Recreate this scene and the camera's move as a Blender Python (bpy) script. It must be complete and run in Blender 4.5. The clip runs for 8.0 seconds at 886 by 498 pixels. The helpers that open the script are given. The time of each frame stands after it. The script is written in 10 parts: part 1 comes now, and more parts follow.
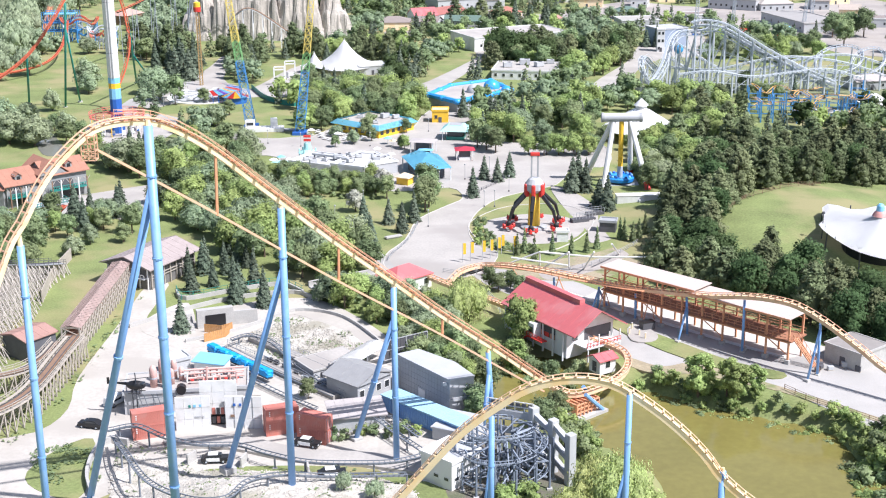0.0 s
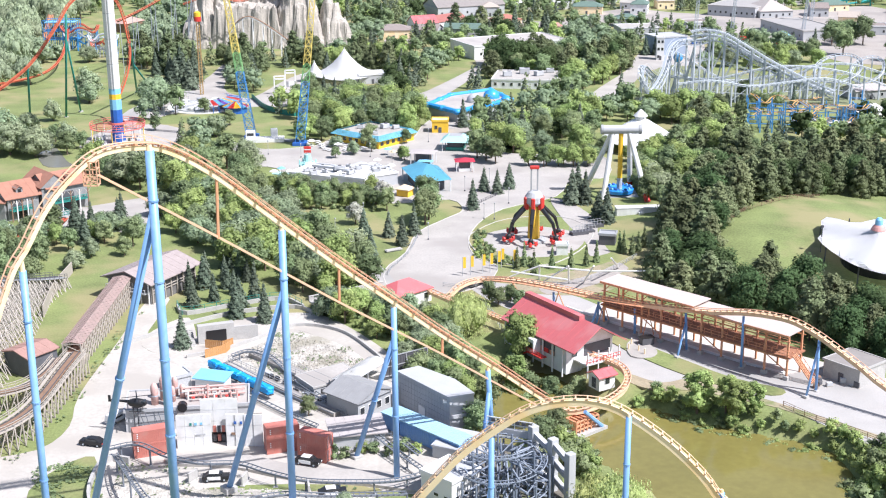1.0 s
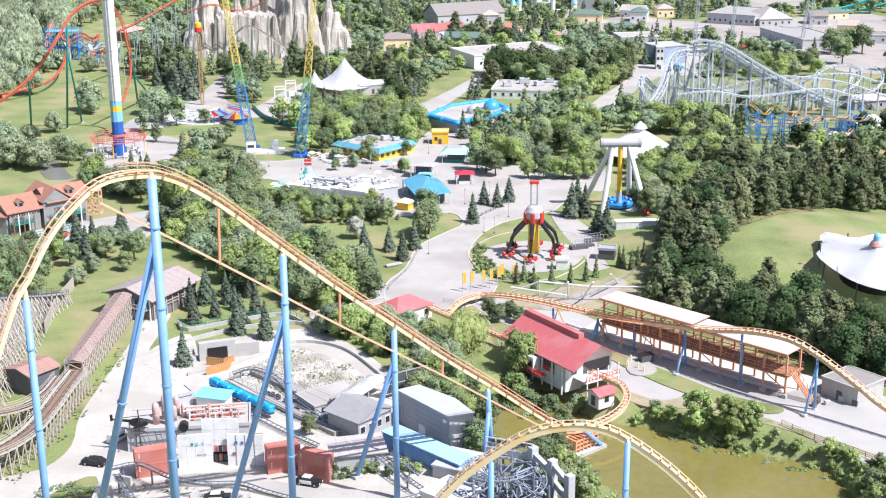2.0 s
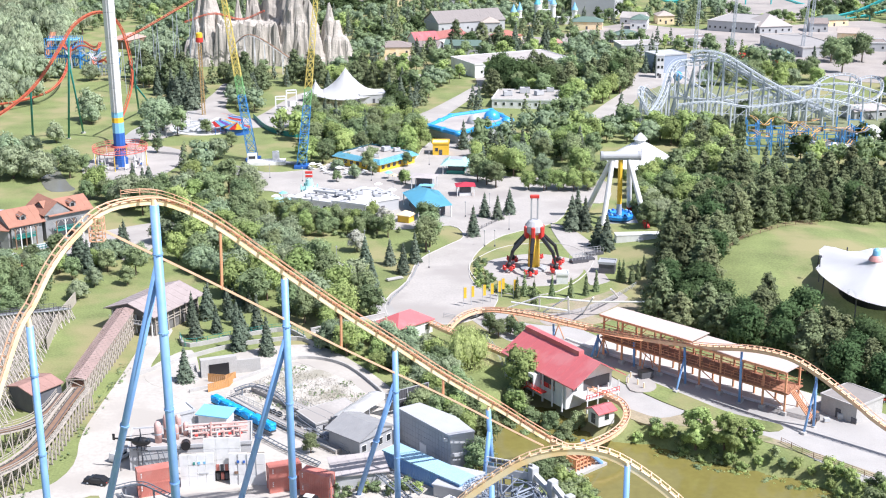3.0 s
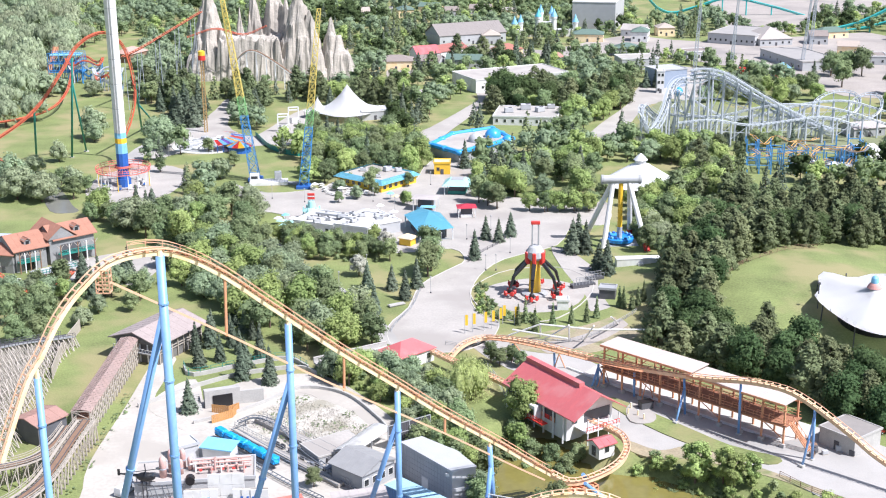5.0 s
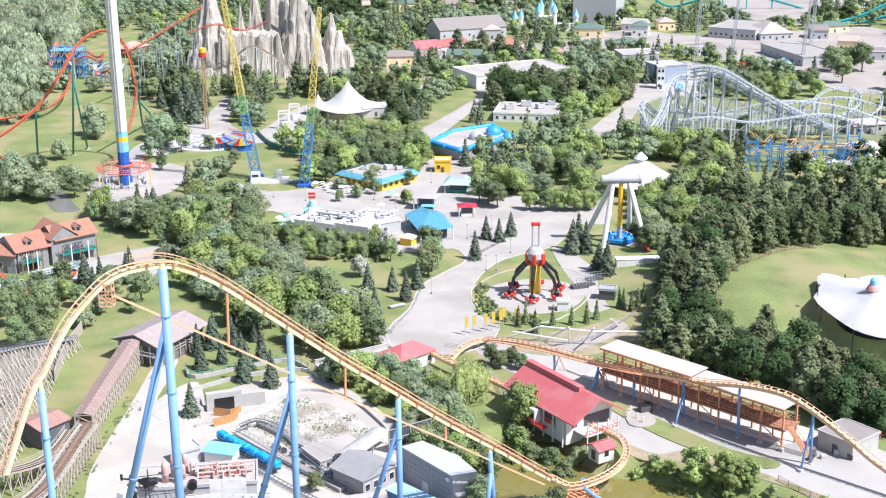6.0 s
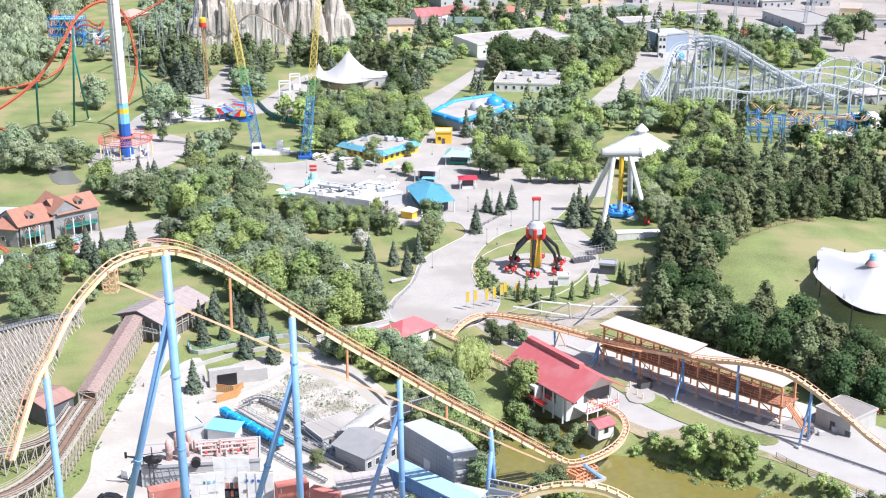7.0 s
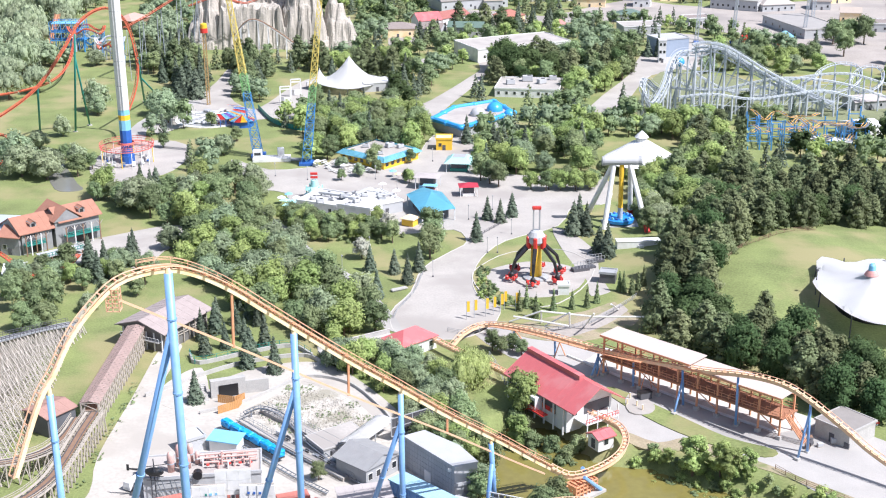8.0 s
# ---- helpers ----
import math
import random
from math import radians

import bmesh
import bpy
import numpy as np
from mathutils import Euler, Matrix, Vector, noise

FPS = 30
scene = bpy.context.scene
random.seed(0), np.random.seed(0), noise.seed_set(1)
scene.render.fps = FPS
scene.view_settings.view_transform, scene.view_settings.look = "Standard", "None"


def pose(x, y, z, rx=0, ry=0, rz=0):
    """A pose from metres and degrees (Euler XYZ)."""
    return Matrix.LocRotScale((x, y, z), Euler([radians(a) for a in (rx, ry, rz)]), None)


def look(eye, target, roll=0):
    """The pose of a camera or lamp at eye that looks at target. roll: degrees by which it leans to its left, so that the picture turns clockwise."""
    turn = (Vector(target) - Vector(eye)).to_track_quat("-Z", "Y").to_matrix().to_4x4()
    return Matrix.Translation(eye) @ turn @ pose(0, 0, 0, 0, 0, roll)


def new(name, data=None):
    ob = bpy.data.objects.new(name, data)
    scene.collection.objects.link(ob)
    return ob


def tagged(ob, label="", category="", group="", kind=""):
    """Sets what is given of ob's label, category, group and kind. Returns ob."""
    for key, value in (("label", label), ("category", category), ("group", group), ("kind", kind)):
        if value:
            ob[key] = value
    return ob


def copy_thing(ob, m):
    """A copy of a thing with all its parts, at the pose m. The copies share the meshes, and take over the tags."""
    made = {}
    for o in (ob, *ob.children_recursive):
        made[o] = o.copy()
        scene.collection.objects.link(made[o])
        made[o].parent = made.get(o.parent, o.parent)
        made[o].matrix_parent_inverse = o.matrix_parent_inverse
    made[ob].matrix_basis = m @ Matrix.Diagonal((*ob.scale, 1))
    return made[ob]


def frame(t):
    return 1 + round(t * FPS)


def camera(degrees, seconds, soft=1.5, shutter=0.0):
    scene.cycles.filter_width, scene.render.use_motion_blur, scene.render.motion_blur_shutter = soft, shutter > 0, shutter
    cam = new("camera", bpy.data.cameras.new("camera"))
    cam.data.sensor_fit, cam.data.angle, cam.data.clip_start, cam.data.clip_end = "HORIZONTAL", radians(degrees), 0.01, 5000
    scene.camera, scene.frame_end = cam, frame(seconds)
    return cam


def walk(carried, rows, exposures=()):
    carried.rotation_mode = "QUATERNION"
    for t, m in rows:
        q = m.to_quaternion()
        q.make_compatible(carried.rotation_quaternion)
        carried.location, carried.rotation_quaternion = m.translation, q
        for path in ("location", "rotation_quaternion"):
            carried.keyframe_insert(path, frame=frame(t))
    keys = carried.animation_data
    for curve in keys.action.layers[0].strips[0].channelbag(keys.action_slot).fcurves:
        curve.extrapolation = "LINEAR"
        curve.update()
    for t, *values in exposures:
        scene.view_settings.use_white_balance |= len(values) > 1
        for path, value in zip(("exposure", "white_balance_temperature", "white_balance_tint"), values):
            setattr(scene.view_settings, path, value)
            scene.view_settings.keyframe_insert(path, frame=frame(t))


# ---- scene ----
cam = camera(36.94, 8.0, soft=1.1)
PATH = [
    (0, (0.000, 0.000, 103.353), (0.000, 95.419, 73.432), -0.35),
    (0.5, (0.062, 0.038, 104.713), (0.062, 95.475, 74.848), -0.36),
    (1, (0.032, -0.045, 106.513), (0.032, 95.418, 76.733), -0.38),
    (1.5, (0.072, -0.196, 108.370), (0.072, 95.290, 78.665), -0.39),
    (3, (0.092, -0.426, 113.760), (0.033, 95.117, 84.239), -0.43),
    (3.5, (0.035, -0.500, 115.583), (-0.029, 95.055, 86.099), -0.45),
    (4, (0.063, -0.499, 117.425), (-0.050, 95.063, 87.963), -0.46),
    (4.5, (0.064, -0.611, 119.218), (-0.069, 94.962, 89.796), -0.49),
    (6, (0.117, -1.055, 124.645), (-0.085, 94.259, 94.394), -0.52),
    (6.5, (0.116, -1.083, 126.403), (-0.132, 93.768, 94.731), -0.55),
    (7, (0.103, -1.192, 128.219), (-0.184, 93.227, 95.279), -0.56),
    (7.5, (0.049, -1.309, 130.162), (-0.249, 93.051, 97.055), -0.54),
    (8, (0.039, -1.318, 131.140), (-0.269, 93.080, 98.143), -0.53),
]
walk(cam, [(t, look(eye, target, roll)) for t, eye, target, roll in PATH], exposures=[(0.0, 0.55, 6080, 14), (8.0, 0.55, 6080, 14)])

# ---- light: high summer sun from the east, clear hazy sky ----
SUN_TO = Vector((0.87, -0.49, 1.30)).normalized()
world = bpy.data.worlds.new("sky")
scene.world = world
world.use_nodes = True
wn = world.node_tree.nodes
sky = wn.new("ShaderNodeTexSky")
sky.sky_type = "NISHITA"
sky.sun_disc = False
sky.sun_elevation = math.asin(SUN_TO.z)
sky.sun_rotation = math.atan2(SUN_TO.x, SUN_TO.y)
sky.dust_density = 2.0
wn["Background"].inputs["Strength"].default_value = 0.096
world.node_tree.links.new(sky.outputs["Color"], wn["Background"].inputs["Color"])
sun = new("sun", bpy.data.lights.new("sun", "SUN"))
sun.data.energy, sun.data.angle, sun.data.color = 5.0, radians(0.6), (1.0, 0.965, 0.925)
sun.matrix_world = look(SUN_TO * 300, (0, 0, 0))


# ---- materials ----
def mat(name, color, rough=0.6, metal=0.0, var=0.12, scale=0.6, fine=6.0, bump=0.0, rand=0.0, spec=0.5, stain=None, stain_scale=0.08, hue=0.0):
    """A surface with large and fine variation of its colour, and a little relief."""
    m = bpy.data.materials.new(name)
    m.use_nodes = True
    nt = m.node_tree
    n, l = nt.nodes, nt.links
    b = n["Principled BSDF"]
    b.inputs["Roughness"].default_value, b.inputs["Metallic"].default_value = rough, metal
    b.inputs["Specular IOR Level"].default_value = spec
    tc = n.new("ShaderNodeTexCoord")
    geo = n.new("ShaderNodeNewGeometry")
    big, small = n.new("ShaderNodeTexNoise"), n.new("ShaderNodeTexNoise")
    for t, s, d in ((big, scale, 4), (small, fine, 3)):
        t.inputs["Scale"].default_value, t.inputs["Detail"].default_value = s, d
        l.new(geo.outputs["Position"], t.inputs["Vector"])
    add = n.new("ShaderNodeMath")
    add.operation = "ADD"
    l.new(big.outputs["Fac"], add.inputs[0])
    l.new(small.outputs["Fac"], add.inputs[1])
    rng = n.new("ShaderNodeMapRange")
    rng.inputs["From Min"].default_value, rng.inputs["From Max"].default_value = 0.6, 1.4
    rng.inputs["To Min"].default_value, rng.inputs["To Max"].default_value = 1 - var, 1 + var
    l.new(add.outputs[0], rng.inputs["Value"])
    hsv = n.new("ShaderNodeHueSaturation")
    hsv.inputs["Color"].default_value = (*color, 1)
    l.new(rng.outputs[0], hsv.inputs["Value"])
    if rand or hue:
        oi = n.new("ShaderNodeObjectInfo")
        r1 = n.new("ShaderNodeMapRange")
        r1.inputs["To Min"].default_value, r1.inputs["To Max"].default_value = 1 - rand, 1 + rand
        l.new(oi.outputs["Random"], r1.inputs["Value"])
        mul = n.new("ShaderNodeMath")
        mul.operation = "MULTIPLY"
        l.new(rng.outputs[0], mul.inputs[0])
        l.new(r1.outputs[0], mul.inputs[1])
        l.new(mul.outputs[0], hsv.inputs["Value"])
        if hue:
            fr = n.new("ShaderNodeMath")
            fr.operation = "MULTIPLY"
            fr.inputs[1].default_value = 7.31
            l.new(oi.outputs["Random"], fr.inputs[0])
            fr2 = n.new("ShaderNodeMath")
            fr2.operation = "FRACT"
            l.new(fr.outputs[0], fr2.inputs[0])
            r2 = n.new("ShaderNodeMapRange")
            r2.inputs["To Min"].default_value, r2.inputs["To Max"].default_value = 0.5 - hue, 0.5 + hue
            l.new(fr2.outputs[0], r2.inputs["Value"])
            l.new(r2.outputs[0], hsv.inputs["Hue"])
    last = hsv.outputs["Color"]
    if stain:
        st = n.new("ShaderNodeTexNoise")
        st.inputs["Scale"].default_value, st.inputs["Detail"].default_value = stain_scale, 6
        l.new(geo.outputs["Position"], st.inputs["Vector"])
        ramp = n.new("ShaderNodeMapRange")
        ramp.inputs["From Min"].default_value, ramp.inputs["From Max"].default_value = 0.48, 0.62
        l.new(st.outputs["Fac"], ramp.inputs["Value"])
        mix = n.new("ShaderNodeMix")
        mix.data_type = "RGBA"
        l.new(ramp.outputs[0], mix.inputs["Factor"])
        l.new(last, mix.inputs["A"])
        mix.inputs["B"].default_value = (*stain, 1)
        last = mix.outputs["Result"]
    l.new(last, b.inputs["Base Color"])
    if bump:
        bp = n.new("ShaderNodeBump")
        bp.inputs["Strength"].default_value, bp.inputs["Distance"].default_value = bump, 0.2
        l.new(small.outputs["Fac"], bp.inputs["Height"])
        l.new(bp.outputs["Normal"], b.inputs["Normal"])
    return m


def leaf_mat(name, color, rand=0.25, hue=0.02, glow=0.34):
    """Leaves: each clump and each tree a little different, light passing through them."""
    m = mat(name, color, rough=0.8, var=0.32, scale=0.5, fine=2.6, rand=rand, hue=hue, spec=0.06, bump=0.9)
    n, l = m.node_tree.nodes, m.node_tree.links
    b = n["Principled BSDF"]
    col = b.inputs["Base Color"].links[0].from_socket
    geo = n.new("ShaderNodeNewGeometry")
    isl = n.new("ShaderNodeMapRange")
    isl.inputs["To Min"].default_value, isl.inputs["To Max"].default_value = 0.78, 1.24
    l.new(geo.outputs["Random Per Island"], isl.inputs["Value"])
    mx = n.new("ShaderNodeVectorMath")
    mx.operation = "SCALE"
    l.new(col, mx.inputs[0])
    l.new(isl.outputs[0], mx.inputs["Scale"])
    l.new(mx.outputs[0], b.inputs["Base Color"])
    tr = n.new("ShaderNodeBsdfTranslucent")
    l.new(mx.outputs[0], tr.inputs["Color"])
    ms = n.new("ShaderNodeMixShader")
    ms.inputs[0].default_value = glow
    l.new(b.outputs[0], ms.inputs[1])
    l.new(tr.outputs[0], ms.inputs[2])
    l.new(ms.outputs[0], n["Material Output"].inputs["Surface"])
    return m


GRASS = mat("lawn_grass", (0.185, 0.222, 0.078), 0.9, var=0.36, scale=0.10, fine=1.8, bump=0.4, stain=(0.285, 0.262, 0.125), stain_scale=0.045)
PAVE = mat("pale_concrete_paving", (0.40, 0.375, 0.345), 0.85, var=0.16, scale=0.12, fine=1.6, bump=0.05, stain=(0.34, 0.315, 0.29), stain_scale=0.05)
DUST = mat("dusty_pale_ground", (0.46, 0.43, 0.385), 0.9, var=0.16, scale=0.12, fine=1.2, bump=0.1, stain=(0.40, 0.37, 0.33), stain_scale=0.07)
ASPH = mat("grey_asphalt", (0.40, 0.385, 0.365), 0.9, var=0.12, scale=0.2, fine=4.0, bump=0.08, stain=(0.33, 0.32, 0.305), stain_scale=0.05)
GRAVEL = mat("pale_limestone_gravel", (0.47, 0.44, 0.39), 0.95, var=0.4, scale=0.3, fine=2.6, bump=0.9, stain=(0.33, 0.31, 0.25), stain_scale=0.12)
KERB = mat("kerb_concrete", (0.5, 0.48, 0.45), 0.9, var=0.1)
CONC = mat("weathered_concrete", (0.42, 0.41, 0.39), 0.9, var=0.15, scale=0.5, fine=4, bump=0.15)
WHITE = mat("white_paint", (0.74, 0.74, 0.73), 0.5, var=0.05, scale=0.4, stain=(0.66, 0.66, 0.64), stain_scale=0.4)
TENTW = mat("white_tent_cloth", (0.82, 0.82, 0.82), 0.7, var=0.04, scale=0.2)
GREYP = mat("grey_paint", (0.36, 0.37, 0.38), 0.6, var=0.1)
LGREY = mat("light_grey_panel", (0.44, 0.45, 0.46), 0.7, var=0.08, scale=0.4)
DGREY = mat("dark_grey", (0.09, 0.09, 0.1), 0.7, var=0.2)
BLACK = mat("black_paint", (0.02, 0.02, 0.022), 0.4, var=0.2)
GLASS = mat("dark_window_glass", (0.03, 0.035, 0.04), 0.08, var=0.1, spec=0.8)
BLUE = mat("sky_blue_steel_paint", (0.19, 0.36, 0.67), 0.45, var=0.07, scale=0.5, fine=3, stain=(0.22, 0.39, 0.66), stain_scale=0.5)
ORANGE = mat("orange_track_paint", (0.70, 0.42, 0.28), 0.5, var=0.12, scale=0.8)
FADED = mat("sun_faded_orange_rail_paint", (0.72, 0.50, 0.33), 0.6, var=0.2, scale=0.7)
CREAM = mat("faded_yellow_spine_paint", (0.84, 0.68, 0.45), 0.5, var=0.10, scale=0.6, stain=(0.84, 0.60, 0.32), stain_scale=0.3)
PEACH = mat("faded_peach_spine_paint", (0.80, 0.56, 0.37), 0.5, var=0.12, scale=0.6, stain=(0.76, 0.48, 0.30), stain_scale=0.4)
STEELO = mat("orange_brown_steel", (0.66, 0.32, 0.18), 0.6, var=0.12)
REDROOF = mat("red_metal_roof", (0.54, 0.14, 0.145), 0.45, var=0.08, scale=0.4, stain=(0.55, 0.19, 0.19), stain_scale=0.25)
RED = mat("red_paint", (0.60, 0.05, 0.04), 0.4, var=0.08)
YELLOW = mat("yellow_paint", (0.80, 0.50, 0.04), 0.45, var=0.08)
TEAL = mat("teal_paint", (0.03, 0.24, 0.20), 0.5, var=0.1)
DBLUE = mat("deep_blue_paint", (0.03, 0.12, 0.42), 0.45, var=0.1)
LBLUE = mat("light_blue_roof", (0.22, 0.50, 0.70), 0.5, var=0.08, scale=0.5)
CYAN = mat("cyan_tarpaulin", (0.02, 0.36, 0.78), 0.45, var=0.12, scale=1.5, bump=0.4)
AQUA = mat("aqua_roof", (0.38, 0.66, 0.64), 0.55, var=0.08)
RUST = mat("rust_red_container_paint", (0.52, 0.185, 0.145), 0.6, var=0.12, scale=0.5, stain=(0.50, 0.22, 0.18), stain_scale=0.5)
WOOD = mat("grey_weathered_timber", (0.40, 0.36, 0.31), 0.85, var=0.2, scale=0.8, fine=5)
BROWNT = mat("brown_timber", (0.24, 0.15, 0.10), 0.85, var=0.2)
FENCEW = mat("orange_stained_fence_wood", (0.52, 0.27, 0.10), 0.8, var=0.15)
ROOFB = mat("brown_pink_roof_shingles", (0.58, 0.45, 0.41), 0.85, var=0.15, scale=0.6, fine=5)
ROOFG = mat("grey_roof_shingles", (0.42, 0.385, 0.37), 0.85, var=0.12, scale=0.6, fine=5)
ROOFO = mat("terracotta_roof", (0.36, 0.175, 0.12), 0.8, var=0.15, scale=0.6, fine=5)
ROOFP = mat("pale_pink_metal_roof", (0.55, 0.46, 0.415), 0.5, var=0.06, scale=0.3)
GRAVROOF = mat("gravel_flat_roof", (0.42, 0.39, 0.36), 0.9, var=0.12, scale=0.3, stain=(0.36, 0.33, 0.31), stain_scale=0.15)
ROCK = mat("sculpted_grey_rock", (0.47, 0.43, 0.38), 0.9, var=0.32, scale=0.12, fine=1.2, bump=0.9, stain=(0.32, 0.295, 0.26), stain_scale=0.06)
STEELG = mat("grey_steel_track", (0.42, 0.46, 0.50), 0.45, var=0.08)
FARP = mat("far_pinkish_paving", (0.36, 0.325, 0.295), 0.9, var=0.18, scale=0.08, fine=1.0, stain=(0.29, 0.265, 0.245), stain_scale=0.03)
OPENRED = mat("light_red_steel", (0.66, 0.17, 0.14), 0.5, var=0.1)
STEELW = mat("pale_grey_blue_steel", (0.52, 0.56, 0.60), 0.45, var=0.08)
DSTEEL = mat("dark_grey_blue_track", (0.17, 0.19, 0.22), 0.5, var=0.15)
ORED = mat("bright_red_orange_track", (0.56, 0.13, 0.07), 0.45, var=0.1)
BARK = mat("tree_bark", (0.15, 0.11, 0.08), 0.9, var=0.25, scale=1.5)
LEAF_D = leaf_mat("leaves_deciduous", (0.242, 0.304, 0.156), rand=0.3, hue=0.02)
LEAF_B = leaf_mat("leaves_bright", (0.325, 0.41, 0.155), rand=0.2, hue=0.012)
LEAF_G = leaf_mat("leaves_grey_green", (0.300, 0.362, 0.225), rand=0.25, hue=0.025)
LEAF_M = leaf_mat("leaves_dark_maple", (0.092, 0.140, 0.060), rand=0.2)
LEAF_W = leaf_mat("leaves_willow", (0.325, 0.382, 0.245), rand=0.15)
LEAF_Y = leaf_mat("leaves_lake_willow", (0.42, 0.47, 0.19), rand=0.12)
LEAF_S = leaf_mat("needles_spruce", (0.14, 0.175, 0.125), rand=0.25, glow=0.2)
LEAF_P = leaf_mat("needles_pine", (0.18, 0.212, 0.11), rand=0.3, hue=0.02, glow=0.2)
LEAF_F = leaf_mat("leaves_silver_blossom", (0.5, 0.5, 0.42), rand=0.1)


# ---- building helpers ----
def part(name, bm, material, parent=None, label="", smooth=False):
    me = bpy.data.meshes.new(name)
    bm.to_mesh(me)
    bm.free()
    if smooth:
        for f in me.polygons:
            f.use_smooth = True
    me.materials.append(material)
    ob = new(name, me)
    if parent is not None:
        ob.parent = parent
    if label:
        ob["label"] = label
    return ob


def thing(name, label, category, at=(0, 0, 0), rz=0.0, group="", kind=""):
    e = new(name)
    e.matrix_world = pose(at[0], at[1], at[2], 0, 0, rz)
    return tagged(e, label, category, group, kind)


def box(bm, cx, cy, cz, sx, sy, sz, rz=0.0, bevel=0.0):
    """A box; cz is its underside."""
    m = pose(cx, cy, cz + sz / 2, 0, 0, rz) @ Matrix.Diagonal((sx, sy, sz, 1))
    r = bmesh.ops.create_cube(bm, size=1.0, matrix=m)
    if bevel:
        es = list({e for v in r["verts"] for e in v.link_edges})
        bmesh.ops.bevel(bm, geom=es, offset=bevel, segments=1, affect="EDGES")
    return bm


def boxed(*args, **kw):
    return box(bmesh.new(), *args, **kw)


def beam(bm, p, q, r, sides=6, r2=None):
    """A round or square bar from p to q."""
    p, q = Vector(p), Vector(q)
    d = q - p
    if d.length < 1e-4:
        return bm
    m = Matrix.Translation((p + q) / 2) @ d.to_track_quat("Z", "Y").to_matrix().to_4x4() @ pose(0, 0, 0, 0, 0, 180 / sides)
    bmesh.ops.create_cone(bm, cap_ends=True, segments=sides, radius1=r, radius2=r if r2 is None else r2, depth=d.length, matrix=m)
    return bm


def beams(pairs, r, sides=4):
    """Many thin bars in one mesh, made quickly."""
    vs, fs = [], []
    for p, q in pairs:
        p, q = Vector(p), Vector(q)
        d = (q - p)
        if d.length < 1e-4:
            continue
        d.normalize()
        a = d.cross(Vector((0, 0, 1)) if abs(d.z) < 0.9 else Vector((1, 0, 0))).normalized()
        b = d.cross(a)
        k = len(vs)
        for c in (p, q):
            for i in range(sides):
                w = 2 * math.pi * (i + 0.5) / sides
                vs.append(c + (a * math.cos(w) + b * math.sin(w)) * r)
        for i in range(sides):
            j = (i + 1) % sides
            fs.append((k + i, k + j, k + sides + j, k + sides + i))
        fs.append(tuple(k + i for i in reversed(range(sides))))
        fs.append(tuple(k + sides + i for i in range(sides)))
    me = bpy.data.meshes.new("bars")
    me.from_pydata(vs, [], fs)
    bm = bmesh.new()
    bm.from_mesh(me)
    bpy.data.meshes.remove(me)
    return bm


def lathe(bm, profile, segments=24, cx=0.0, cy=0.0):
    """A turned shape from (radius, height) pairs."""
    rings = []
    for r, z in profile:
        rings.append([bm.verts.new((cx + r * math.cos(2 * math.pi * i / segments), cy + r * math.sin(2 * math.pi * i / segments), z)) for i in range(segments)])
    for a, b in zip(rings, rings[1:]):
        for i in range(segments):
            j = (i + 1) % segments
            bm.faces.new((a[i], a[j], b[j], b[i]))
    bm.faces.new(list(reversed(rings[0])))
    bm.faces.new(rings[-1])
    bmesh.ops.recalc_face_normals(bm, faces=bm.faces)
    return bm


def slab(outline, z0, z1):
    """A flat slab with the given outline, from z0 up to z1."""
    bm = bmesh.new()
    top = [bm.verts.new((x, y, z1)) for x, y in outline]
    low = [bm.verts.new((x, y, z0)) for x, y in outline]
    n = len(top)
    bm.faces.new(top)
    bm.faces.new(list(reversed(low)))
    for i in range(n):
        j = (i + 1) % n
        bm.faces.new((low[i], low[j], top[j], top[i]))
    bmesh.ops.recalc_face_normals(bm, faces=bm.faces)
    bmesh.ops.triangulate(bm, faces=[f for f in bm.faces if len(f.verts) > 4])
    return bm


def rounded(outline, steps=4):
    """The outline run through by a smooth closed curve."""
    n, out = len(outline), []
    for i in range(n):
        p0, p1, p2, p3 = (Vector(outline[(i + k) % n]) for k in (-1, 0, 1, 2))
        for s in range(steps):
            t = s / steps
            out.append(tuple(0.5 * (2 * p1 + (p2 - p0) * t + (2 * p0 - 5 * p1 + 4 * p2 - p3) * t * t + (3 * p1 - p0 - 3 * p2 + p3) * t ** 3)))
    return out


def curve_points(pts, step=1.0):
    """Points at even steps on a smooth open curve through pts."""
    pts = [Vector(p) for p in pts]
    ext = [2 * pts[0] - pts[1]] + pts + [2 * pts[-1] - pts[-2]]
    fine = []
    for i in range(1, len(ext) - 2):
        p0, p1, p2, p3 = ext[i - 1:i + 3]
        for s in range(24):
            t = s / 24
            fine.append(0.5 * (2 * p1 + (p2 - p0) * t + (2 * p0 - 5 * p1 + 4 * p2 - p3) * t * t + (3 * p1 - p0 - 3 * p2 + p3) * t ** 3))
    fine.append(pts[-1])
    out, run = [fine[0]], 0.0
    for a, b in zip(fine, fine[1:]):
        run += (b - a).length
        if run >= step:
            out.append(b)
            run = 0.0
    if (out[-1] - fine[-1]).length > 0.05:
        out.append(fine[-1])
    return out


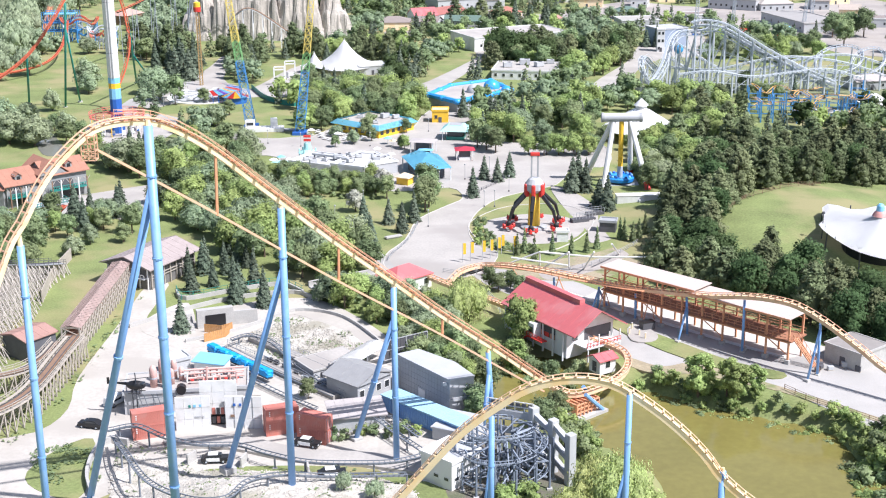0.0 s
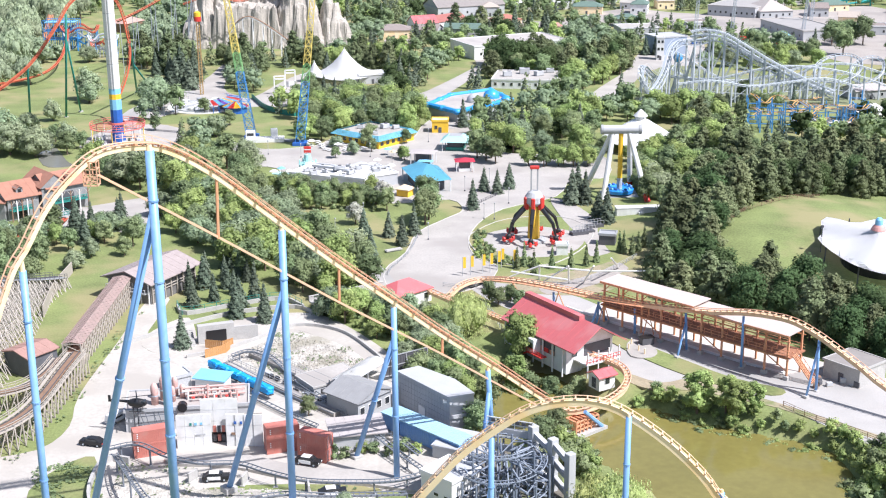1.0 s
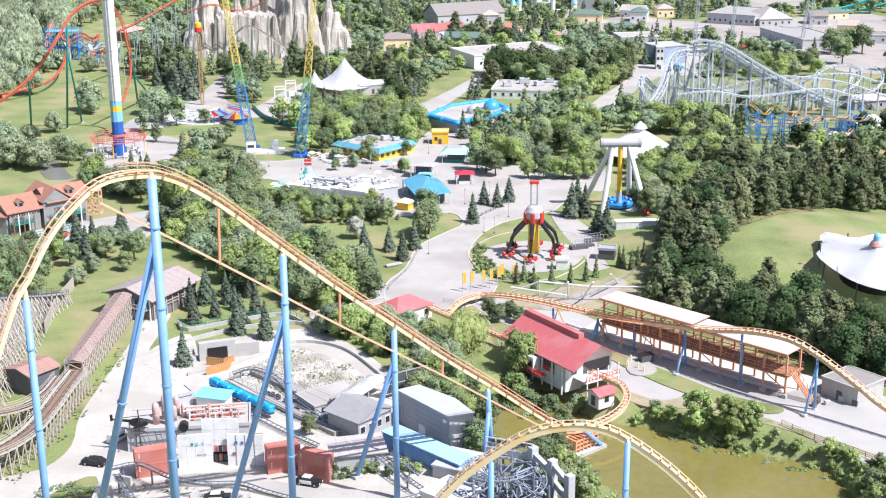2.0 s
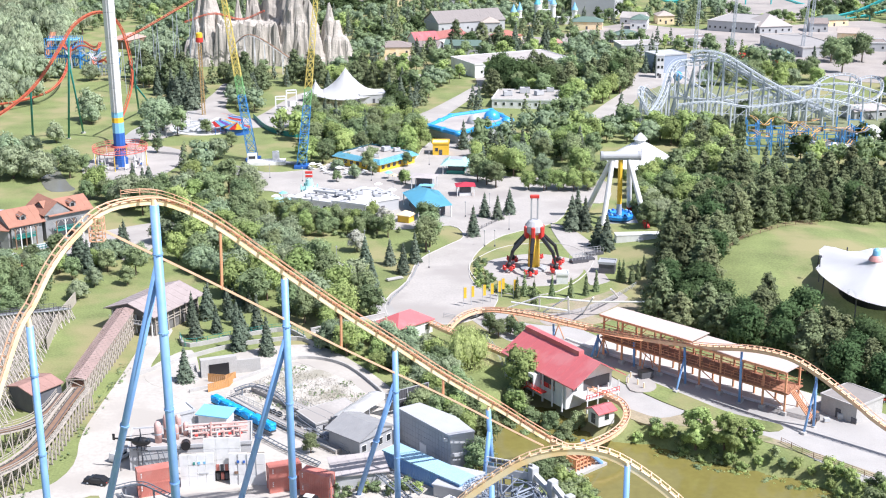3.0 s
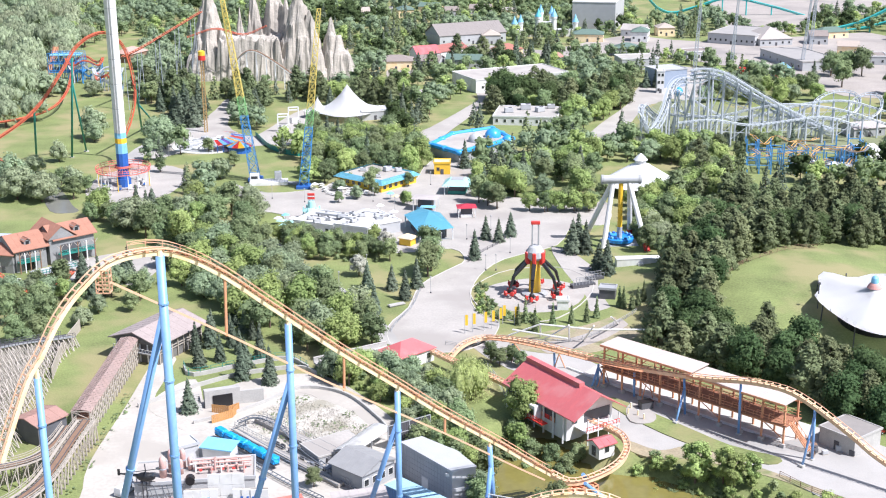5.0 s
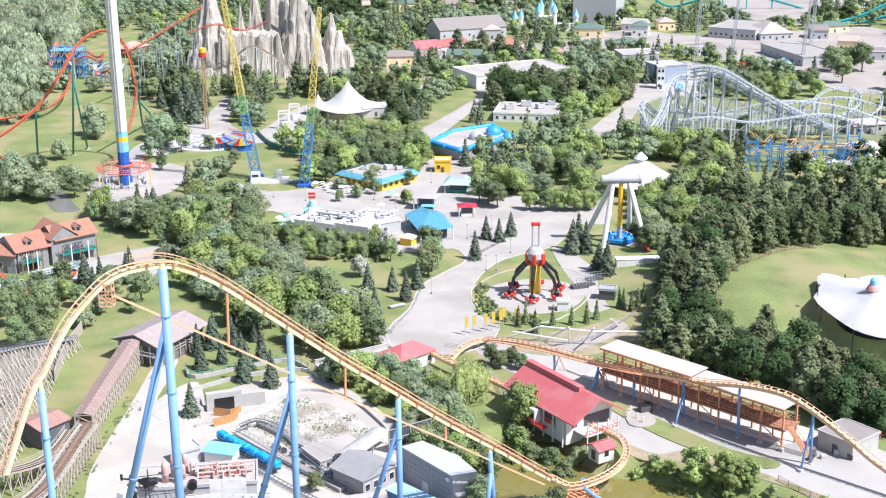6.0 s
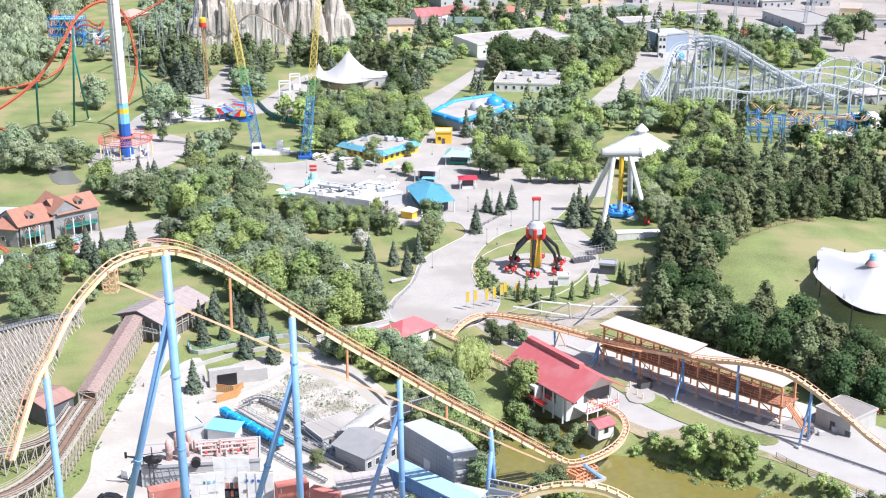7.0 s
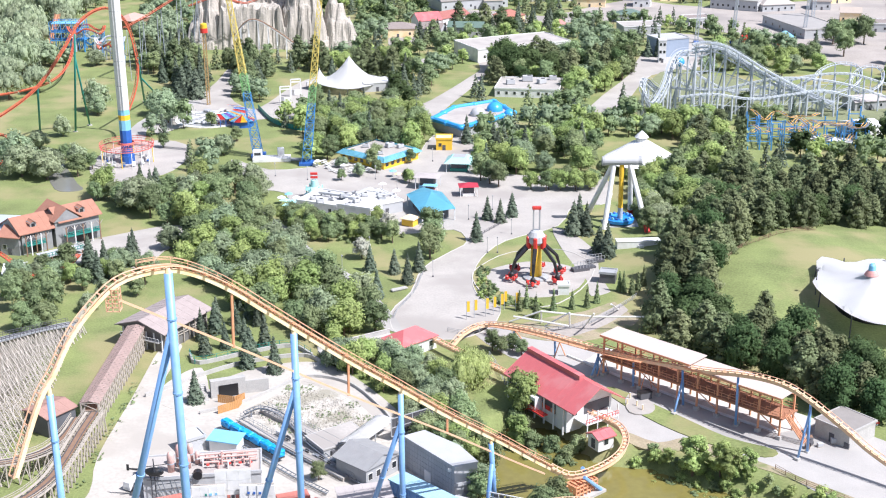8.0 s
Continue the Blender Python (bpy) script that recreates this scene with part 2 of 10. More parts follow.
def frames_along(line, banks=None):
    """Place, forward, right and up at each point of a line."""
    res = []
    n = len(line)
    for i, p in enumerate(line):
        d = (line[min(i + 1, n - 1)] - line[max(i - 1, 0)]).normalized()
        r = d.cross(Vector((0, 0, 1)))
        r = r.normalized() if r.length > 1e-3 else Vector((1, 0, 0))
        if banks:
            k = banks[min(int(i / max(n - 1, 1) * (len(banks) - 1)), len(banks) - 2)], banks[min(int(i / max(n - 1, 1) * (len(banks) - 1)) + 1, len(banks) - 1)]
            u = i / max(n - 1, 1) * (len(banks) - 1) % 1 if i < n - 1 else 1
            r = Matrix.Rotation(radians(k[0] * (1 - u) + k[1] * u), 3, d) @ r
        res.append((p, d, r, r.cross(d)))
    return res


def sweep(fr, dx, dz, w, h, sides=4):
    """A bar that runs along a line, offset dx to the right and dz up, w wide and h high."""
    bm = bmesh.new()
    rings = []
    for p, d, r, u in fr:
        c = p + r * dx + u * dz
        rings.append([bm.verts.new(c + r * (w / 2 * math.cos(a) * (1.414 if sides == 4 else 1)) + u * (h / 2 * math.sin(a) * (1.414 if sides == 4 else 1)))
                      for a in (2 * math.pi * (k + 0.5) / sides for k in range(sides))])
    for a, b in zip(rings, rings[1:]):
        for i in range(sides):
            j = (i + 1) % sides
            bm.faces.new((a[i], a[j], b[j], b[i]))
    bm.faces.new(rings[0])
    bm.faces.new(list(reversed(rings[-1])))
    bmesh.ops.recalc_face_normals(bm, faces=bm.faces)
    return bm


def inside(x, y, poly):
    hit, j = False, len(poly) - 1
    for i in range(len(poly)):
        (xi, yi), (xj, yj) = poly[i], poly[j]
        if (yi > y) != (yj > y) and x < (xj - xi) * (y - yi) / (yj - yi) + xi:
            hit = not hit
        j = i
    return hit


def edge_distance(x, y, poly):
    best = 1e9
    for i in range(len(poly)):
        (ax, ay), (bx, by) = poly[i - 1], poly[i]
        dx, dy = bx - ax, by - ay
        t = max(0.0, min(1.0, ((x - ax) * dx + (y - ay) * dy) / (dx * dx + dy * dy + 1e-9)))
        best = min(best, math.hypot(x - ax - t * dx, y - ay - t * dy))
    return best


# ---- the ground: one sheet with the lake's bed, a lawn hill and a gravel mound ----
LAKE = rounded([(6, 241), (9, 255), (14, 263), (21, 263), (26, 256), (31, 246), (38, 244), (43, 242), (52, 235), (61, 230), (70, 225), (73, 218), (74, 208), (81, 184), (63, 138), (28, 138), (37, 196), (35, 206), (29, 217), (25, 226), (22, 236), (16, 233), (10, 219), (7, 226)], 3)


def terrain(x, y):
    z = 0.0
    z += 5.6 * math.exp(-(((x - 96) / 34) ** 2 + ((y - 352) / 42) ** 2) ** 1.5)
    z += 3.8 * math.exp(-(((x + 27) / 22) ** 2 + ((y - 187) / 13) ** 2) ** 2)
    if 0 < x < 140 and 120 < y < 270:
        d = edge_distance(x, y, LAKE)
        d = d if inside(x, y, LAKE) else -d
        z = min(z, 0.0) if d > -3 else z
        z -= max(0.0, min(5.0, (d + 1.9) * 1.7))
    return z


def ground_sheet():
    xs = [-4000, -1500, -700, -400] + [-300 + 4 * i for i in range(41)] + [-136 + 3 * i for i in range(93)] + [143 + 5 * i for i in range(40)] + [420, 700, 1500, 4000]
    ys = [-1500, -300, 60] + [110 + 3 * i for i in range(97)] + [404 + 6 * i for i in range(70)] + [900, 1200, 2000, 4500]
    vs = [(x, y, terrain(x, y)) for y in ys for x in xs]
    w = len(xs)
    fs = [(j * w + i, j * w + i + 1, (j + 1) * w + i + 1, (j + 1) * w + i) for j in range(len(ys) - 1) for i in range(w - 1)]
    me = bpy.data.meshes.new("ground")
    me.from_pydata(vs, [], fs)
    me.polygons.foreach_set("use_smooth", [True] * len(fs))
    me.materials.append(GRASS)
    tagged(new("ground", me), "grassy park ground with lawns and lake banks", "ground", kind="structure")


ground_sheet()


def lake_water():
    m = mat("green_brown_lake_water", (0.195, 0.172, 0.052), 0.09, var=0.14, scale=0.06, fine=0.8, bump=0.06, spec=0.38)
    bm = slab([(-10, 100), (160, 100), (160, 262), (-10, 262)], -3.3, -3.0)
    tagged(part("water", bm, m), "murky green-brown lake water with a calm surface", "lake", kind="structure")


lake_water()


PAVED = []
BUILT = [
    [(-52, 554), (-55, 622), (-31, 621), (-23, 553)],
    [(20, 554), (21, 598), (53, 597), (49, 553)],
    [(53, 437), (61, 501), (90, 500), (82, 445), (68, 432)],
    [(-6, 504), (-7, 553), (29, 563), (31, 525), (10, 503)],
]


def paving(name, outline, material, label, z=0.06, smooth=3, kerb=False):
    line = rounded(outline, smooth) if smooth else outline
    PAVED.append(line)
    ob = tagged(part(name, slab(line, -0.3, z), material), label, "paving", kind="structure")
    if kerb:
        bm = beams([((a[0], a[1], z), (b[0], b[1], z)) for a, b in zip(line, line[1:] + line[:1])], 0.16)
        part("kerb", bm, KERB, ob, "pale concrete kerb")
    return ob


paving("pavement_midway", [(-80, 476), (-64, 462), (-46, 467), (-39, 477), (-14, 471), (-5, 510), (10, 503), (13, 463), (30, 451), (55, 450), (54, 419), (42, 416), (35, 395), (18, 381), (10, 365), (7, 347), (9, 333), (14, 326), (11, 313), (2, 305), (-12, 308), (-15, 323), (-10, 338), (-7, 357), (1, 371), (6, 380), (2, 392), (-15, 388), (-26, 397), (-49, 408), (-55, 433), (-69, 441)], PAVE, "pale sunlit concrete midway paving", kerb=True)
paving("pavement_tower", [(-131, 468), (-129, 494), (-112, 507), (-98, 493), (-99, 463), (-110, 450), (-122, 450)], PAVE, "pale paving round the observation tower", 0.07)
paving("pavement_back_road", [(-126, 544), (-113, 572), (-108, 617), (-107, 646), (-99, 631), (-97, 584), (-84, 559), (-78, 571), (-70, 608), (-60, 622), (-58, 558), (-72, 542), (-105, 530), (-116, 517)], PAVE, "pale footpath past the spinning ride", 0.08)
paving("pavement_centre_path", [(-20, 545), (-6, 574), (12, 623), (17, 643), (10, 672), (-23, 642), (-24, 658), (19, 680), (22, 640), (14, 605), (4, 571), (-9, 531)], PAVE, "pale winding footpath between lawns", 0.09)
paving("pavement_east_path", [(56, 537), (69, 577), (87, 622), (99, 668), (123, 729), (140, 718), (126, 643), (98, 622), (78, 564), (65, 542)], PAVE, "pale path beside the steel coaster", 0.10)
paving("pavement_far_street", [(-25, 699), (21, 764), (74, 772), (120, 770), (165, 721), (213, 631), (281, 843), (232, 845), (160, 825), (115, 853), (60, 795), (16, 821), (-27, 746)], FARP, "pale pinkish paving of the far street", 0.11)
paving("pavement_parking", [(192, 903), (239, 872), (266, 944), (351, 971), (458, 1191), (252, 1209)], FARP, "pale far parking lot", 0.16)
paving("pavement_west_walk", [(-116, 378), (-102, 390), (-86, 399), (-79, 389), (-85, 373), (-88, 357), (-100, 368), (-110, 363)], PAVE, "pale walk beside the chalet", 0.12)
paving("pavement_path_wood", [(-64, 417), (-50, 395), (-38, 369), (-25, 348), (-14, 321), (-12, 310), (-18, 315), (-27, 336), (-40, 361), (-55, 389)], ASPH, "grey path through the trees", 0.13)
paving("pavement_backlot", [(-71, 304), (-66, 302), (-66, 272), (-55, 267), (-46, 276), (-34, 282), (-22, 272), (-11, 253), (7, 224), (6, 211), (-8, 191), (-73, 181), (-84, 212), (-74, 220), (-71, 230), (-73, 245), (-72, 273)], DUST, "dusty pale backlot ground", 0.05)
paving("pavement_station_yard", [(6, 314), (28, 306), (41, 290), (57, 271), (75, 259), (90, 251), (99, 234), (88, 203), (79, 217), (65, 238), (58, 245), (50, 250), (44, 248), (38, 252), (35, 265), (34, 280), (15, 294)], ASPH, "pale grey asphalt service yard by the station", 0.06)
paving("platform_slab", [(32.5, 290.5), (39, 299), (82, 257), (69.5, 252.5)], mat("pale_station_slab", (0.56, 0.53, 0.49), 0.85, var=0.14, scale=0.3, fine=2.0, stain=(0.48, 0.45, 0.41), stain_scale=0.2), "pale concrete slab under the station", 0.22, smooth=0)
paving("pavement_claw_disc", [(11, 352), (17, 359), (26, 362), (35, 358), (39, 349), (34, 337), (24, 333), (15, 337)], PAVE, "round pale concrete pad of the spinning claw ride", 0.16)
paving("lawn_claw", [(7, 349), (10, 359), (19, 370), (34, 372), (42, 359), (39, 344), (30, 329), (20, 326), (11, 333)], GRASS, "round planted bed with shrubs", 0.12, kerb=True)
paving("grass_strip", [(38, 276), (50, 262), (59, 251), (68, 245), (65, 242), (56, 247), (46, 257), (37, 271)], GRASS, "grass strip between slab and road", 0.26)
paving("pavement_ride_plaza", [(33, 392), (39, 387), (45, 368), (49, 354), (46, 339), (39, 334), (39, 346), (35, 368)], PAVE, "pale ramp paving beside the claw ride", 0.14)
paving("lawn_patch", [(-71, 204), (-68, 213), (-63, 217), (-60, 205), (-60, 194), (-68, 198)], GRASS, "patch of lawn beside the dusty road", 0.10)

EARTH = mat("dark_bare_earth", (0.15, 0.135, 0.11), 0.95, var=0.35, scale=0.4, fine=3.0, bump=0.4, stain=(0.10, 0.12, 0.06), stain_scale=0.2)
BANK = mat("brown_bank_earth", (0.33, 0.28, 0.19), 0.95, var=0.25, scale=0.3, fine=2.0, bump=0.3, stain=(0.19, 0.21, 0.09), stain_scale=0.15)
paving("earth_helix", [(1, 211), (6, 217), (15, 218), (20, 211), (20, 200), (18, 190), (10, 185), (3, 188), (0, 198)], EARTH, "dark bare earth under the helix track", 0.14)
paving("earth_bank", [(38, 254), (44, 249), (51, 251), (58, 245), (65, 239), (73, 231), (81, 223), (81, 221), (73, 228), (65, 236), (57, 241), (50, 245), (43, 245), (38, 249)], BANK, "brown bare earth along the lake bank", 0.10)
paving("pavement_tower_path", [(-127, 507), (-128, 535), (-120, 564), (-111, 580), (-108, 571), (-116, 556), (-122, 530), (-119, 506)], ASPH, "grey path from the tower to the spinning ride", 0.15)
paving("pavement_pit_edge", [(-67, 274), (-64, 284), (-59, 289), (-55, 276), (-55, 268), (-62, 267)], DUST, "dusty ground above the pit", 0.09)
paving("earth_entrance", [(16, 311), (24, 318), (36, 323), (46, 330), (52, 323), (45, 310), (33, 303), (21, 305)], BANK, "brown mulch bed under the entrance beams", 0.10)
paving("pavement_entrance_ramp", [(24, 310), (32, 314), (40, 321), (47, 329), (49, 326), (41, 314), (31, 306), (25, 304)], FARP, "pale paved ramp at the ride entrance", 0.12)


# ---- the great orange steel coaster ----
def track(name, label, pts, step=1.3, banks=None, gauge=1.25, rail=0.16, spine=0.82, drop=0.8, rail_m=ORANGE, spine_m=CREAM, tie_m=ORANGE, tie_step=1, group="", far=False):
    """Box-spine track: two tube rails on cross ties over one spine."""
    top = thing(name, label, "roller coaster", group=group)
    line = curve_points(pts, step)
    fr = frames_along(line, banks)
    part("spine", sweep(fr, 0, -drop, spine, spine * 0.95), spine_m, top, "faded yellow box spine")
    part("rail", sweep(fr, gauge / 2, 0, rail * 1.6, rail * 1.6, 6), rail_m, top)
    part("rail", sweep(fr, -gauge / 2, 0, rail * 1.6, rail * 1.6, 6), rail_m, top)
    bm = bmesh.new()
    hw, d = gauge / 2 + 0.06, drop - spine * 0.3
    if far:
        bm.free()
        pairs = [(p - r * hw + u * 0.02, p - u * d) for p, f, r, u in fr[::tie_step]] + [(p + r * hw + u * 0.02, p - u * d) for p, f, r, u in fr[::tie_step]]
        pairs += [(p - r * hw, p + r * hw) for p, f, r, u in fr[::tie_step]]
        tagged(part("tie_lattice", beams(pairs, 0.13), tie_m, top), kind="stuff")
        return top, fr
    for x0, x1 in ((-hw, 0), (hw, 0)):
        a = [bm.verts.new((x0 + (0.14 if x0 < 0 else -0.14) * k, y, z)) for k, z in ((0, 0.02), (1, 0.02)) for y in (-0.11, 0.11)]
        b = [bm.verts.new((x1 + (-0.3 if x0 < 0 else 0.3) * (1 - k), y, -d)) for k in (0, 1) for y in (-0.11, 0.11)]
        bm.faces.new((a[0], a[1], b[1], b[0]))
        bm.faces.new((a[2], a[3], b[3], b[2]))
        bm.faces.new((a[0], a[2], b[2], b[0]))
        bm.faces.new((a[1], a[3], b[3], b[1]))
    box(bm, 0, 0, -0.16, gauge, 0.2, 0.12)
    bmesh.ops.recalc_face_normals(bm, faces=bm.faces)
    first = None
    for p, f, r, u in fr[::tie_step]:
        m = Matrix((r, f, u)).transposed().to_4x4()
        m.translation = p
        if first is None:
            first = part("cross_tie", bm, tie_m, top)
            first.matrix_basis = m
        else:
            o = new("cross_tie", first.data)
            o.parent = top
            o.matrix_basis = m
    return top, fr


def support(top, foot, r=0.7, legs=(), material=BLUE, footing=True, saddle=None, label="tall sky-blue tubular steel coaster support", group="blue coaster supports"):
    """One upright tube with ring flanges, leaning legs that meet it, and concrete footings."""
    t = thing("support_column", label, "coaster support", foot, group=group)
    rel = Vector(top) - Vector(foot)
    part("pole", beam(bmesh.new(), (0, 0, -0.3), rel, r, 20, r * 0.94), material, t, smooth=True)
    n = max(1, int(rel.length / 13))
    for i in range(1, n + 1):
        c = rel * (i / (n + 0.6))
        part("flange", beam(bmesh.new(), c - rel.normalized() * 0.12, c + rel.normalized() * 0.12, r * 1.14, 12), material, t)
    if footing:
        part("footing", boxed(0, 0, -0.4, r * 3.4, r * 3.4, 0.75, 40, 0.08), CONC, t, "pale concrete footing")
    for base, z in legs:
        b = Vector(base) - Vector(foot)
        j = rel * (z / max(rel.z, 0.01))
        leg = part("leg", beam(bmesh.new(), b, j, r * 0.85, 20), material, t, smooth=True)
        part("flange", beam(bmesh.new(), b.lerp(j, 0.5), b.lerp(j, 0.506), r * 1.08, 12), material, leg)
        part("footing", boxed(b.x, b.y, b.z - 0.5, r * 3.6, r * 3.6, 1.1, 40, 0.08), CONC, t, "pale concrete footing")
    if saddle:
        part("saddle", beam(bmesh.new(), rel - Vector((0, 0, 0.2)), rel + Vector((0, 0, saddle)), r * 0.75, 8, r * 0.5), CREAM, t)
    return t


lift, lift_fr = track("coaster_lift_hill", "orange and yellow steel lift hill with its crest and first drop", [
    (-59.1, 157.6, 43.5), (-55.8, 160.8, 53.3), (-54.0, 162.5, 56.5), (-51.8, 164.6, 60.9), (-49.2, 167.1, 64.3), (-45.5, 170.7, 67.2), (-40.7, 175.3, 67.2), (-37.2, 178.7, 65.6), (-32.4, 183.3, 61.3), (-26.0, 189.4, 53.9), (-16.4, 198.7, 42.7),
    (-8.1, 206.7, 33.6), (-0.1, 214.4, 24.7), (10.2, 224.3, 14.0), (16.4, 230.2, 7.3), (20.5, 234.1, 3.0)], 1.35, gauge=1.3, rail=0.13, spine=0.66, drop=0.74)


def lift_details():
    """Walkway with handrails on the far side of the climb, chain trough below it with hangers, and the cage at its top."""
    climb = [f for f in lift_fr if f[0].x > -43]
    part("walkway", sweep(climb, -1.35, -0.25, 0.9, 0.1), STEELO, lift, "orange grating walkway")
    for dz, dx in ((0.85, -1.78), (0.4, -1.78), (0.85, -0.95)):
        part("handrail", sweep(climb, dx, dz, 0.07, 0.07), ORANGE, lift)
    post = None
    for p, d, r, u in climb[::2]:
        m = Matrix.Translation(p + r * -1.78 + u * -0.25)
        if post is None:
            post = part("rail_post", beam(bmesh.new(), (0, 0, 0), (0, 0, 1.25), 0.05, 4), ORANGE, lift)
            post.matrix_basis = m
        else:
            o = new("rail_post", post.data)
            o.parent, o.matrix_basis = lift, m
    tray = None
    for p, d, r, u in climb[1::3]:
        m = Matrix((r, d, u)).transposed().to_4x4()
        m.translation = p
        if tray is None:
            tray = part("chain_bracket", boxed(0.9, 0, -0.3, 0.35, 0.5, 0.35, 0, 0.04), STEELO, lift)
            tray.matrix_basis = m
        else:
            o = new("chain_bracket", tray.data)
            o.parent, o.matrix_basis = lift, m
    part("chain_guide", sweep(climb, 0, 0.0, 0.28, 0.2), STEELO, lift)
    ret = [Vector(p) for p in ((-45.5, 170.7, 63.8), (-32.4, 183.4, 51.3), (-16.5, 198.6, 35.8), (-0.5, 214.0, 20.8), (12.5, 226.5, 8.1), (19.0, 232.7, 1.9))]
    fr = frames_along(curve_points(ret, 2.0))
    part("chain_trough", sweep(fr, 0, 0, 0.42, 0.32), ORANGE, lift, "thin orange chain return trough")
    for a, b in (((-32.2, 183.5, 60.0), (-32.4, 183.3, 51.1)), ((-16.4, 198.7, 41.5), (-16.5, 198.6, 35.6)), ((-0.2, 214.3, 23.5), (-0.2, 214.3, 20.5))):
        part("hanger", beam(bmesh.new(), a, b, 0.22, 6), STEELO, lift)
    c = Vector((-46.3, 170.0, 64.3))
    bm = beams([(c + Vector((x, y, -1.6)), c + Vector((x, y, 1.6))) for x in (-0.9, 0, 0.9) for y in (-0.7, 0.7)]
               + [(c + Vector((-0.9, y, z)), c + Vector((0.9, y, z))) for y in (-0.7, 0.7) for z in (-1.6, -1.0, -0.4, 0.6, 1.6)]
               + [(c + Vector((x, -0.7, z)), c + Vector((x, 0.7, z))) for x in (-0.9, 0.9) for z in (-1.6, -0.4, 0.6, 1.6)], 0.1)
    part("motor_cage", bm, ORANGE, lift, "orange caged motor platform")


lift_details()
support((-39.7, 175.7, 66.0), (-39.8, 176.2, 0), 0.68, [((-57.7, 193.4, 0), 57.5)], saddle=0.8)
support((-24.2, 191.2, 50.0), (-24.4, 191.6, 3.6), 0.6, [((-35.8, 198.6, 3.0), 37.0)], saddle=0.7)
support((-8.2, 206.7, 32.0), (-8.2, 207.0, 0), 0.54, [((-15.8, 216.1, 0), 26.5)], saddle=0.7)
support((8.0, 222.2, 14.2), (9.0, 224.5, -2.0), 0.5, [((7.0, 221.5, -2.0), 12.0)], saddle=0.6)
support((-54.4, 163.1, 53.0), (-54.6, 163.1, 0), 0.52, saddle=1.5)

hump, hump_fr = track("coaster_second_hill", "faded yellow steel coaster hill arching over the lake", [
    (-16.2, 179.8, -2.3), (-11.3, 179.0, 3.9), (-6.1, 178.2, 10.3), (-0.2, 177.2, 17.7), (3.1, 176.7, 21.3), (7.0, 176.1, 24.6), (10.8, 175.5, 27.4), (14.0, 175.0, 28.9), (17.7, 174.4, 29.8), (21.4, 173.8, 29.9), (25.1, 173.2, 29.0), (30.0, 172.4, 26.0), (34.4, 171.7, 22.4), (37.7, 171.1, 19.0), (39.9, 170.8, 16.0), (43.8, 170.1, 12.6), (48.7, 169.3, 9.8), (55.7, 168.2, 9.0), (64.7, 166.8, 10.7), (79.1, 164.4, 15.4)], 1.6, gauge=1.2, rail=0.1, rail_m=FADED, tie_m=FADED, spine=0.95)
support((6.9, 176.1, 23.6), (6.9, 176.4, 0), 0.46, [((5.4, 178.5, 0), 15.0)], saddle=0.5)
support((26.1, 171.5, 28.0), (26.0, 171.8, -4), 0.46, [((22.5, 174.5, -4), 20.0)], saddle=0.5)
support((39.7, 170.8, 16.4), (39.6, 170.8, -4.5), 0.5, saddle=0.5)

turn, turn_fr = track("coaster_station_curve", "low orange coaster curve between the station and the lift", [
    (20.5, 234.1, 3.0), (24.5, 233.2, 1.6), (29.8, 235.2, 2.0), (34.4, 239.3, 2.6), (36.7, 244.6, 3.0), (36.5, 250.2, 3.2), (34.3, 254.3, 3.2), (31.1, 257.5, 3.2), (21.3, 268.1, 3.2), (12.1, 280.6, 3.2), (2.1, 292.1, 3.2), (-6.0, 302.7, 3.2)], 1.25, spine_m=PEACH)
brake, brake_fr = track("coaster_brake_run", "orange steel coaster track rising over the loading platform", [
    (0.8, 299.8, 1.0), (4.2, 303.6, 3.0), (9.2, 311.3, 1.9), (15.8, 304.4, 4.2), (23.4, 296.5, 5.6), (30.6, 288.9, 6.4), (37.6, 281.6, 7.2), (44.0, 274.8, 8.3), (51.7, 266.8, 10.0), (56.7, 261.5, 11.3), (61.6, 256.4, 13.0), (66.0, 251.8, 14.0), (70.1, 247.6, 14.1), (73.9, 243.6, 12.7), (77.1, 240.1, 10.9), (80.6, 236.5, 8.7), (83.8, 233.1, 6.5), (89.7, 227.0, 4.2), (97.1, 219.2, 4.2)], 1.5, gauge=1.2, rail=0.11, rail_m=ORANGE, tie_m=FADED, spine=0.8, spine_m=PEACH)
low = [f for f in brake_fr if 12 < f[0].x < 46]
part("walkway", sweep(low, 1.9, -0.5, 0.9, 0.12), STEELO, brake, "orange steel walkway beside the track")
for dz in (0.1, 0.6):
    part("handrail", sweep(low, 2.3, dz, 0.08, 0.08), STEELO, brake)
for p, d, r, u in low[::3]:
    part("bracket", beams([(p - u * 0.9, p + r * 2.3 - u * 0.6), (p + r * 2.3 - u * 0.6, p + r * 2.3 + u * 0.6)], 0.1), STEELO, brake)
for p, d, r, u in low[4::8]:
    part("trestle_leg", beams([((p.x - 1.2, p.y - 0.8, 0.1), (p.x + 0.6, p.y + 0.6, p.z - 1.2)), ((p.x + 1.8, p.y + 1.4, 0.1), (p.x, p.y, p.z - 1.2))], 0.14), STEELO, brake)
YARD = "sky-blue tubular steel support standing in the station yard"
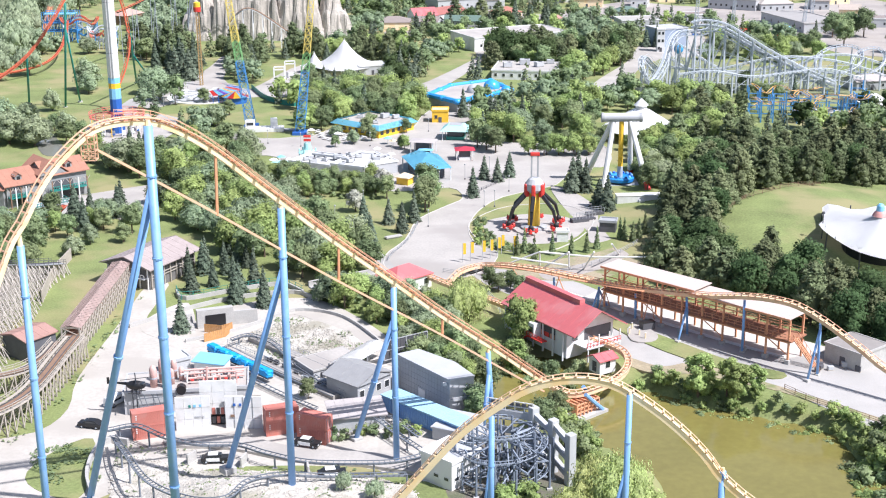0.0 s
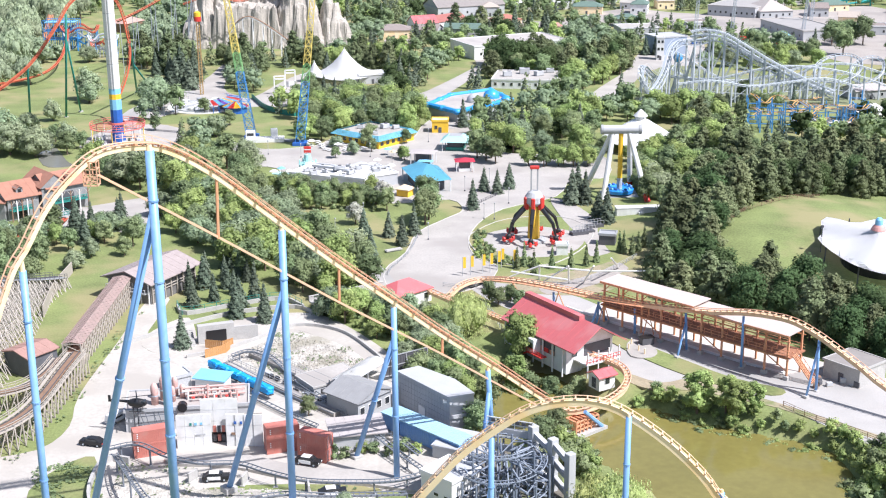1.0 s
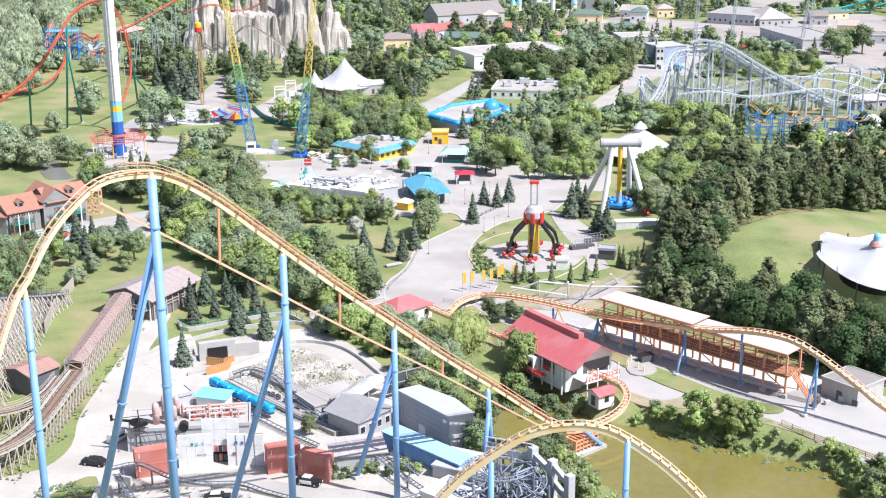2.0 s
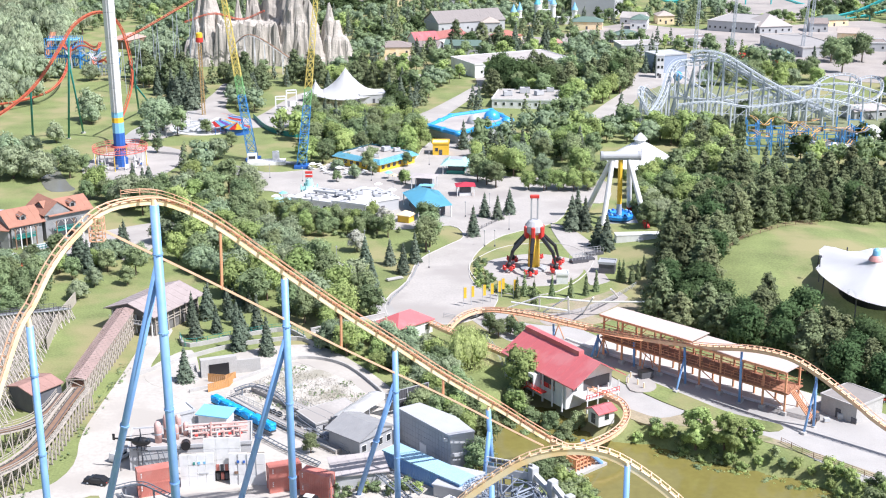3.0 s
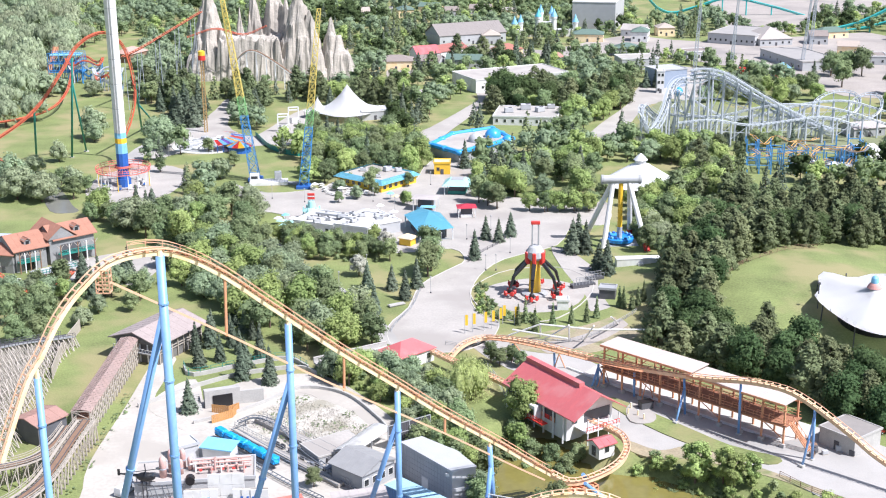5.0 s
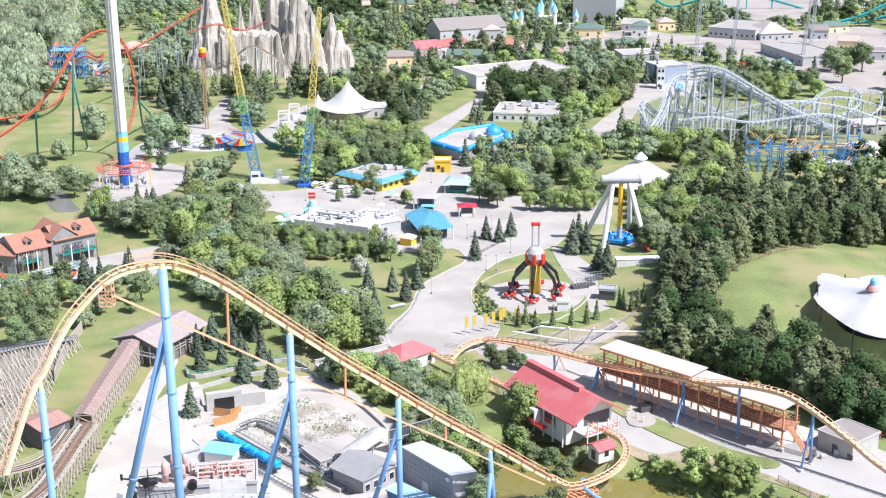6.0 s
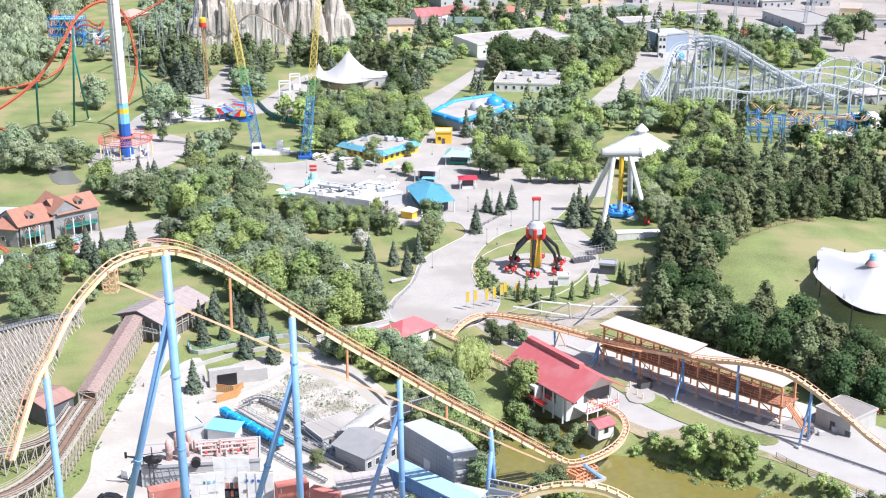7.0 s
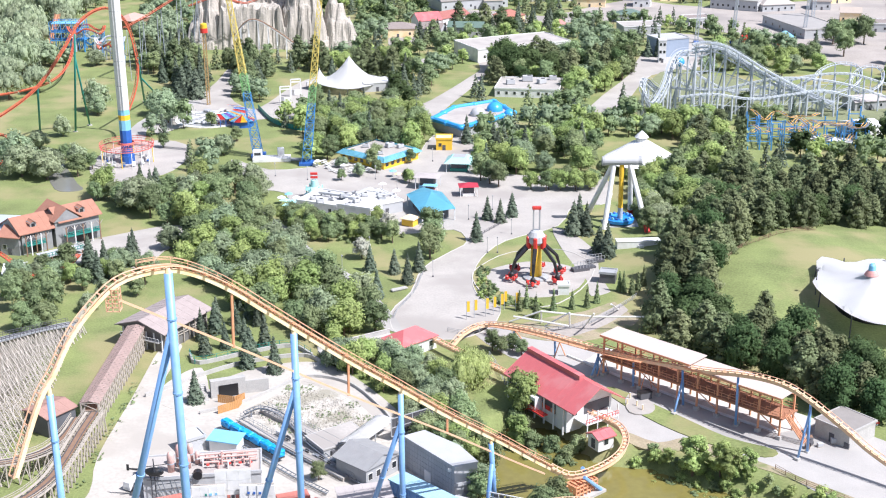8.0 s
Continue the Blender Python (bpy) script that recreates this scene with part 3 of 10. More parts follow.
for top, foot, legs in (
        ((73.9, 243.5, 12.0), (74.3, 244.2, 0), [((71.4, 240.9, 0), 10.0)]),
        ((61.8, 256.2, 11.6), (62.0, 256.5, 0), []),
        ((51.9, 266.6, 8.6), (52.4, 266.4, 0), [((49.6, 262.1, 0), 6.5)]),
        ((42.5, 276.5, 6.1), (42.6, 276.3, 0), []),
        ((35.3, 284.0, 5.1), (35.0, 283.0, 0), [((33.4, 281.6, 0), 4.5), ((37.5, 284.1, 0), 4.5)]),
        ((25.9, 293.9, 4.0), (26.1, 294.0, 0), []),
        ((16.5, 303.7, 2.7), (16.6, 302.4, 0), [((15.1, 299.9, 0), 2.5)])):
    support(top, foot, 0.28, legs, label=YARD, group="blue yard supports")


# ---- trees ----
CROWN_NORMALS = {}


def ball(level):
    """Vertices and triangles of a unit ball, to be bent into one bough or lobe."""
    bm = bmesh.new()
    bmesh.ops.create_icosphere(bm, subdivisions=level, radius=1.0)
    vs = [v.co.copy() for v in bm.verts]
    fs = [tuple(v.index for v in f.verts) for f in bm.faces]
    bm.free()
    return vs, fs


BALLS = {1: ball(1), 2: ball(2)}


def clumps(centres, size, rng, up=0.3, hang=0.0, lobes=(), level=2):
    """A crown: uneven leafy lobes, and leaf sprays all over them, shaded with the roundness of the crown."""
    vs, fs, ns = [], [], []
    for c, r in lobes:
        r = Vector((r, r, r * 0.86)) if not isinstance(r, Vector) else r
        seed = rng.uniform(0, 90)
        k = len(vs)
        bv, bf = BALLS[level]
        for d in bv:
            w = 1 + 0.30 * noise.noise(d * 2.1 + Vector((seed, 0, 0))) + 0.10 * noise.noise(d * 5.0 + Vector((0, seed, 0)))
            vs.append(c + Vector((d.x * r.x, d.y * r.y, d.z * r.z)) * (w * 0.74))
            ns.append((d + Vector((0, 0, 0.25)) + Vector((rng.gauss(0, 0.14), rng.gauss(0, 0.14), rng.gauss(0, 0.14)))).normalized())
        fs += [tuple(k + i for i in f) for f in bf]
    for c, nrm in centres:
        s = size * rng.uniform(0.6, 1.4)
        out = Vector(nrm)
        n = (out + Vector((rng.gauss(0, 0.5), rng.gauss(0, 0.5), rng.gauss(up, 0.4)))).normalized()
        w = Vector((rng.gauss(0, 1), rng.gauss(0, 1), rng.gauss(0, 1)))
        if hang:
            w = n.cross(Vector((rng.gauss(0, 0.3), rng.gauss(0, 0.3), 1)))
        a = n.cross(w).normalized()
        b = n.cross(a)
        k = len(vs)
        d = 0.36 if hang else 0.72
        vs += [c + a * s * 1.15 - n * 0.1 * s, c - a * s * 0.7 + b * s * d + n * 0.12 * s, c - a * s * 0.7 - b * s * d + n * 0.12 * s]
        fs.append((k, k + 1, k + 2))
        q = (out.normalized() * 0.7 + n * 0.45 + Vector((0, 0, 0.14))).normalized()
        ns += [q] * 3
    me = bpy.data.meshes.new("crown")
    me.from_pydata(vs, [], fs)
    me.polygons.foreach_set("use_smooth", [True] * len(fs))
    me.normals_split_custom_set_from_vertices(ns)
    CROWN_NORMALS[me.name] = ns
    return me


def tree_thing(name, label, cen, size, leaf, rng, trunk_pairs, up=0.3, far=-900, hang=0.0, lobes=(), level=2):
    t = thing(name, label, "tree", (0, far, 0))
    bm = bmesh.new()
    for i, (p, q, r1, r2) in enumerate(trunk_pairs):
        beam(bm, p, q, r1, 6 if i == 0 else 3, r2)
    if name == "shrub":
        bm.free()
    else:
        part("trunk", bm, BARK, t)
    me = clumps(cen, size, rng, up, hang, lobes, level)
    me.materials.append(leaf)
    o = new("crown", me)
    o.parent = t
    return t


def over_lobes(lobes, n, rng, flat=0.86, lo=0.66, hi=1.22, rise=0.3):
    """Spots for leaf sprays all over the lobes."""
    cen = []
    mid = sum((c for c, r in lobes), Vector()) / len(lobes)
    mid.z *= 0.75
    for i in range(n):
        c, r = rng.choice(lobes)
        r = Vector((r, r, r * flat)) if not isinstance(r, Vector) else r
        d = Vector((rng.gauss(0, 1), rng.gauss(0, 1), rng.gauss(rise, 1))).normalized()
        k = rng.uniform(lo, hi)
        q = c + Vector((d.x * r.x, d.y * r.y, d.z * r.z)) * k
        cen.append((q, d * 0.55 + (q - mid).normalized() * 0.6))
    return cen


def deciduous(seed, leaf, label, h=10.0, w=8.0, n=1750, name="deciduous_tree", low=0.18, size=0.31, parts=11, level=1):
    """A rounded broadleaf crown made of several uneven lobes on limbs."""
    rng = random.Random(seed)
    lobes, trunk = [], [((0, 0, -0.4), (0, 0, h * 0.45), 0.03 * h, 0.018 * h)]
    for i in range(parts):
        a, z = i * 2.4 + rng.uniform(-0.5, 0.5), low + 0.12 + (0.74 - low) * (i + rng.random()) / parts
        ring = w * 0.33 * math.sqrt(max(0.06, 1 - ((z - 0.48) / 0.5) ** 2)) * rng.uniform(0.75, 1.15)
        c = Vector((math.cos(a) * ring, math.sin(a) * ring, z * h))
        lobes.append((c, w * rng.uniform(0.17, 0.27)))
        if i % 2 == 0:
            trunk.append(((0, 0, h * rng.uniform(0.2, 0.42)), tuple(c), 0.012 * h, 0.004 * h))
    lobes.append((Vector((0, 0, h * 0.80)), w * 0.24))
    core = lobes + [(Vector((0, 0, h * (low + 0.36))), Vector((w * 0.3, w * 0.3, h * 0.28)))]
    return tree_thing(name, label, over_lobes(lobes, n, rng), size, leaf, rng, trunk, lobes=core, level=level)


def dome(seed, leaf, label, h=10.5, w=11.0, n=2300, name="ash_tree", size=0.31, level=1):
    """A broad soft dome of many small lobes, full down to the ground."""
    rng = random.Random(seed)
    lobes, trunk = [], [((0, 0, -0.4), (0, 0, h * 0.5), 0.03 * h, 0.018 * h)]
    for i in range(15):
        f = (i + 0.5) / 15
        a, el = i * 2.4 + rng.uniform(-0.4, 0.4), math.asin(1 - f * 0.95)
        k = rng.uniform(0.85, 1.1)
        c = Vector((math.cos(a) * math.cos(el) * w * 0.36 * k, math.sin(a) * math.cos(el) * w * 0.36 * k, h * (0.24 + 0.56 * math.sin(el) * k)))
        lobes.append((c, w * rng.uniform(0.14, 0.21)))
        if i % 3 == 0:
            trunk.append(((0, 0, h * rng.uniform(0.2, 0.42)), tuple(c), 0.012 * h, 0.004 * h))
    core = lobes + [(Vector((0, 0, h * 0.36)), Vector((w * 0.36, w * 0.36, h * 0.4)))]
    return tree_thing(name, label, over_lobes(lobes, n, rng), size, leaf, rng, trunk, lobes=core, level=level)


def spruce(seed, leaf, label, h=11.0, w=4.6, n=1150, name="spruce_tree", size=0.32):
    """A pointed conifer with drooping whorls of boughs round a dense core."""
    rng = random.Random(seed)
    tiers = max(5, int(h * 0.9))
    lobes, cen = [], []
    for i in range(tiers):
        f = (i + 0.6) / tiers
        z, r = h * (1 - f) * 0.93 + h * 0.07 + rng.uniform(-0.2, 0.2), w / 2 * f
        m = 3 if f < 0.45 else 5
        for k in range(m if h * n > 4000 else 1):
            a = 6.28 * (k + rng.uniform(-0.3, 0.3)) / m + i
            lobes.append((Vector((math.cos(a) * r * 0.5, math.sin(a) * r * 0.5, z + rng.uniform(-0.5, 0.5) * h / tiers)), Vector((r * 0.55, r * 0.55, h / tiers * 0.75)) * rng.uniform(0.8, 1.2)))
    for i in range(n):
        f = math.sqrt(rng.uniform(0.003, 1))
        f = round(f * tiers) / tiers * 0.35 + f * 0.65
        z = h * (1 - f) * 0.94 + h * 0.06
        a = rng.uniform(0, 6.28)
        r = w / 2 * f * rng.uniform(0.65, 1.08) * (1 + 0.18 * math.sin(a * 5 + z * 2))
        cen.append((Vector((math.cos(a) * r, math.sin(a) * r, z - 0.2 * r)), Vector((math.cos(a), math.sin(a), 0.45))))
    return tree_thing(name, label, cen, size, leaf, rng, [((0, 0, -0.4), (0, 0, h * 0.97), 0.02 * h, 0.003 * h)], lobes=lobes, level=1)


def pine(seed, leaf, label, h=12.5, w=9.0, n=2000, name="pine_tree"):
    """A dark broad pine, dense down to the ground, with uneven upswept boughs and gaps."""
    rng = random.Random(seed)
    lobes, trunk = [], [((0, 0, -0.4), (0, 0, h * 0.95), 0.02 * h, 0.004 * h)]
    for i in range(34):
        f = 0.06 + 0.9 * (i + rng.random()) / 34
        a = i * 2.4 + rng.uniform(-0.6, 0.6)
        reach = w / 2 * (1 - f ** 2.5) * rng.uniform(0.55, 1.05) + 0.3
        c = Vector((math.cos(a) * reach * 0.72, math.sin(a) * reach * 0.72, f * h))
        r = (0.9 + 0.9 * (1 - f)) * rng.uniform(0.75, 1.2)
        lobes.append((c, Vector((r, r, r * 0.68))))
        if i % 3 == 0:
            trunk.append(((0, 0, f * h - 0.6), tuple(c), 0.07, 0.03))
    lobes.append((Vector((0, 0, h * 0.94)), Vector((0.6, 0.6, 0.9))))
    core = lobes + [(Vector((0, 0, h * 0.36)), Vector((w * 0.28, w * 0.28, h * 0.34)))]
    return tree_thing(name, label, over_lobes(lobes, n, rng, lo=0.6, hi=1.35, rise=0.4), 0.33, leaf, rng, trunk, up=0.5, lobes=core, level=1)


def willow(seed, leaf, label, h=11.0, w=12.0, n=1700, name="willow_tree", size=0.5, fall=0.5):
    """A broad willow with hanging curtains of leaves over soft domed boughs."""
    rng = random.Random(seed)
    cen, lobes, trunk = [], [], [((0, 0, -0.4), (0, 0, h * 0.5), 0.5, 0.3)]
    for i in range(16):
        a, f = i * 2.4, ((i + 0.5) / 16) ** 0.6
        c = Vector((math.cos(a) * w * 0.36 * f, math.sin(a) * w * 0.36 * f, h * (0.94 - 0.22 * f * f)))
        c *= rng.uniform(0.9, 1.05)
        lobes.append((c - Vector((0, 0, h * fall * 0.28)), Vector((w * 0.135, w * 0.135, h * (0.12 + fall * 0.30)))))
        trunk.append(((0, 0, h * 0.42), tuple(c), 0.14, 0.04))
        for k in range(n // 16):
            d = Vector((rng.gauss(0, 1), rng.gauss(0, 1), abs(rng.gauss(0, 0.6)))).normalized()
            q = c + d * w * 0.17 * rng.uniform(0.7, 1.05)
            q.z -= rng.random() ** 1.3 * h * fall
            cen.append((q, Vector((d.x, d.y, 0.55))))
    return tree_thing(name, label, cen, size, leaf, rng, trunk, up=0.05, hang=1.0, lobes=lobes, level=2)


KINDS = {
    "dec": [deciduous(s, LEAF_D, "leafy green deciduous tree with a full rounded crown", h, w) for s, h, w in ((1, 10, 8), (2, 11, 7.5), (3, 9, 8.5), (4, 10, 7))],
    "bri": [deciduous(s, LEAF_B, "bright yellow-green deciduous tree in full leaf", 10, 8, name="linden_tree") for s in (11, 12)],
    "gry": [dome(s, LEAF_G, "grey-green deciduous tree with a broad soft crown", 10, w) for s, w in ((21, 9.5), (22, 11), (23, 10))],
    "map": [deciduous(s, LEAF_M, "dark green maple tree with a dense crown", 11, 9.0, 2600, "maple_tree", low=0.0, parts=13) for s in (31, 32)],
    "spr": [spruce(s, LEAF_S, "dark pointed spruce tree", h, w) for s, h, w in ((41, 11, 5.0), (42, 12, 4.8), (43, 10, 5.2))],
    "pin": [pine(s, LEAF_P, "tall dark pine tree with uneven boughs", h, w) for s, h, w in ((51, 12.5, 10.5), (52, 13.5, 10), (53, 11.5, 10.5))],
    "wil": [willow(s, LEAF_W, "broad pale green willow with hanging branches", n=1500) for s in (61, 62)],
    "wln": [willow(s, LEAF_Y, "broad pale yellow-green willow with fine hanging branches by the lake", 11, 13, 9000, size=0.27, fall=0.82) for s in (63, 64)],
    "blk": [deciduous(s, LEAF_B, "young bright green tree with upright branches on the bank", 9.5, 4.7, 3000, "bank_tree", low=0.0, size=0.24) for s in (91, 92)],
    "sil": [deciduous(71, LEAF_F, "small silvery pale tree in blossom", 7, 6, 900, "blossom_tree")],
    "shr": [deciduous(s, LEAF_D, "low rounded green shrub in the planting", 2.6, 3.4, 300, "shrub", low=-0.05, size=0.2, parts=6, level=1) for s in (81, 82)],
    "shb": [deciduous(83, LEAF_B, "low rounded bright green shrub in the planting", 2.4, 3.2, 300, "shrub", low=-0.05, size=0.2, parts=6, level=1)],
}
STOCK = [o for v in KINDS.values() for o in v]
planter = random.Random(7)
PLANTED = []


def plant(kind, x, y, scale=1.0, group=""):
    o = planter.choice(KINDS[kind])
    s = scale * planter.uniform(0.92, 1.08)
    m = Matrix.Translation((x, y, terrain(x, y) if abs(x) < 200 else 0.0)) @ pose(0, 0, 0, 0, 0, planter.uniform(0, 360)) @ Matrix.Diagonal((s * planter.uniform(0.92, 1.08), s, s * planter.uniform(0.9, 1.12), 1))
    c = copy_thing(o, m)
    PLANTED.append((x, y))
    if group:
        c["group"] = group
    return c


def wood(kinds, outline, gap, lo, hi, group, clear=(), on_paving=False):
    """Trees of mixed kinds at uneven spacing inside an outline."""
    xs, ys = [p[0] for p in outline], [p[1] for p in outline]
    done = []
    near = [q for q in BUILT if min(p[0] for p in q) < max(xs) + 5 and max(p[0] for p in q) > min(xs) - 5 and min(p[1] for p in q) < max(ys) + 5 and max(p[1] for p in q) > min(ys) - 5]
    for _ in range(int((max(xs) - min(xs)) * (max(ys) - min(ys)) / (gap * gap) * 6)):
        x, y = planter.uniform(min(xs), max(xs)), planter.uniform(min(ys), max(ys))
        if (not on_paving and any(inside(x, y, q) for q in PAVED)) or any(inside(x, y, q) or edge_distance(x, y, q) < 2.2 for q in near):
            continue
        if inside(x, y, outline) and all((x - a) ** 2 + (y - b) ** 2 > gap * gap for a, b in done) and not any((x - a) ** 2 + (y - b) ** 2 < r * r for a, b, r in clear):
            done.append((x, y))
            plant(planter.choice(kinds), x, y, planter.uniform(lo, hi), group)


def rows_of(kind, spots, scale, group=""):
    for x, y in spots:
        plant(kind, x, y, scale, group)




# ---- buildings ----
def house(name, label, a, b, depth, h, roof="flat", rise=2.0, wall_m=WHITE, roof_m=ROOFG, z=0.0, windows=0, storeys=1, over=0.45, category="building", door=True, ridge="long", trim=WHITE, win=(1.1, 1.3), parapet=0.5, group="", ends=None):
    """A building whose front runs from a to b, with its roof, windows and door."""
    a, b = Vector(a), Vector(b)
    d = b - a
    w = d.length
    nd = Vector((-d.y, d.x)).normalized() * depth
    BUILT.append([tuple(a), tuple(b), tuple(b + nd), tuple(a + nd)])
    t = thing(name, label, category, (a.x, a.y, z), math.degrees(math.atan2(d.y, d.x)), group)
    part("wall", boxed(w / 2, depth / 2, -0.4, w, depth, h + 0.4), wall_m, t)
    o = over
    bm = bmesh.new()
    if roof == "flat":
        box(bm, w / 2, depth / 2, h + 0.005, w + 0.1, depth + 0.1, 0.18)
        part("roof", bm, roof_m, t)
        bm = bmesh.new()
        for x, y, sx, sy in ((w / 2, -0.1, w + 0.5, 0.28), (w / 2, depth + 0.1, w + 0.5, 0.28), (-0.1, depth / 2, 0.28, depth - 0.08), (w + 0.1, depth / 2, 0.28, depth - 0.08)):
            box(bm, x, y, h - 0.15, sx, sy, parapet + 0.15)
        part("parapet", bm, trim, t)
    else:
        x0, x1, y0, y1 = -o, w + (o if ends is None else ends), -o, depth + o
        if roof == "gable":
            r0, r1 = ((x0, depth / 2), (x1, depth / 2)) if ridge == "long" else ((w / 2, y0), (w / 2, y1))
        elif roof == "hip":
            k = min(w, depth) / 2 * 0.98
            r0, r1 = ((k, depth / 2), (w - k, depth / 2)) if w >= depth else ((w / 2, k), (w / 2, depth - k))
            ridge = "long" if w >= depth else "cross"
        elif roof == "shed":
            r0, r1 = (x0, y1), (x1, y1)
        th = 0.22
        lo = [Vector((x, y, h)) for x, y in ((x0, y0), (x1, y0), (x1, y1), (x0, y1))]
        R0, R1 = Vector((*r0, h + rise)), Vector((*r1, h + rise))
        if roof == "shed":
            faces = [[lo[0], lo[1], R1, R0]]
        elif ridge == "long":
            faces = [[lo[0], lo[1], R1, R0], [lo[2], lo[3], R0, R1]]
            ends = [[lo[1], lo[2], R1], [lo[3], lo[0], R0]]
        else:
            faces = [[lo[1], lo[2], R1, R0], [lo[3], lo[0], R0, R1]]
            ends = [[lo[0], lo[1], R0], [lo[2], lo[3], R1]]
        if roof == "hip":
            faces += ends
        for f in faces:
            up = [bm.verts.new(v + Vector((0, 0, th))) for v in f]
            dn = [bm.verts.new(v) for v in f]
            bm.faces.new(up)
            bm.faces.new(list(reversed(dn)))
            for i in range(len(f)):
                j = (i + 1) % len(f)
                bm.faces.new((dn[i], dn[j], up[j], up[i]))
        bmesh.ops.recalc_face_normals(bm, faces=bm.faces)
        part("roof", bm, roof_m, t)
        if roof in ("gable", "shed"):
            bm = bmesh.new()
            if roof == "shed":
                ends = [[lo[2], lo[3], R0, R1], [lo[0], lo[3], R0], [lo[1], lo[2], R1]]
            for f in ends:
                c = sum(f, Vector()) / len(f)
                tri = [v + (Vector((w / 2, depth / 2, v.z)) - v) * 0.04 - Vector((0, 0, 0.02)) for v in f]
                bm.faces.new([bm.verts.new((min(v.x, w - 0.02) if ends is not None else v.x, v.y, v.z)) for v in tri])
                part("gable", bm, wall_m, t)
                bm = bmesh.new()
            bm.free()
        k = 0
        if roof != "hip" and roof_m is not GRAVROOF:
            n = max(3, int(w / 1.6))
            for f in faces[:2]:
                e0, e1, t1, t0 = f
                pairs = [(e0.lerp(e1, i / n) + Vector((0, 0, th)), t0.lerp(t1, i / n) + Vector((0, 0, th))) for i in range(n + 1)]
                part("roof_seam", beams(pairs, 0.05), roof_m, t)
    if windows:
        sh = h / storeys
        for s in range(storeys):
            for i in range(windows):
                x = w * (i + 0.5) / windows
                if door and s == 0 and i == windows // 2:
                    continue
                if a.y > 620:
                    part("window", boxed(x, -0.03, s * sh + sh * 0.32, win[0], 0.12, win[1]), GLASS, t, "dark window")
                    continue
                wn_ = part("window", boxed(x, -0.03, s * sh + sh * 0.32, win[0] + 0.24, 0.1, win[1] + 0.24), trim, t)
                part("pane", boxed(x, -0.06, s * sh + sh * 0.32 + 0.12, win[0], 0.1, win[1]), GLASS, wn_, "dark glass")
            m = max(1, int(depth / w * windows))
            for i in range(m):
                y = depth * (i + 0.5) / m
                if a.y > 620:
                    part("window", boxed(w + 0.03, y, s * sh + sh * 0.32, 0.12, win[0], win[1]), GLASS, t, "dark window")
                    continue
                wn_ = part("window", boxed(w + 0.03, y, s * sh + sh * 0.32, 0.1, win[0] + 0.24, win[1] + 0.24), trim, t)
                part("pane", boxed(w + 0.06, y, s * sh + sh * 0.32 + 0.12, 0.1, win[0], win[1]), GLASS, wn_, "dark glass")
    if door:
        dr = part("door", boxed(w / 2, -0.04, 0, 1.2, 0.14, 2.1), DGREY, t)
        if a.y < 620:
            part("handle", boxed(w / 2 + 0.42, -0.13, 1.0, 0.08, 0.08, 0.2), STEELG, dr)
    return t


def roof_units(spots, z, group="rooftop air units"):
    """Air-handling units on flat roofs: case, fan hood and base rail."""
    for x, y, s, r in spots:
        t = thing("air_unit", "grey metal air-handling unit on a flat roof", "air unit", (x, y, z), r, group)
        part("case", boxed(0, 0, 0.15, s * 1.5, s, s * 0.8, 0, 0.05), LGREY, t)
        part("base_rail", boxed(0, 0, 0, s * 1.6, s * 0.8, 0.15), DGREY, t)
        part("fan_hood", beam(bmesh.new(), (s * 0.3, 0, s * 0.8 + 0.15), (s * 0.3, 0, s * 0.8 + 0.3), s * 0.35, 10), DGREY, t)


# -- station hall with the red roof, by the lake --
hall = house("station_hall", "white coaster station hall with a bright red metal gable roof", (13.8, 272.0), (25.3, 254.6), 12.4, 5.4, "gable", 4.3, WHITE, REDROOF, over=0.9, door=False, ends=3.6)


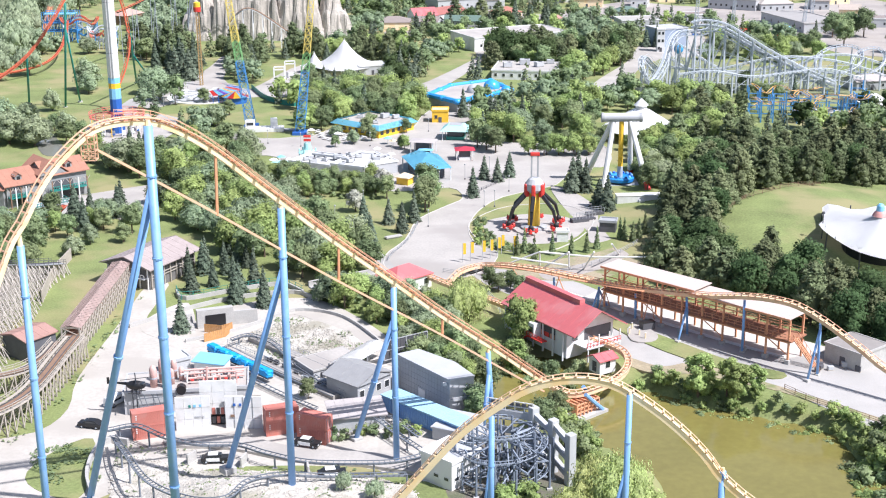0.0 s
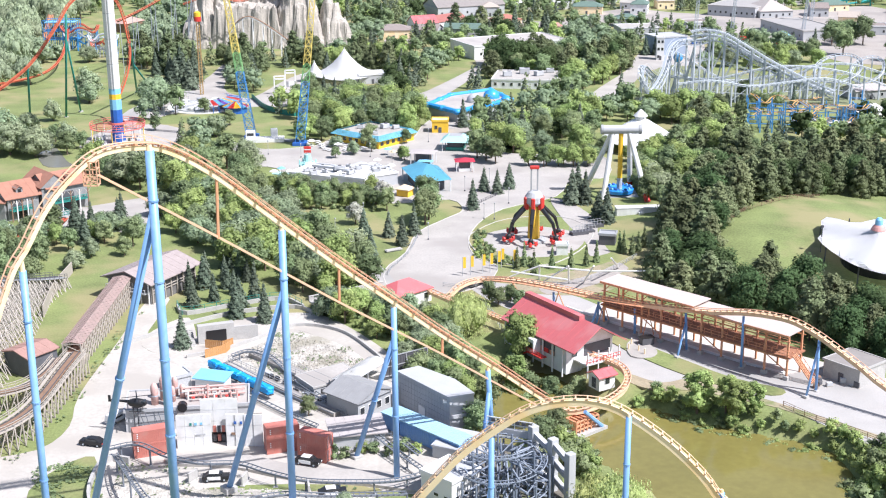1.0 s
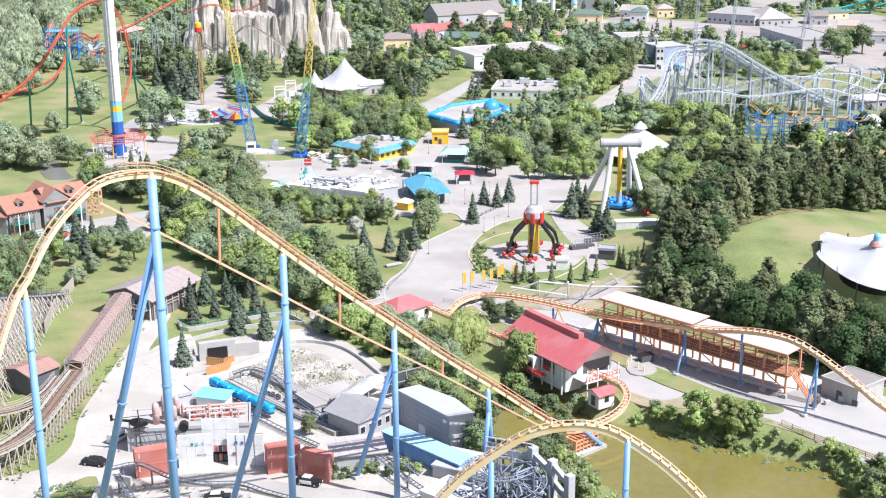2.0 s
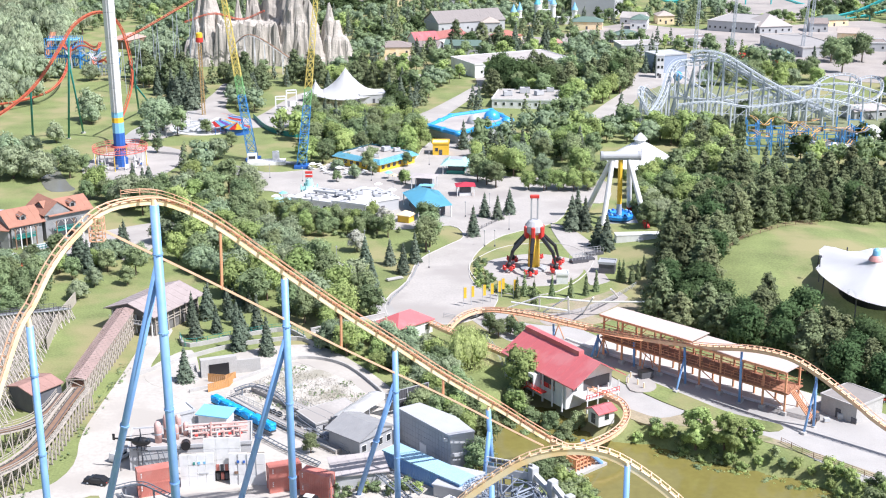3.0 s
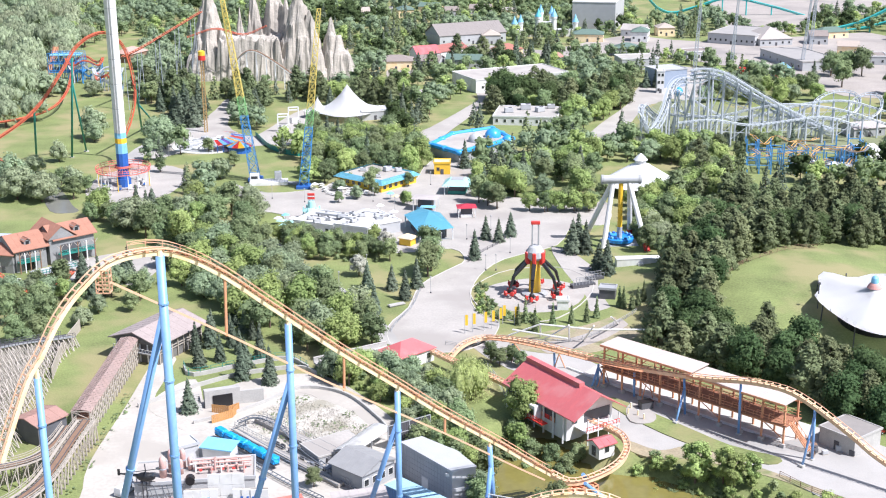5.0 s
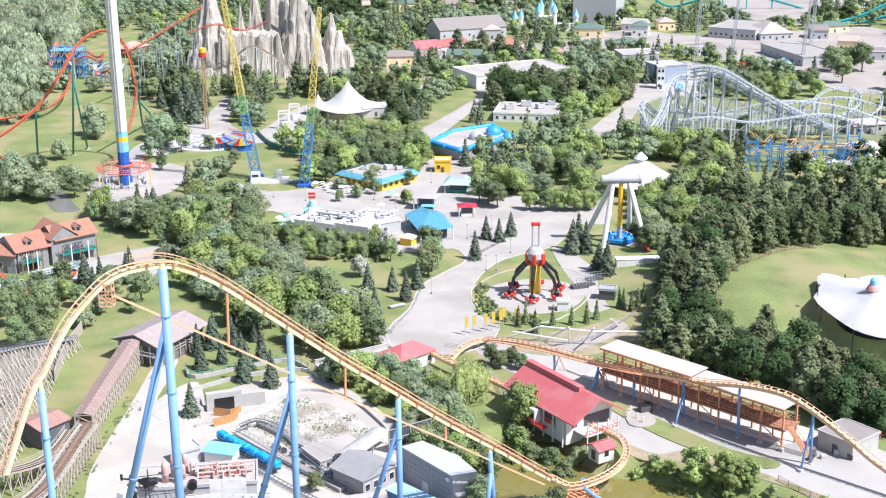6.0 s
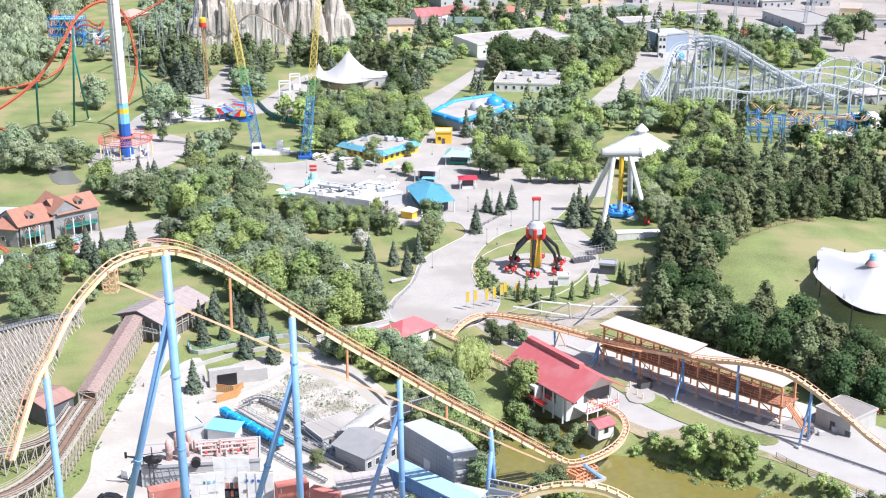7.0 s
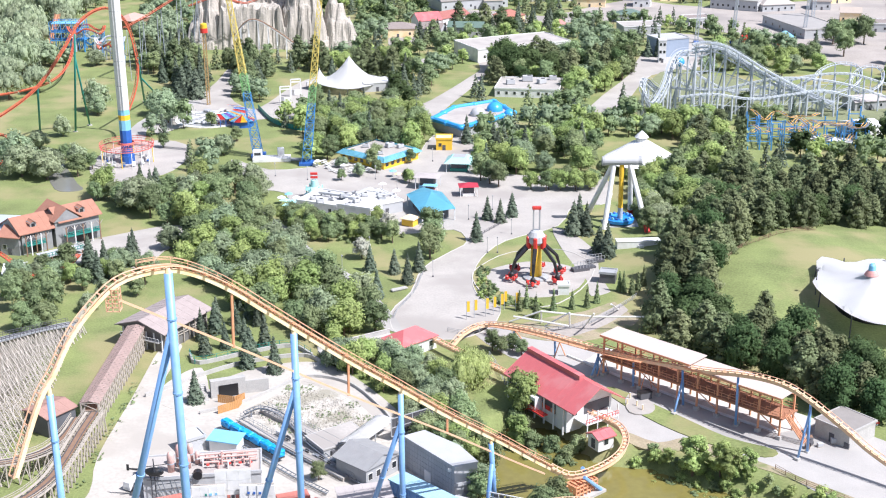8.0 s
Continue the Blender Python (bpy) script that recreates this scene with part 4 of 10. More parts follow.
def hall_details():
    w = (Vector((25.3, 254.6)) - Vector((13.8, 272.0))).length
    part("ridge_monitor", boxed(w * 0.42, 6.2, 9.0, w * 0.9, 1.4, 1.5), REDROOF, hall, "raised red ridge vent")
    # Dark panel on the solid wall paints the shade of the open side.
    part("open_side", boxed(w * 0.42, -0.04, 2.5, w * 0.8, 0.12, 2.6), DGREY, hall, "dark panel painting the shade of the open loading side")
    for i in range(9):
        part("queue_rail", boxed(w * (0.06 + 0.09 * i), -0.14, 2.5, w * 0.07, 0.08, 1.0), RED if i % 2 else STEELO, hall)
    # The gallery's shade is a dark grey panel on the gable wall.
    part("open_gallery", boxed(w + 0.04, 8.2, 2.7, 0.16, 7.0, 2.5), DGREY, hall, "dark panel painting the gallery shade under the gable")
    part("garage_door", boxed(w + 0.04, 9.0, -0.2, 0.14, 4.0, 2.4), GREYP, hall, "grey roller door")
    for k in range(4):
        part("gallery_post", boxed(w + 4.1, 2.4 + 2.8 * k, -0.4, 0.22, 0.22, 5.6), WHITE, hall)
    for x, z in ((0.16, 3.0),):
        wn_ = part("window", boxed(w + 0.03, 13.5 * x, z, 0.1, 1.7, 1.4), WHITE, hall)
        part("pane", boxed(w + 0.06, 13.5 * x, z + 0.12, 0.1, 1.4, 1.15), GLASS, wn_)
    for i in range(7):
        part("post", boxed(w * i / 6.3 + 0.3, -0.45, -1.0, 0.3, 0.3, 6.4), WHITE, hall)
    st = part("stair", boxed(w * 0.62, -1.6, 1.8, 5.0, 1.6, 0.2), RED, hall, "red steel landing with railings")
    part("railing", beams([((w * 0.62 - 2.5, -2.4, 2.0 + z), (w * 0.62 + 2.5, -2.4, 2.0 + z)) for z in (0.5, 1.0)] + [((w * 0.62 - 2.5 + i, -2.4, 2), (w * 0.62 - 2.5 + i, -2.4, 3.0)) for i in range(6)], 0.05), RED, st)
    part("stair_flight", beams([((w * 0.62 - 2.4, -1.6 + k, 1.9), (w * 0.62 - 6.5, -1.6 + k, -0.6)) for k in (-0.6, -0.2, 0.2, 0.6)], 0.16), RED, hall)
    cab = part("control_cabin", boxed(w * 0.55, -1.1, 2.0, 2.0, 2.0, 3.0, 0, 0.06), WHITE, hall, "small white glazed cabin")
    part("pane", boxed(w * 0.55, -2.12, 2.7, 1.4, 0.08, 1.5), GLASS, cab)
    part("balcony", boxed(w + 2.2, 6.5, 2.4, 4.2, 9, 0.25), WHITE, hall)
    part("balcony_rail", beams([((w + 4.2, 2 + i * 0.9, 2.6), (w + 4.2, 2 + i * 0.9, 3.7)) for i in range(11)] + [((w + 4.2, 2, z), (w + 4.2, 11, z)) for z in (3.1, 3.7)], 0.06), RED, hall)


hall_details()


def footbridge():
    """Concrete walkway with solid side walls, on two piers, leading to the kiosk."""
    a, b = Vector((-30.5, 291.5, 2.4)), Vector((-13.5, 302.0, 2.4))
    d = (b - a).normalized()
    r = Vector((d.y, -d.x, 0))
    t = thing("footbridge", "pale concrete footbridge with solid side walls leading to the kiosk", "bridge")
    fr = [(p, d, r, Vector((0, 0, 1))) for p in (a, a.lerp(b, 0.5), b)]
    part("deck", sweep(fr, 0, 0, 3.6, 0.4), CONC, t)
    for q in (-1, 1):
        w = part("side_wall", sweep(fr, q * 1.75, 0.75, 0.25, 1.1), CONC, t)
        part("coping", sweep(fr, q * 1.75, 1.34, 0.4, 0.1), KERB, w)
    for k in (0.25, 0.75):
        p = a.lerp(b, k)
        part("pier", boxed(p.x, p.y, -0.3, 0.8, 2.6, 2.5, math.degrees(math.atan2(d.y, d.x))), CONC, t)


footbridge()
house("lean_to_store", "small white store with a red roof beside the station curve", (29.4, 248.6), (31.2, 245.7), 4.0, 2.4, "gable", 0.9, WHITE, REDROOF, windows=1, ridge="cross")
house("ticket_kiosk", "small kiosk with a red hip roof among trees", (-10.9, 292.6), (-2.8, 300.0), 7.6, 3.2, "hip", 2.4, WHITE, REDROOF, windows=3)


def loading_platform():
    """The long open platform: pale roofs on orange posts, a deck with railings and rows of benches."""
    a, b = Vector((36.4, 282.4)), Vector((69.8, 250.1))
    d = b - a
    L = d.length
    t = thing("loading_platform", "long open orange steel loading platform under pale metal roofs", "platform", (a.x, a.y, 0.2), math.degrees(math.atan2(d.y, d.x)))
    k = L * 0.52
    for x0, x1, z, y0 in ((-0.6, k, 10.4, -0.8), (k - 1.2, L + 0.6, 9.7, -1.0)):
        r = part("roof", boxed((x0 + x1) / 2, y0 + 3.2, z, x1 - x0, 6.8, 0.18), ROOFP, t, "pale pink sheet-metal roof")
        n = int((x1 - x0) / 1.2)
        part("roof_seam", beams([((x0 + i * 1.2, y0 - 0.2, z + 0.2), (x0 + i * 1.2, y0 + 6.6, z + 0.2)) for i in range(1, n)], 0.035), ROOFP, r)
        part("fascia", boxed((x0 + x1) / 2, y0 - 0.25, z - 0.3, x1 - x0, 0.1, 0.45), STEELO, r)
    n = 9
    for i in range(n + 1):
        x = L * i / n
        for y in (0.0, 5.4):
            part("post", boxed(x, y, 0, 0.36, 0.36, 10.3 if x < k else 9.6), STEELO, t)
        if i < n:
            for pr in (((x, 0, 8.4), (x + 1.3, 0, 9.6)), ((x, 5.4, 8.2), (x + L / n, 5.4, 9.6)), ((x, 0, 4.4), (x + L / n, 0, 1.6 if i % 3 == 2 else 4.4))):
                part("brace", beams([pr], 0.12), STEELO, t)
    deck = part("deck", boxed(L / 2, 2.7, 4.6, L + 1.5, 6.2, 0.3), mat("rust_orange_deck", (0.33, 0.155, 0.09), 0.8, var=0.25, scale=0.8), t, "dark rusty steel deck")
    for zz in (5.45, 6.1, 8.2):
        part("rail", beams([((-0.6, -0.35, zz), (L + 0.6, -0.35, zz)), ((-0.6, 5.75, zz), (L + 0.6, 5.75, zz))], 0.06 if zz < 7 else 0.11), STEELO, t)
    for i in range(26):
        x = L * i / 26
        part("baluster", boxed(x, -0.35, 5.0, 0.06, 0.06, 1.1), STEELO, deck)
    for i in range(30):
        x = 1 + (L - 2) * i / 30
        if i % 2:
            continue
        part("queue_rail", beams([((x, 0.8, 5.0), (x, 0.8, 6.0)), ((x, 0.8, 6.0), (x + 1.1, 0.8, 6.0)), ((x, 2.6, 5.0), (x, 2.6, 6.2)), ((x, 2.6, 6.2), (x + 1.1, 4.4, 6.2)), ((x, 4.4, 5), (x, 4.4, 6.1))], 0.07), BROWNT if i % 2 else STEELO, deck)
    part("lower_beam", beams([((0, y, z), (L, y, z)) for y in (0, 5.4) for z in (4.3,)], 0.14), STEELO, t)
    part("stair", beams([((L + 0.5, 1 + i * 0.5, 5), (L + 5.2, 1 + i * 0.5, 0.2)) for i in range(4)], 0.16), STEELO, t)
    part("stair_rail", beams([((L + 0.5, y, 6), (L + 5.2, y, 1.2)) for y in (0.8, 2.7)] + [((L + 0.5 + i, y, 5 - i), (L + 0.5 + i, y, 6 - i)) for i in range(5) for y in (0.8, 2.7)], 0.06), STEELO, t)
    for i in range(n + 1):
        part("footing", boxed(L * i / n, 0, -0.2, 1.1, 1.1, 0.9, 0, 0.06), CONC, t)


loading_platform()
store = house("service_building", "grey concrete block service building with a flat gravel roof", (77.8, 252.0), (83.1, 245.2), 9.0, 3.8, "flat", wall_m=CONC, roof_m=mat("dark_tar_roof", (0.27, 0.25, 0.235), 0.9, var=0.12), trim=CONC, parapet=0.3)


def yard_clutter():
    """Stored blocks, crates and a dumpster in the yard."""
    rng = random.Random(5)
    base = Vector((77.6, 249.3))
    for i in range(9):
        x, y = base.x + rng.uniform(-3, 7), base.y + rng.uniform(-4.5, 0.5)
        s = rng.uniform(0.7, 1.2)
        t = thing("storage_crate", "weathered grey storage crate on the yard asphalt", "crate", (x, y, 0.06), rng.uniform(0, 90), "stored crates")
        part("body", boxed(0, 0, 0.12, s * 1.6, s, s, 0, 0.05), rng.choice((LGREY, DGREY, WHITE, BROWNT)), t)
        part("pallet", boxed(0, 0, 0, s * 1.7, s * 1.1, 0.12), WOOD, t)
    for x, y, m in ((44.3, 270.1, DGREY),):
        t = thing("dumpster", "dark grey metal dumpster on a paved island", "dumpster", (x, y, 0.25), 20)
        part("body", boxed(0, 0, 0, 3.0, 1.8, 1.6, 0, 0.08), m, t)
        part("lid", boxed(0, 0, 1.6, 3.1, 1.9, 0.12), BLACK, t)
    isl = paving("pavement_island", [(40, 270), (43, 273), (46, 266), (44, 262), (40, 263)], PAVE, "pale stone island in the yard", 0.35)
    for x, y in ((40, 267), (42, 266), (43, 264), (41, 270)):
        t = thing("bollard", "short pale yellow bollard", "bollard", (x, y, 0.3), 0, "yard bollards")
        part("post", beam(bmesh.new(), (0, 0, 0), (0, 0, 1.3), 0.16, 8), CREAM, t)
        part("cap", beam(bmesh.new(), (0, 0, 1.3), (0, 0, 1.36), 0.19, 8), WHITE, t)
    # low white kerb wall along the yard
    line = [Vector((*p, 0)) for p in [(29, 294), (38, 284), (49, 273), (61, 261), (70, 253)]]
    part_line = frames_along(curve_points(line, 3.0))
    tagged(part("kerb_wall", sweep(part_line, 0, 0.2, 0.4, 0.7), WHITE), "low pale concrete wall edging the slab", "wall", kind="structure")


yard_clutter()


def fence(name, label, pts, h=1.1, step=2.5, material=DGREY, rails=3, board=False):
    """Posts with rails, or boards, along a line on the ground."""
    line = curve_points([Vector((x, y, 0)) for x, y in pts], step)
    t = thing(name, label, "fence")
    for a, b in zip(line, line[1:]):
        za, zb = terrain(a.x, a.y), terrain(b.x, b.y)
        part("post", beam(bmesh.new(), (a.x, a.y, za - 0.2), (a.x, a.y, za + h), 0.07, 6), material, t)
        if board:
            d = (b - a)
            part("board", boxed((a.x + b.x) / 2, (a.y + b.y) / 2, min(za, zb), d.length, 0.08, h, math.degrees(math.atan2(d.y, d.x))), material, t)
        else:
            part("rail", beams([((a.x, a.y, za + h * (k + 1) / rails), (b.x, b.y, zb + h * (k + 1) / rails)) for k in range(rails)], 0.045), material, t)
    return t


fence("bank_fence", "dark timber rail fence along the lake bank", [(66, 237), (70, 231), (75, 226), (80, 220)], 1.2, 2.5, BROWNT)
fence("bed_fence", "grey metal railing round the planted bed", [(0, 310), (6, 308), (13, 314), (24, 310), (35, 313), (44, 323), (51, 332)], 1.2, 3.0, GREYP)
fence("lawn_fence", "low dark brown fence at the foot of the pines", [(74, 343), (84, 357), (92, 364), (102, 373), (111, 377)], 1.2, 4.0, BROWNT)


# ---- the backlot: film-set coaster, containers, props ----
def container_box(x, y, z, rz, label="rust-red corrugated shipping container stacked in a pair"):
    """A shipping container: corrugated sides, corner posts, end doors with bars."""
    t = thing("shipping_container", label, "container", (x, y, z), rz, "shipping containers")
    L, W, H = 6.06, 2.44, 2.55
    part("body", boxed(0, 0, 0.08, L - 0.1, W - 0.1, H - 0.12), RUST, t)
    for s in (-1, 1):
        for i in range(15):
            part("rib", boxed(-L / 2 + 0.3 + i * (L - 0.6) / 14, s * (W / 2 - 0.02), 0.15, 0.2, 0.07, H - 0.3), RUST, t)
        for e in (-1, 1):
            part("corner_post", boxed(e * (L / 2 - 0.06), s * (W / 2 - 0.06), 0, 0.16, 0.16, H), RUST, t)
        part("top_rail", boxed(0, s * (W / 2 - 0.04), H - 0.12, L, 0.12, 0.12), RUST, t)
        part("bottom_rail", boxed(0, s * (W / 2 - 0.04), 0, L, 0.12, 0.14), RUST, t)
    for k in (-0.7, -0.25, 0.25, 0.7):
        part("door_bar", beam(bmesh.new(), (L / 2 + 0.03, k, 0.2), (L / 2 + 0.03, k, H - 0.2), 0.035, 6), STEELG, t)
    for i in range(10):
        part("roof_rib", boxed(-L / 2 + 0.5 + i * (L - 1) / 9, 0, H - 0.05, 0.2, W - 0.3, 0.05), RUST, t)
    for i in range(3):
        part("lettering_bar", boxed(-L / 2 + 0.7, -W / 2 - 0.045, 1.3 + i * 0.35, 0.22, 0.02, 0.22), WHITE, t)
    return t


def stack(a, b, n=2):
    a, b = Vector(a), Vector(b)
    d = (b - a).normalized()
    nrm = Vector((-d.y, d.x))
    c = a + d * 3.03 + nrm * 1.22
    for k in range(n):
        container_box(c.x, c.y, 0.05 + k * 2.57, math.degrees(math.atan2(d.y, d.x)) + (1.5 if k else 0))


stack((-55.5, 216.0), (-49.8, 218.0))
stack((-31.9, 217.3), (-28.0, 218.6))
stack((-26.3, 216.5), (-21.3, 213.7))


def set_wall():
    """White film-set wall of panels in two wings with a higher panel behind the doorway."""
    a, b = Vector((-48.6, 220.1)), Vector((-33.0, 220.9))
    d = b - a
    L = d.length
    t = thing("set_wall", "tall white film-set wall of square panels with a dark doorway", "set wall", (a.x, a.y, 0), math.degrees(math.atan2(d.y, d.x)))
    k0, k1 = L * 0.40, L * 0.57
    rng = random.Random(3)
    for x0, x1, h, tilt in ((0, k0, 6.6, 10), (k1, L, 6.4, -9)):
        n, m = 4, 3
        w = (x1 - x0) / n
        for i in range(n):
            for j in range(m):
                y = (x1 - x0 - (i + 0.5) * w if tilt < 0 else (i + 0.5) * w) * math.tan(radians(tilt)) * (1 if tilt > 0 else -1) * 0.6
                part("panel", boxed(x0 + (i + 0.5) * w, y + rng.uniform(0, 0.05), j * h / m, w - 0.05, 0.35, h / m - 0.05), WHITE, t)
        part("backing", boxed((x0 + x1) / 2, 1.3, 0, x1 - x0 - 0.3, 0.3, h - 0.3), WOOD, t)
    for i in range(3):
        for j in range(3):
            part("panel", boxed(L * 0.27 + (i + 0.5) * L * 0.145, 2.2, 2.2 + j * 2.2, L * 0.143, 0.35, 2.15), WHITE, t)
    dw = part("doorway", boxed((k0 + k1) / 2, 2.6, 0, k1 - k0 + 0.4, 0.3, 5.0), BLACK, t, "dark doorway full of machinery")
    for i in range(6):
        part("machine_part", boxed(k0 + 0.4 + (i % 3) * 0.8, 2.2, 0.4 + (i // 3) * 1.8, 0.6, 0.5, 1.3), RUST if i % 2 else DGREY, dw)
    for x0, m, w in ((k0 * 0.42, TEAL, 0.5), (k0 * 0.56, LBLUE, 0.6), (k0 * 0.72, LBLUE, 0.5), (L * 0.68, DBLUE, 0.6), (L * 0.75, DBLUE, 0.5), (L * 0.82, DBLUE, 0.6)):
        y = -0.1 if x0 < k0 else 0.05
        part("sign_bar", boxed(x0, x0 * math.tan(radians(10)) * 0.6 - 0.22 if x0 < k0 else (L - x0) * math.tan(radians(9)) * 0.6 - 0.22, 4.5, w * 0.8, 0.1, 0.5), m, t)
    for x0 in (k0 * 0.62, k0 * 0.75):
        part("sign_bar", boxed(x0, x0 * 0.105 - 0.2, 2.5, 0.9, 0.08, 0.2), LGREY, t)
    part("sign_bar", boxed(L * 0.66, L * 0.34 * 0.095 - 0.2, 2.3, 0.9, 0.08, 0.5), BROWNT, t)


set_wall()


def refinery():
    """Low grey hall with rust-red pipes, tanks and a dark duct on its roof."""
    a, b = Vector((-59.5, 227.1)), Vector((-36.9, 230.1))
    d = b - a
    L = d.length
    ang = math.degrees(math.atan2(d.y, d.x))
    t = house("effects_hall", "grey flat-roofed effects hall crowded with pink-red pipes and tanks", a, b, 9.0, 4.2, "flat", wall_m=LGREY, roof_m=GRAVROOF, trim=LGREY, door=False)
    PINK = mat("faded_red_pipe_paint", (0.62, 0.40, 0.36), 0.6, var=0.2)
    rng = random.Random(9)
    for x, y, r, h in ((5.4, 2.5, 0.7, 4.4), (6.9, 4.4, 0.65, 5.0), (7.6, 2.0, 0.6, 3.4), (9.0, 6.2, 0.55, 4.0), (8.7, 3.4, 0.5, 3.2), (10.4, 5.0, 0.5, 2.8)):
        tank = part("tank", lathe(bmesh.new(), [(r, 4.3), (r, 4.3 + h * 0.8), (r * 0.75, 4.3 + h * 0.93), (r * 0.2, 4.3 + h)], 14, x, y), PINK, t, "faded red tank", True)
        part("band", lathe(bmesh.new(), [(r * 1.04, 4.3 + h * 0.4), (r * 1.04, 4.3 + h * 0.46)], 14, x, y), STEELG, tank)
    for i in range(16):
        x = 11.5 + i * 0.62
        y = rng.uniform(1.5, 6)
        h = rng.uniform(1.2, 3.0)
        p = part("pipe", beams([((x, y, 4.3), (x, y, 4.3 + h)), ((x, y, 4.3 + h), (x + rng.uniform(-1.5, 1.5), y, 4.3 + h)), ((x, y, 4.3 + h * 0.6), (x, y + 1.4, 4.3 + h * 0.6))], 0.17, 6), PINK if i % 4 else WHITE, t)
    for z in (5.0, 5.9, 6.6):
        part("pipe_run", beam(bmesh.new(), (11, 3.0 + z * 0.2, z), (L - 0.6, 3.2 + z * 0.2, z), 0.22, 8), PINK, t)
        for i in range(4):
            part("pipe_support", boxed(12 + i * 2.6, 3.1 + z * 0.2, 4.3, 0.14, 0.14, z - 4.3), DGREY, t)
    for i in range(5):
        part("valve", lathe(bmesh.new(), [(0.1, 5.0), (0.35, 5.1), (0.35, 5.3), (0.1, 5.4)], 10, 12.5 + i * 2.1, 2.6), RED, t, "red valve wheel")
    part("duct_mouth", beam(bmesh.new(), (10.6, -0.6, 4.6), (10.6, 0.8, 4.6), 0.9, 14), BLACK, t, "round black duct mouth")
    part("broken_frame", beams([((3 + i * 0.8, -0.5, 0.5), (3 + i * 0.8 + rng.uniform(-1, 1), -1.2, 4.5)) for i in range(8)] + [((2.5, -0.8, z), (9.5, -0.8, z + 0.4)) for z in (1.8, 3.4)], 0.09), DSTEEL, t, "twisted dark metal frame")


refinery()


def helicopter():
    x, y, z = -57.0, 226.8, 6.2
    t = thing("helicopter", "black prop helicopter mounted above the set", "helicopter", (x, y, z), 175)
    bm = bmesh.new()
    bmesh.ops.create_uvsphere(bm, u_segments=16, v_segments=10, radius=1.0, matrix=Matrix.Diagonal((1.9, 0.85, 0.9, 1)))
    part("body", bm, BLACK, t, "", True)
    part("tail_boom", beam(bmesh.new(), (1.2, 0, 0.2), (5.2, 0, 0.5), 0.32, 8, 0.14), BLACK, t)
    part("tail_fin", boxed(5.2, 0, 0.1, 0.5, 0.08, 1.3), BLACK, t)
    part("window", boxed(-1.25, 0, 0.1, 0.9, 1.25, 0.5, 0, 0.15), GLASS, t)
    for s in (-1, 1):
        sk = part("skid", beam(bmesh.new(), (-1.5, s * 0.8, -1.4), (1.4, s * 0.8, -1.4), 0.07, 6), BLACK, t)
        part("strut", beams([((k, s * 0.8, -1.4), (k, s * 0.4, -0.6)) for k in (-0.8, 0.7)], 0.06), BLACK, sk)
    part("rotor_mast", beam(bmesh.new(), (0, 0, 0.8), (0, 0, 1.3), 0.15, 8), BLACK, t)
    for r in (20, 110):
        part("rotor_blade", boxed(0, 0, 1.28, 5.6, 0.2, 0.05, r), BLACK, t)
    part("stand", beams([((0, 0, -0.6), (0, 0, -6.1)), ((0.6, 0.4, -0.6), (0.6, 0.4, -6.1))], 0.12), DGREY, t, "dark steel stand")


helicopter()


def car(x, y, zr, rz, body, roof, label, van=False):
    t = thing("car", label, "car", (x, y, terrain(x, y) + zr), rz, "parked cars")
    bm = bmesh.new()
    pts = [(-2.3, 0.35), (2.3, 0.35), (2.35, 0.75), (1.25, 0.95), (0.6, 1.5), (-1.2, 1.5), (-1.9, 1.0), (-2.35, 0.9)] if not van else [(-2.4, 0.35), (2.4, 0.35), (2.4, 1.0), (1.6, 1.2), (1.1, 1.95), (-2.3, 1.95), (-2.4, 0.9)]
    for s in (-1, 1):
        bm.faces.new([bm.verts.new((px, s * (0.9 if pz < 1.2 else 0.74), pz)) for px, pz in pts])
    vs = list(bm.verts)
    n = len(pts)
    for i in range(n):
        j = (i + 1) % n
        bm.faces.new((vs[i], vs[j], vs[n + j], vs[n + i]))
    bmesh.ops.recalc_face_normals(bm, faces=bm.faces)
    part("body", bm, body, t)
    if "patrol" in label:
        for s in (-1, 1):
            part("door", boxed(-0.3, s * 0.9, 0.4, 2.3, 0.1, 0.62), WHITE, t, "white door panel")
    part("bonnet", boxed(1.78, 0, 0.9, 1.05, 1.6, 0.09, 0, 0.03), roof, t)
    part("boot", boxed(-2.1, 0, 0.93, 0.45, 1.6, 0.09, 0, 0.03), roof, t)
    if not van:
        part("cabin_roof", boxed(-0.3, 0, 1.48, 1.7, 1.4, 0.07, 0, 0.03), WHITE if "patrol" in label else roof, t)
    for s in (-1, 1):
        part("side_window", boxed(-0.25, s * 0.8, 1.05, 1.9, 0.12, 0.36), GLASS, t)
    part("windscreen", boxed(0.9 if not van else 1.32, 0, 1.08, 0.5, 1.3, 0.36), GLASS, t)
    for wx in (-1.45, 1.45):
        for s in (-1, 1):
            w = part("wheel", beam(bmesh.new(), (wx, s * 0.72, 0.33), (wx, s * 0.95, 0.33), 0.33, 12), BLACK, t)
            part("rim", beam(bmesh.new(), (wx, s * 0.95, 0.33), (wx, s * 0.97, 0.33), 0.18, 8), STEELG, w)
    for s in (-1, 1):
        part("headlight", boxed(2.33, s * 0.6, 0.6, 0.06, 0.35, 0.16), WHITE, t)
        part("tail_light", boxed(-2.35, s * 0.62, 0.65, 0.06, 0.3, 0.16), RED, t)
    return t


